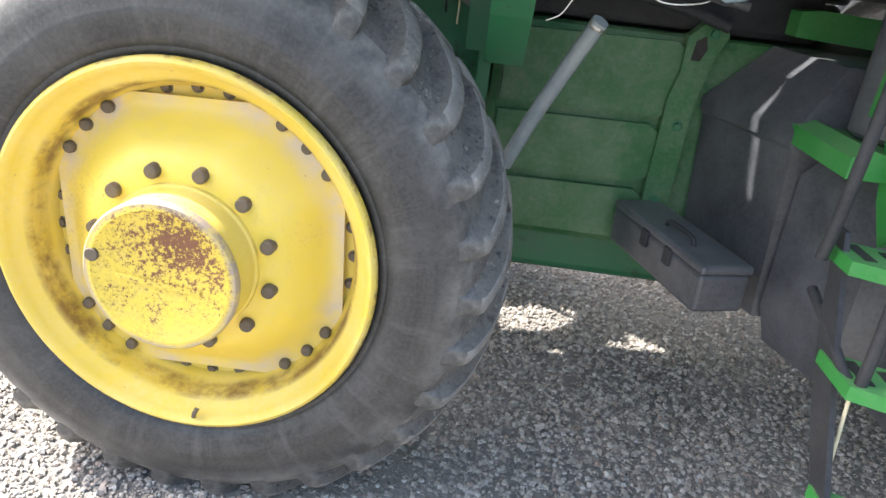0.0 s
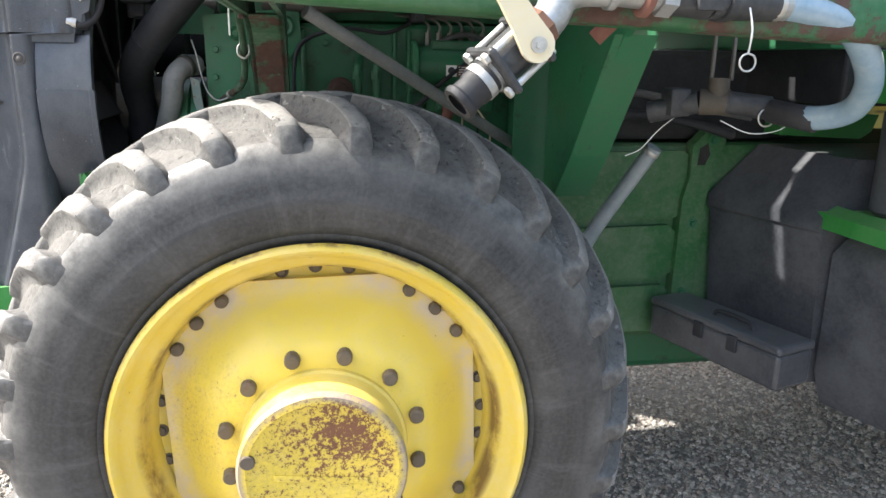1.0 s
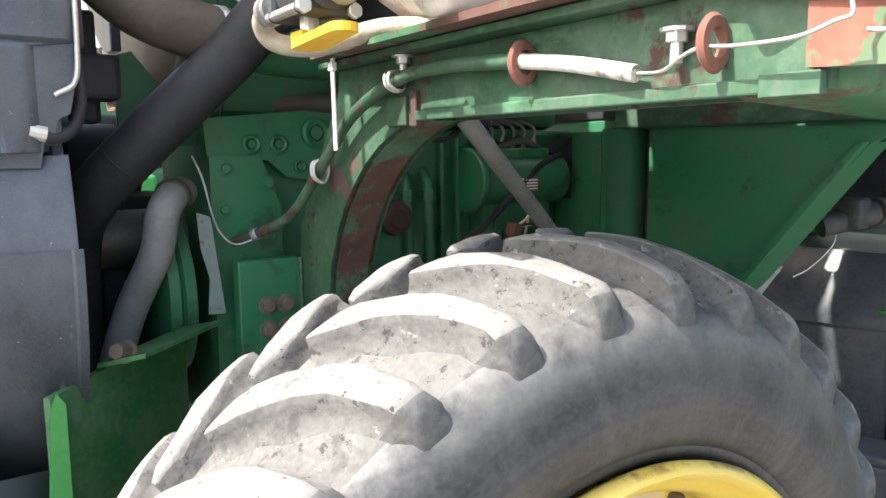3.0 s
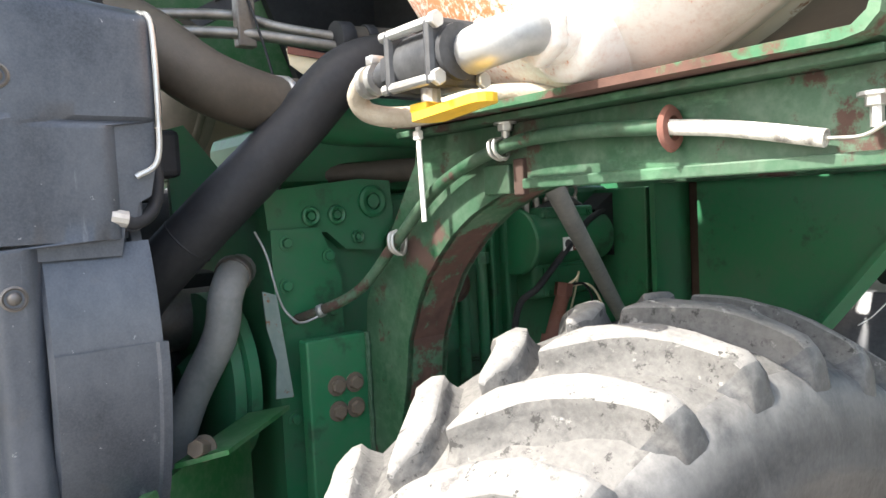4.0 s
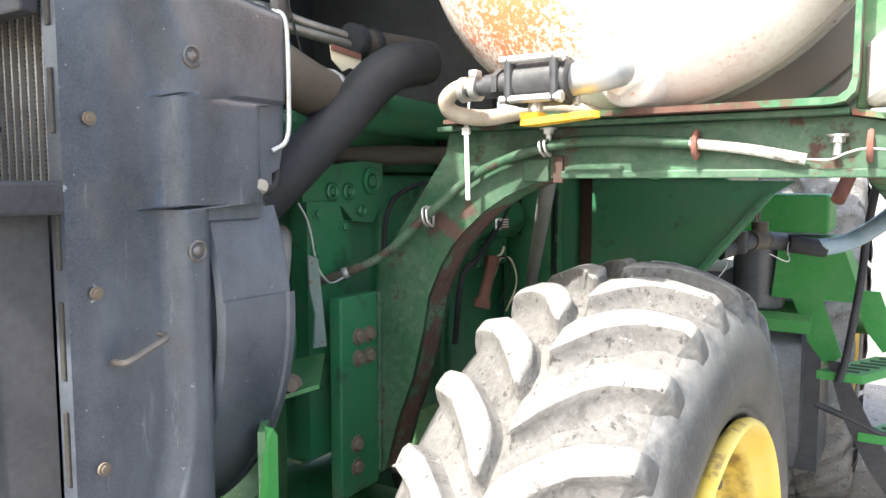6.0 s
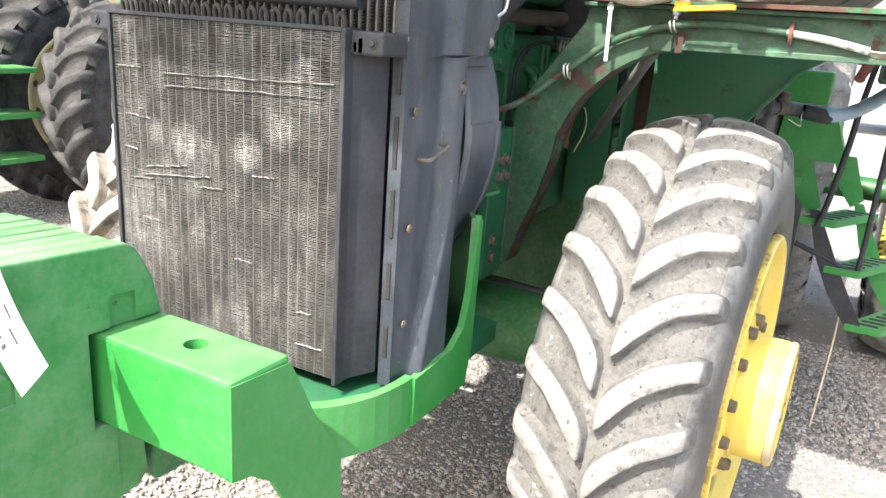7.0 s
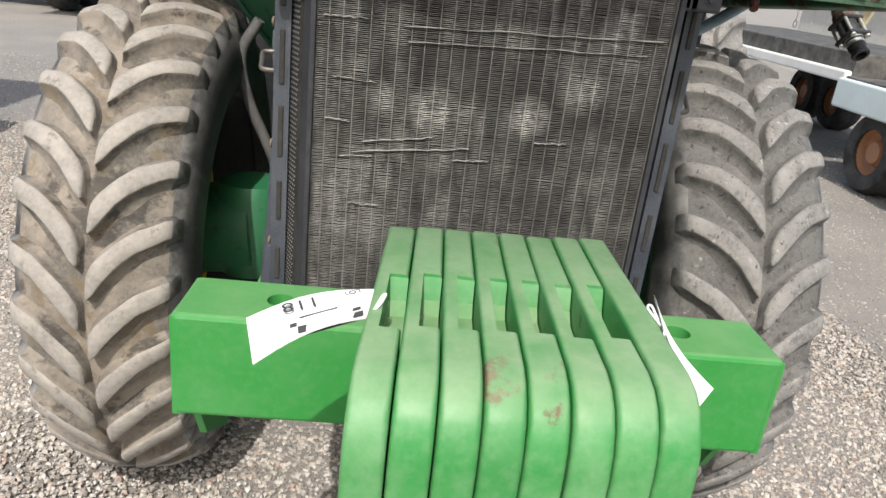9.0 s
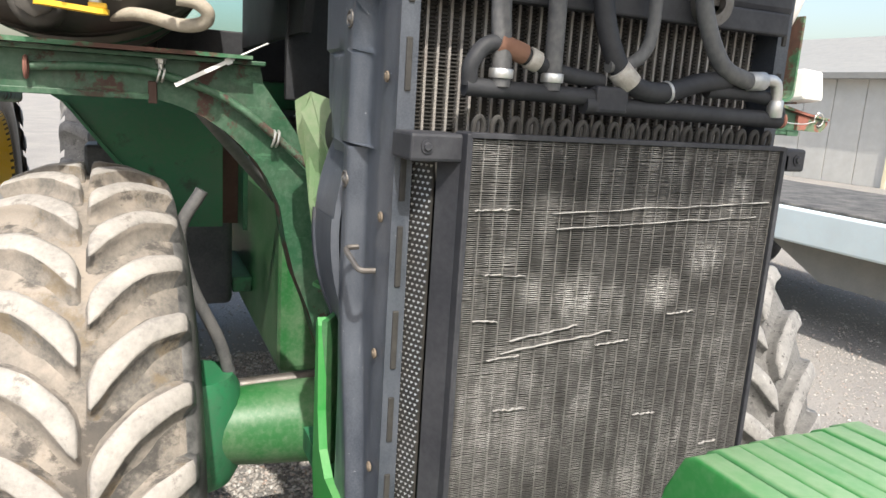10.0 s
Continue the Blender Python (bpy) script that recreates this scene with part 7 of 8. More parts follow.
box(bm, -0.09, 0.09, -0.06, 0.06, -0.05, 0.06, 0.012)
part("body", bm, VALVE, fm_)
for k, x in enumerate((-0.06, 0.0, 0.06)):
    bm = BM()
    rod(bm, (x, 0.0, 0.055), (x, 0.0, 0.11), 0.018, 12)
    rod(bm, (x, 0.0, 0.10), (x, 0.0, 0.125), 0.026, 8)
    part("actuator", bm, HOSE if k != 1 else DUCT, fm_, smooth=True)
    bm = BM()
    pipe(bm, [(x, -0.05, 0.0), (x - 0.02, -0.12, -0.02), (x - 0.05, -0.16, -0.10), (x - 0.03, -0.18, -0.30)], 0.016, 10)
    part("hose", bm, HOSE_GREY if k == 1 else HOSE, fm_, smooth=True)
bm = BM()
rod(bm, (0.0, 0, 0.1), (0.0, 0.0, 0.25), 0.008, 8)
part("hanger", bm, STEEL_DARK, fm_)
tb = thing("toolbox", (1.250, -0.825, 0.668), "black plastic toolbox beside the fuel tank", "toolbox")
tb.rotation_euler = (0, 0, radians(17))
bm = BM()
box(bm, 0, 0.145, 0, 0.50, 0, 0.105, 0.010)
part("body", bm, PLASTIC_TANK, tb)
bm = BM()
box(bm, -0.004, 0.150, -0.004, 0.504, 0.105, 0.132, 0.010)
part("lid", bm, PLASTIC_TANK, tb)
for y in (0.14, 0.27):
    bm = BM()
    box(bm, -0.010, 0.0, y, y + 0.035, 0.065, 0.115, 0.003)
    part("latch", bm, FRAME_BLACK, tb)
bm = BM()
pipe(bm, [(0.05, 0.13, 0.128), (0.05, 0.15, 0.150), (0.05, 0.26, 0.150), (0.05, 0.28, 0.128)], 0.007, 8)
part("handle", bm, FRAME_BLACK, tb, smooth=True)

steps = assembly("cab_steps", (1.6, -1.0, 0.5), "bright green cab steps with black handrails")


def spart(name, bm, mat, label="", smooth=False):
    for v in bm.verts:
        v.co -= Vector((1.6, -1.0, 0.5))
    return part(name, bm, mat, steps, label, smooth)


bm = BM()
prism(bm, [(1.425, 1.105), (1.425, 1.150), (1.465, 1.170), (1.52, 1.155), (1.64, 1.155), (1.70, 1.175), (1.95, 1.175), (1.95, 1.105)], "y", -1.00, -0.645, 0.006)
spart("bracket", bm, GREEN_BRIGHT, "bright green bracket")
bm = BM()
rod(bm, (1.60, -0.80, 1.16), (1.60, -0.80, 1.45), 0.095, 30, bevel=0.012)
spart("canister", bm, PLASTIC_TANK, "black round canister", True)
bm = BM()
box(bm, 1.50, 1.80, -1.04, -0.66, 1.46, 1.60, 0.01)
spart("upper_bracket", bm, GREEN_BRIGHT)
bm = BM()
prism(bm, [(-0.86, 1.22), (-0.88, 1.44), (-1.08, 1.44), (-1.14, 1.27), (-1.14, 1.22)], "x", 1.50, 1.80, 0.008)
spart("step_well", bm, GREEN_BRIGHT, "bright green step well")
for x, y0 in ((1.41, -0.97), (1.75, -1.14)):
    bm = BM()
    dy = y0 + 0.97
    prism(bm, [(-1.06 + dy, 1.02), (-1.10 + dy, 1.02), (-1.22 + dy, 0.78), (-1.37 + dy, 0.52), (-1.33 + dy, 0.48), (-1.20 + dy, 0.66), (-1.12 + dy, 0.82)], "x", x, x + 0.012, 0.002)
    spart("stringer", bm, FRAME_BLACK if x < 1.5 else GREEN_BRIGHT, "side plate")
    bm = BM()
    prism(bm, [(-0.93 + dy, 1.22), (-1.03 + dy, 1.22), (-1.10 + dy, 1.02), (-1.05 + dy, 0.98), (-0.99 + dy, 1.06)], "x", x + 0.10, x + 0.112, 0.002)
    spart("hanger_plate", bm, GREEN_BRIGHT, "green hanger plate")
for yy, z in ((-1.10, 0.955), (-1.235, 0.755), (-1.365, 0.515)):
    bm = BM()
    prism(bm, [(1.405, yy + 0.07), (1.405, yy - 0.07), (1.76, yy - 0.24), (1.76, yy - 0.10)], "z", z, z + 0.030, 0.004)
    spart("tread", bm, GREEN_BRIGHT, "green step tread")
    for k in range(6):
        t = (k + 0.5) / 6
        bm = BM()
        box(bm, 1.42 + 0.32 * t - 0.012, 1.42 + 0.32 * t + 0.012, yy - 0.17 * t - 0.045, yy - 0.17 * t + 0.045, z + 0.029, z + 0.0315, 0)
        spart("grip_slot", bm, FIN_DARK)
bm = BM()
pipe(bm, [(1.38, -1.10, 0.96), (1.378, -1.12, 1.05), (1.375, -1.15, 1.30), (1.37, -1.165, 1.50), (1.40, -1.19, 1.70)], 0.013, 10)
spart("handrail", bm, FRAME_BLACK, "black handrail", True)
bm = BM()
pipe(bm, [(1.42, -1.03, 0.86), (1.42, -1.15, 0.82), (1.42, -1.27, 0.775), (1.43, -1.295, 0.80), (1.43, -1.295, 1.2), (1.43, -1.29, 1.9)], 0.012, 10, 8)
spart("handrail", bm, FRAME_BLACK, "black handrail", True)
hose_run("twig", [(1.44, -1.26, 0.75), (1.45, -1.27, 0.45), (1.44, -1.26, 0.0)], 0.004, LEVER_CREAM, "dry pale straw hanging down", "straw")
cab = assembly("cab", (1.6, 0, 1.5), "green and dark glazed tractor cab")
bm = BM()
box(bm, 1.35, 1.42, -0.72, 0.72, 1.60, 1.72, 0.01)
for v in bm.verts:
    v.co -= Vector((1.6, 0, 1.5))
part("sill", bm, GREEN_DIRTY, cab)
bm = BM()
box(bm, 1.345, 1.380, -0.66, 0.66, 1.72, 1.92, 0.006)
for v in bm.verts:
    v.co -= Vector((1.6, 0, 1.5))
part("bulkhead", bm, HOSE, cab, "dark bulkhead below the windscreen")
for s in (-1, 1):
    bm = BM()
    box(bm, 1.36, 1.42, s * 0.66, s * 0.72, 1.72, 2.9, 0.01)
    for v in bm.verts:
        v.co -= Vector((1.6, 0, 1.5))
    part("post", bm, HOSE, cab)
bm = BM()
box(bm, 1.3, 2.9, -0.78, 0.78, 2.88, 3.05, 0.04)
for v in bm.verts:
    v.co -= Vector((1.6, 0, 1.5))
part("roof", bm, GREEN, cab)
bm = BM()
box(bm, 1.42, 2.9, -0.70, 0.70, 1.45, 1.62, 0.01)
for v in bm.verts:
    v.co -= Vector((1.6, 0, 1.5))
part("floor", bm, HOSE, cab)
GLASS, _gnt, _gb = nodes_of("cab_glass", 0.03)
_gb.inputs["Base Color"].default_value = (0.75, 0.88, 0.88, 1)
_gb.inputs["Transmission Weight"].default_value = 1.0
_gb.inputs["IOR"].default_value = 1.45
for x0, x1, y0, y1 in ((1.385, 1.391, -0.66, 0.66), (2.60, 2.606, -0.66, 0.66)):
    bm = BM()
    box(bm, x0, x1, y0, y1, 1.72, 2.88, 0)
    for v in bm.verts:
        v.co -= Vector((1.6, 0, 1.5))
    part("glass", bm, GLASS, cab).visible_shadow = False


def big_wheel(w, s, r=0.95, half=0.22, rim=0.54, paint=YELLOW, tread=TREAD, lugs=25, start=0.0, bolts=10):
    """The parts of a rear wheel on its holder w."""
    part("tyre", tyre_mesh(half, r - 0.05, rim, r - 0.03, 75), [TYRE if paint is YELLOW else tread, tread], w, smooth=True, angle=38)
    add_lugs(w, [tread, tread, tread], lugs, half, r, r - 0.05, 13.0, 0.050, 0.085, start)
    bm = BM()
    prof = [(rim, 0.80), (rim + 0.018, 0.88), (rim + 0.012, 0.93), (rim - 0.008, 0.92), (rim - 0.03, 0.75), (rim - 0.05, 0.55), (rim - 0.055, 0.05), (rim - 0.02, -0.6), (rim + 0.015, -0.88), (rim, -0.80)]
    lathe(bm, [(q, s * half * h) for q, h in prof], 'y', 64)
    part("rim", bm, paint, w, smooth=True)
    bm = BM()
    lathe(bm, [(rim - 0.054, s * half * 0.30), (rim - 0.075, s * half * 0.36), (rim - 0.14, s * half * 0.20), (0.22, s * half * 0.16), (0.20, s * half * 0.22), (0.0, s * half * 0.22)], 'y', 64)
    part("disc", bm, paint, w, smooth=True)
    for k in range(bolts):
        a = 2 * math.pi * k / bolts
        bm = BM()
        hexbolt(bm, (0.15 * math.cos(a), s * half * 0.22, 0.15 * math.sin(a)), (0, s, 0), 0.024, 0.03)
        part("wheel_bolt", bm, BOLT, w)
    for k in range(12):
        a = radians(30 * k + 15)
        bm = BM()
        hexbolt(bm, ((rim - 0.12) * math.cos(a), s * half * 0.24, (rim - 0.12) * math.sin(a)), (0, s, 0), 0.022, 0.02)
        part("rim_bolt", bm, BOLT, w)
    bm = BM()
    lathe(bm, [(0, s * half * 0.22), (0.085, s * half * 0.22), (0.085, s * half * 0.40), (0.06, s * half * 0.46), (0, s * half * 0.46)], 'y', 24)
    part("hub", bm, RUST, w, smooth=True)


for s in (-1, 1):
    for y in (0.87, 1.67):
        w = assembly("rear_wheel", (2.95, s * y, 0.92), "tall rear wheel with yellow rim and deep lugs")
        big_wheel(w, s)
bm = BM()
rod(bm, (2.95, -1.7, 0.92), (2.95, 1.7, 0.92), 0.07, 20)
for v in bm.verts:
    v.co -= Vector((1.0, 0, 0.6))
part("rear_axle", bm, GREEN, gear, smooth=True)

# ---- tags on the weights ----
def tag_sheet(name, corners, label, marks):
    """A paper tag between four corners (two at the top, two at the bottom), softly bent, with printed marks at (u, v)."""
    tl, tr, br, bl = [Vector(c) for c in corners]
    o = (tl + tr) / 2
    n = (tr - tl).cross(bl - tl).normalized()
    t_ = thing(name, o, label, "tag", "lot tags")

    def at(u, v, d=0.0):
        p = tl.lerp(tr, u).lerp(bl.lerp(br, u), v)
        return p + n * (0.010 * math.sin(v * math.pi) + d) - o
    bm = BM()
    N = 10
    for d in (0, -0.0012):
        g = [[bm.verts.new(at(i / 4, j / N, d)) for i in range(5)] for j in range(N + 1)]
        for j in range(N):
            for i in range(4):
                bm.faces.new((g[j][i], g[j][i + 1], g[j + 1][i + 1], g[j + 1][i]))
    part("sheet", bm, PAPER, t_, smooth=True)
    for u0, v0, u1, v1 in marks:
        for d in (0.0012, -0.0024):
            bm = BM()
            bm.faces.new([bm.verts.new(at(u, v, d)) for u, v in ((u0, v0), (u1, v0), (u1, v1), (u0, v1))])
            part("print_bar", bm, INK, t_)
    bm = BM()
    pipe(bm, [at(0.2, 0.03), at(0.2, -0.04, 0.006), at(0.35, -0.10, 0.012), at(0.5, -0.06, 0.006), at(0.25, 0.0, 0.002)], 0.0015, 6, 5)
    part("tie", bm, WHITE, t_)
    return t_, at, n


tag_sheet("lot_tag", [(-1.592, -0.162, 1.282), (-1.548, -0.160, 1.304), (-1.552, -0.258, 1.188), (-1.570, -0.222, 1.138)], "white paper lot tag hanging from the weights, faint print", [(0.16, 0.20 + 0.09 * i, 0.30, 0.24 + 0.09 * i) for i in range(5)] + [(0.55, 0.50, 0.62, 0.66), (0.7, 0.30, 0.76, 0.44)])
tag2, at2, n2 = tag_sheet("lot_tag", [(-1.650, 0.152, 1.300), (-1.580, 0.156, 1.297), (-1.632, 0.283, 1.277), (-1.700, 0.262, 1.266)], "white paper lot tag with a big number, beside the weights", [(0.04, 0.10, 0.22, 0.62), (0.26, 0.12, 0.36, 0.68), (0.40, 0.30, 0.44, 0.60)])


def lettering(text, at_, right, down, size, parent, name="number"):
    """A line of print in the built-in font, as a mesh lying on its sheet."""
    cu = bpy.data.curves.new(name, 'FONT')
    cu.body, cu.size, cu.extrude = text, size, 0.0002
    tmp = bpy.data.objects.new(name, cu)
    scene.collection.objects.link(tmp)
    bpy.context.view_layer.update()
    me = bpy.data.meshes.new_from_object(tmp.evaluated_get(bpy.context.evaluated_depsgraph_get()))
    bpy.data.objects.remove(tmp)
    me.materials.clear()
    me.materials.append(INK)
    ob = new(name, me)
    r_, d_ = Vector(right).normalized(), Vector(down).normalized()
    nn = r_.cross(-d_).normalized()
    m = Matrix((( *r_,), (*(-d_),), (*nn,))).transposed().to_4x4()
    m.translation = at_
    ob.parent = parent
    ob.matrix_local = m
    return ob


# the print reads from the cab side
_r = at2(0.5, 0.9) - at2(0.5, 0.1)
_d = at2(0.9, 0.5) - at2(0.1, 0.5)
_nn = _r.normalized().cross(-_d.normalized())
lettering("118", at2(0.80, 0.44) + _nn * 0.0040, _r, _d, 0.026, tag2)
lettering("LOT #", at2(0.90, 0.12) + _nn * 0.0040, _r, _d, 0.010, tag2, "caption")

# ---- yard behind ----
WHITE_PAINT = painted("white_machine_paint", (0.78, 0.78, 0.76), rust=0.3, dust=0.4, rough=0.5, dustcol=(0.55, 0.52, 0.47))
CYAN_PAINT = painted("pale_trailer_paint", (0.62, 0.72, 0.74), rust=0.4, dust=0.3, rough=0.5, dustcol=(0.6, 0.6, 0.58))
WALL_PAINT = painted("pale_metal_cladding", (0.50, 0.49, 0.46), rust=0.15, dust=0.4, rough=0.6)
GREY_ROOF = painted("grey_roof_sheet", (0.22, 0.22, 0.21), rust=0.2, dust=0.3, rough=0.6)
ORANGE = painted("orange_rim_paint", (0.42, 0.17, 0.06), rust=0.5, dust=0.4)
DARK = rubbery("dark_machine_steel", (0.03, 0.03, 0.03), dust=0.4)

# neighbouring tractor with cream dual wheels
nb = thing("neighbour_tractor", (1.96, 5.02, 0), "parked green tractor with tall cream dual wheels", "tractor")
for k, (x, y, st) in enumerate(((2.30, 4.45, 0.03), (2.10, 5.15, 0.1), (2.30, 6.9, 0.0))):
    h_ = new("wheel")
    h_.parent = nb
    h_.location = (x - 2.2, y - 5.6, 0.91)
    big_wheel(h_, -1, r=0.92, half=0.22, rim=0.54, paint=CREAM, tread=TREAD_DARK, lugs=24, start=st)
    ASSEMBLIES.append(h_)
bm = BM()
box(bm, -2.6, 1.2, -0.35, 0.35, 0.75, 1.5, 0.05)
part("chassis", bm, GREEN, nb)
bm = BM()
box(bm, -2.7, -0.4, -0.38, 0.38, 1.5, 2.2, 0.10, seg=3)
part("hood", bm, GREEN, nb, smooth=True)
bm = BM()
box(bm, -0.3, 1.3, -0.75, 0.75, 1.5, 3.1, 0.10, seg=3)
part("cab", bm, DARK, nb, smooth=True)
bm = BM()
box(bm, -1.95, -1.30, -0.80, -0.45, 0.62, 1.45, 0.03)
part("fuel_tank", bm, GREEN_BRIGHT, nb)
for k in range(3):
    bm = BM()
    box(bm, -1.2, -0.75, -0.95, -0.62, 0.5 + 0.32 * k, 0.54 + 0.32 * k, 0.006)
    part("step", bm, GREEN_BRIGHT, nb)
bm = BM()
pipe(bm, [(-1.2, -0.95, 0.45), (-1.2, -0.92, 1.0), (-1.15, -0.85, 1.6), (-1.1, -0.8, 2.4)], 0.02, 8)
part("rail", bm, GREEN_BRIGHT, nb, smooth=True)

# green implement further along that row
imp = thing("green_implement", (2.6, 8.6, 0), "green farm implement parked in the row", "implement")
bm = BM()
box(bm, -2.4, 1.6, -0.5, 0.8, 0.85, 2.3, 0.05)
part("body", bm, GREEN_BRIGHT, imp)
for x in (-2.3, -1.9, -1.5):
    bm = BM()
    prism(bm, [(x, 0.9), (x + 0.08, 0.9), (x + 0.38, 2.2), (x + 0.30, 2.2)], "y", -0.56, -0.52, 0.004)
    part("brace", bm, GREEN, imp)
bm = BM()
lathe(bm, [(0, -0.3), (0.5, -0.3), (0.56, -0.2), (0.56, 0.2), (0.5, 0.3), (0, 0.3)], 'y', 32, at=(-0.6, -0.3, 0.56))
part("tyre", bm, TREAD_DARK, imp, smooth=True)
bm = BM()
lathe(bm, [(0, -0.31), (0.3, -0.31), (0.3, -0.25), (0, -0.25)], 'y', 32, at=(-0.6, -0.3, 0.56))
part("rim", bm, LEVER_YELLOW, imp, smooth=True)


def trailer(at, yaw, length, label, paint, z0=0.75, z1=1.25, wheels=(), wheel_r=0.48, rim=None, hopper=False):
    tr = thing("trailer", at, label, "trailer")
    tr.rotation_euler = (0, 0, radians(yaw))
    bm = BM()
    box(bm, 0, length, -0.04, 0.04, z0, z1, 0.02)
    part("near_rail", bm, paint, tr)
    bm = BM()
    box(bm, 0, length, 2.0, 2.08, z0, z1, 0.02)
    part("far_rail", bm, paint, tr)
    bm = BM()
    box(bm, 0, length, 0.04, 2.0, z0 + 0.3, z1 - 0.05, 0.01)
    part("deck", bm, DARK, tr)
    for k in range(int(length / 1.2)):
        bm = BM()
        box(bm, 0.3 + 1.2 * k, 0.36 + 1.2 * k, -0.055, -0.04, z0 + 0.02, z1 - 0.02, 0.004)
        part("stake", bm, paint, tr)
    for x in wheels:
        for y in (0.22, 1.75):
            bm = BM()
            lathe(bm, [(wheel_r * 0.55, -0.15), (wheel_r * 0.9, -0.16), (wheel_r, -0.10), (wheel_r, 0.10), (wheel_r * 0.9, 0.16), (wheel_r * 0.55, 0.15)], 'y', 36, at=(x, y, wheel_r), closed=True)
            part("tyre", bm, TREAD_DARK, tr, smooth=True)
            bm = BM()
            lathe(bm, [(0, -0.10), (wheel_r * 0.25, -0.10), (wheel_r * 0.35, -0.02), (wheel_r * 0.5, -0.05), (wheel_r * 0.57, -0.14), (wheel_r * 0.57, 0.14), (wheel_r * 0.5, 0.05), (wheel_r * 0.35, 0.02), (wheel_r * 0.25, 0.10), (0, 0.10)], 'y', 28, at=(x, y, wheel_r))
            part("rim", bm, rim or DARK, tr, smooth=True)
    if hopper:
        bm = BM()
        prism(bm, [(0.4, z0 + 0.02), (2.6, z0 + 0.02), (1.9, 0.42), (1.2, 0.42)], "y", 0.25, 1.8, 0.02)
        part("hopper", bm, GREY_ROOF, tr)
    return tr


# trailer on the left side of the tractor, beyond the tank
trailer((0.2, -6.2, 0), 0, 4.7, "pale blue flat trailer with a rusty orange wheel rim", CYAN_PAINT, 0.74, 1.02, (4.15,), 0.40, ORANGE, hopper=True)
trailer((5.1, -6.38, 0), 0, 5.6, "white flat trailer with an orange wheel rim", WHITE_PAINT, 0.95, 1.07, (3.0, 3.9), 0.40, ORANGE)
trailer((11.5, 5.2, 0), 4, 9.0, "white flat trailer far behind on the gravel", WHITE_PAINT, 0.95, 1.2, (1.8, 3.0), 0.45)
for x, y, h, c, n in ((14.5, 8.0, 3.0, WHITE_PAINT, "white farm machine parked far off"), (12.0, 9.8, 2.3, WHITE_PAINT, "white farm machine parked far off"), (19.0, -2.0, 1.8, WHITE_PAINT, "pale machine in the far row"), (17.5, -3.6, 1.3, ORANGE, "red machine in the far row"), (18.0, -6.0, 2.2, DARK, "dark machine in the far row")):
    fm = thing("farm_machine", (x, y, 0), n, "machine", "far machines")
    bm = BM()
    prism(bm, [(-1.5, 0.7), (-1.5, h * 0.7), (-0.6, h), (1.2, h), (1.6, h * 0.6), (1.6, 0.7)], "y", -0.8, 0.8, 0.08)
    part("body", bm, c, fm)
    for q in (-1.0, 1.0):
        bm = BM()
        lathe(bm, [(0, -0.2), (0.45, -0.2), (0.5, -0.1), (0.5, 0.1), (0.45, 0.2), (0, 0.2)], 'y', 28, at=(q, -0.7, 0.5))
        part("wheel", bm, TREAD_DARK, fm, smooth=True)
    bm = BM()
    pipe(bm, [(-1.4, -0.85, 0.6), (-1.2, -0.85, h * 0.8), (-0.6, -0.85, h), (1.0, -0.85, h)], 0.05, 8)
    part("rail", bm, c, fm, smooth=True)

# long pale metal building
shed = thing("farm_building", (12.0, -19.0, 0), "long pale metal-clad farm building with a grey roof", "building", kind="structure")
shed.rotation_euler = (0, 0, radians(4))
for k in range(40):
    bm = BM()
    box(bm, -20 + k, -19.02 + k, -0.06, 0.06, 0, 3.1, 0.01)
    part("wall_panel", bm, WALL_PAINT, shed)
for k in range(10):
    bm = BM()
    box(bm, -20 + 4 * k - 0.06, -20 + 4 * k + 0.06, 0.085, 0.13, 0, 3.1, 0)
    part("gutter_pipe", bm, LEVER_CREAM, shed)
bm = BM()
prism(bm, [(0.5, 3.05), (0.5, 3.22), (-6, 5.0), (-12.5, 3.22), (-12.5, 3.05)], "x", -20.3, 20.3, 0.02)
part("roof", bm, GREY_ROOF, shed)
bm = BM()
box(bm, -20, 20, -12, -0.06, 0.0, 3.05, 0.02)
part("inner_block", bm, DARK, shed)

# mirror-like white work lamp on the end of the tank arm
lamp = thing("work_lamp", (-0.14, -1.285, 1.755), "square white work lamp on the arm's end", "lamp")
bm = BM()
box(bm, -0.07, 0.03, -0.075, 0.075, -0.0, 0.10, 0.012, m=pose(0, 0, 0, 0, 8, 20))
part("housing", bm, WHITE, lamp)
bm = BM()
rod(bm, (0, 0, -0.004), (0, 0, 0.01), 0.012, 10)
part("foot", bm, RUST, lamp)

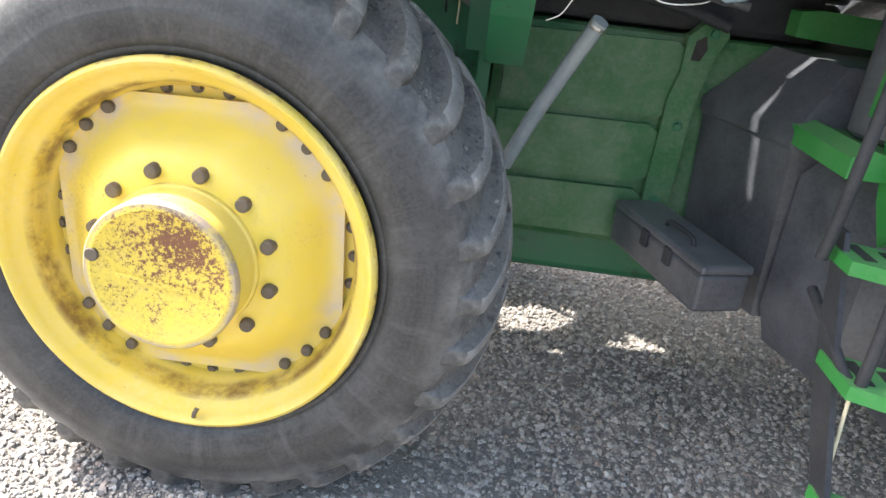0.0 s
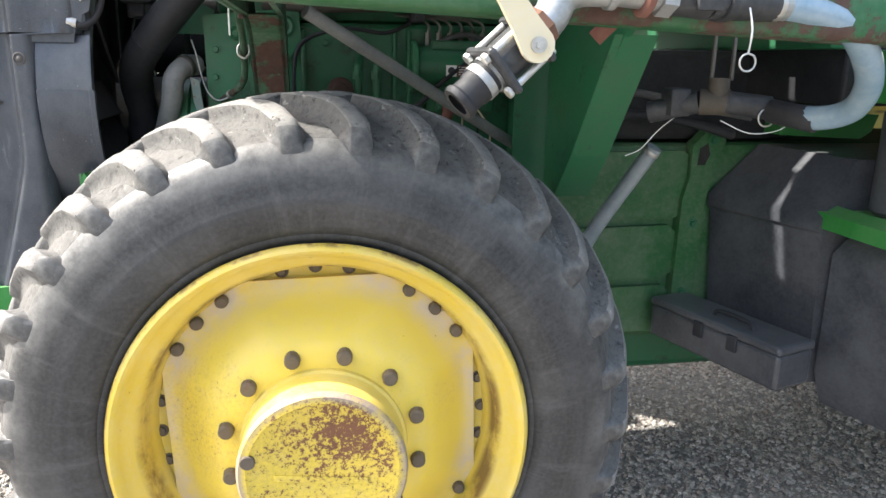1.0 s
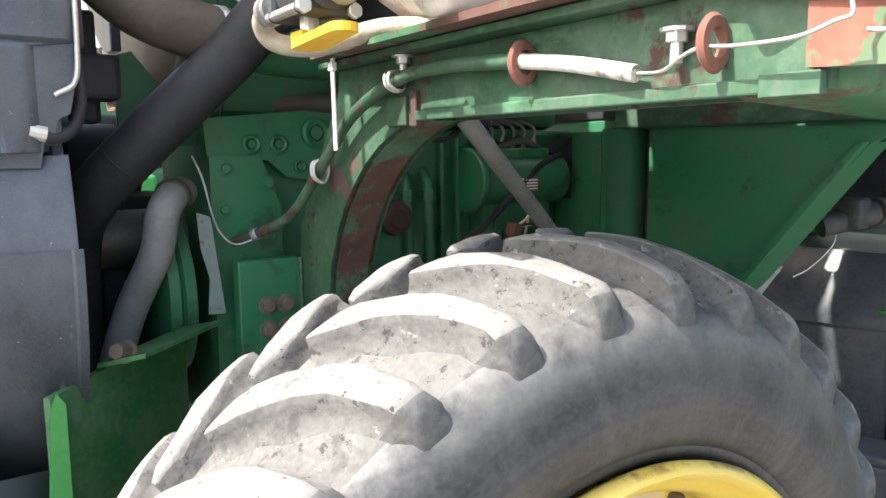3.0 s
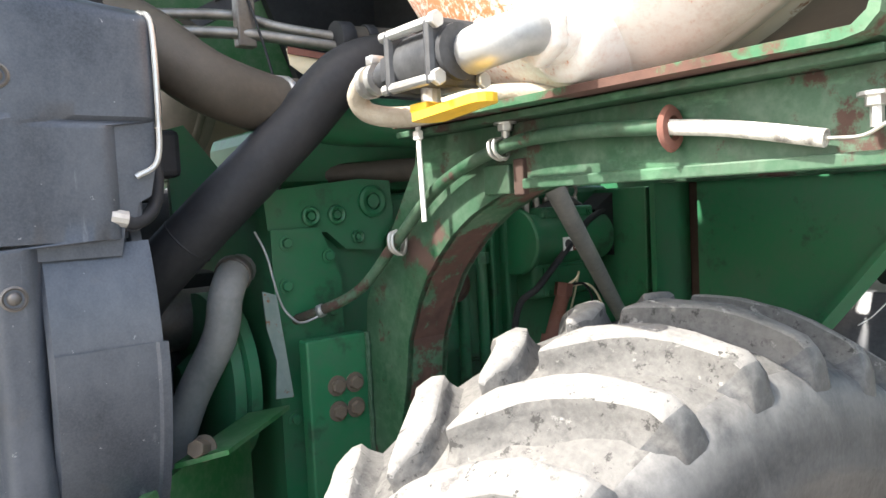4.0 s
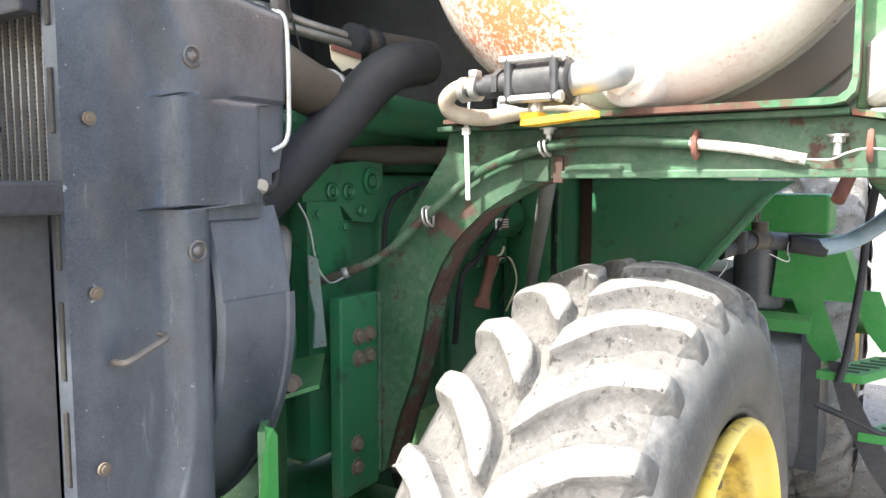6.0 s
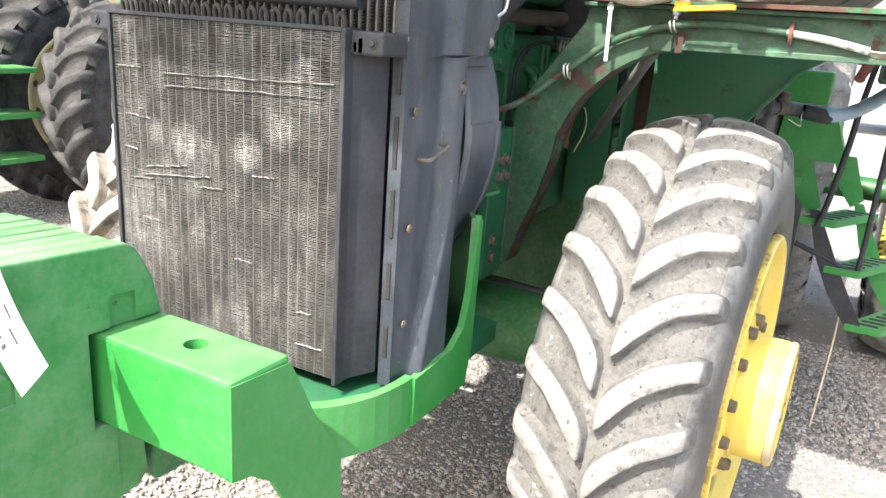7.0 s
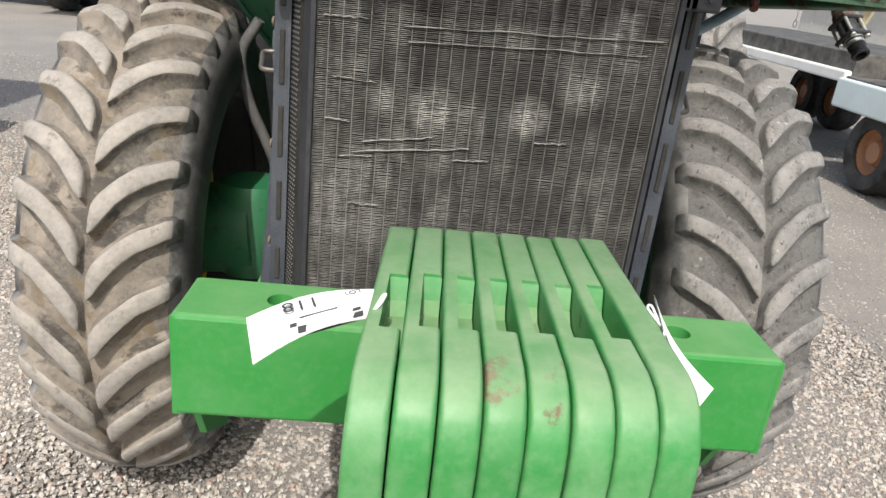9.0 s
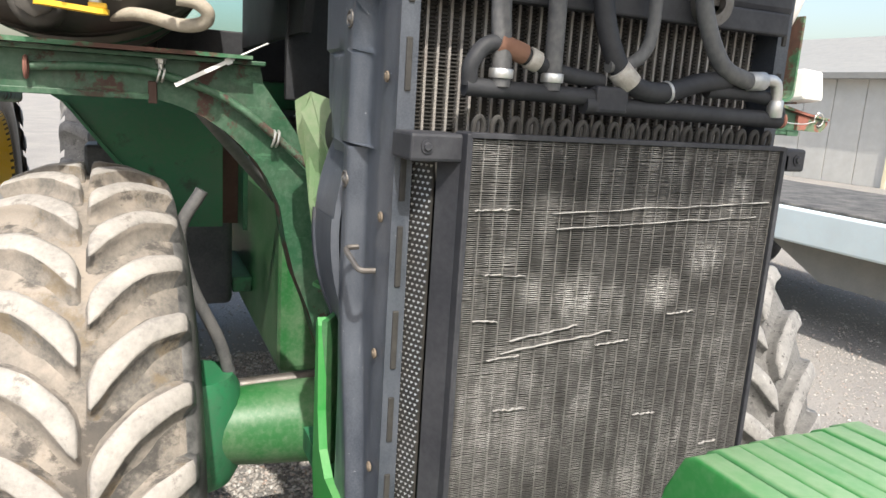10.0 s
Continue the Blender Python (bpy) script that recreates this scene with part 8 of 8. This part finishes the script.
# ---- loose stones ----
def stones(count, area, smin, smax, seed, name, label):
    """Loose stones: small crushed lumps in one mesh, thicker near the tractor."""
    rg = np.random.default_rng(seed)
    base = np.array([(1, 0, -0.3), (-0.5, 0.87, -0.3), (-0.5, -0.87, -0.3), (0.35, 0.5, 0.55), (-0.6, 0.1, 0.6), (0.3, -0.55, 0.5)])
    tri = np.array([(0, 1, 3), (1, 4, 3), (1, 2, 4), (2, 5, 4), (2, 0, 5), (0, 3, 5), (3, 4, 5)])
    nb_ = len(base)
    x0, x1, y0, y1 = area
    px = rg.uniform(x0, x1, count)
    py = rg.uniform(y0, y1, count)
    size = smin + (smax - smin) * rg.random(count) ** 2.2
    ang = rg.uniform(0, 2 * np.pi, count)
    V = base[None] * (size[:, None, None]) * rg.uniform(0.7, 1.3, (count, nb_, 3))
    V[:, :, 2] *= rg.uniform(0.6, 1.0, count)[:, None]
    c, s_ = np.cos(ang)[:, None], np.sin(ang)[:, None]
    X = V[:, :, 0] * c - V[:, :, 1] * s_ + px[:, None]
    Y = V[:, :, 0] * s_ + V[:, :, 1] * c + py[:, None]
    Z = V[:, :, 2] + size[:, None] * 0.15 + 0.002
    co = np.stack([X, Y, Z], -1).reshape(-1, 3)
    faces = (tri[None] + (np.arange(count) * nb_)[:, None, None]).reshape(-1, 3)
    me = bpy.data.meshes.new(name)
    me.from_pydata(co.tolist(), [], faces.tolist())
    m, nt, b = nodes_of("loose_stone", 0.85, 0.0, 0.3)
    g = nt.nodes.new("ShaderNodeNewGeometry")
    col = ramp(nt, g.outputs["Random Per Island"], [(0.0, (0.15, 0.132, 0.118)), (0.25, (0.285, 0.256, 0.230)), (0.6, (0.395, 0.362, 0.325)), (0.85, (0.52, 0.50, 0.47)), (1.0, (0.34, 0.24, 0.19))])
    f = noise_node(nt, 180, 3)
    nt.links.new(mix(nt, ramp(nt, f.outputs[0], [(0.35, BW(0)), (0.7, BW(0.4))]), col, (0.46, 0.425, 0.375)), b.inputs["Base Color"])
    me.materials.append(m)
    return tagged(new(name, me), label, "gravel", kind="stuff")


stones(150000, (-2.6, 2.6, -2.4, 2.6), 0.004, 0.0155, 11, "gravel", "loose grey crushed stones over the yard")
stones(60000, (-2.0, 4.0, 2.6, 5.8), 0.005, 0.0155, 13, "gravel", "loose grey crushed stones over the yard")
stones(70000, (-3.5, 7.5, -6.5, 7.0), 0.005, 0.012, 12, "gravel", "loose grey crushed stones over the yard")

# every main part of the tractor becomes its first piece, with the rest below it
for hold in ASSEMBLIES:
    main = FIRST[hold]
    kids = [k for k in hold.children if k != main]
    up = hold.parent or tractor
    main.parent = up
    main.location = hold.location
    main.rotation_euler = hold.rotation_euler
    for kid in kids:
        kid.parent = main
    nm, lb = hold.name.split(".")[0], hold.get("label", "")
    bpy.data.objects.remove(hold)
    main.name = nm
    if lb:
        main["label"] = lb
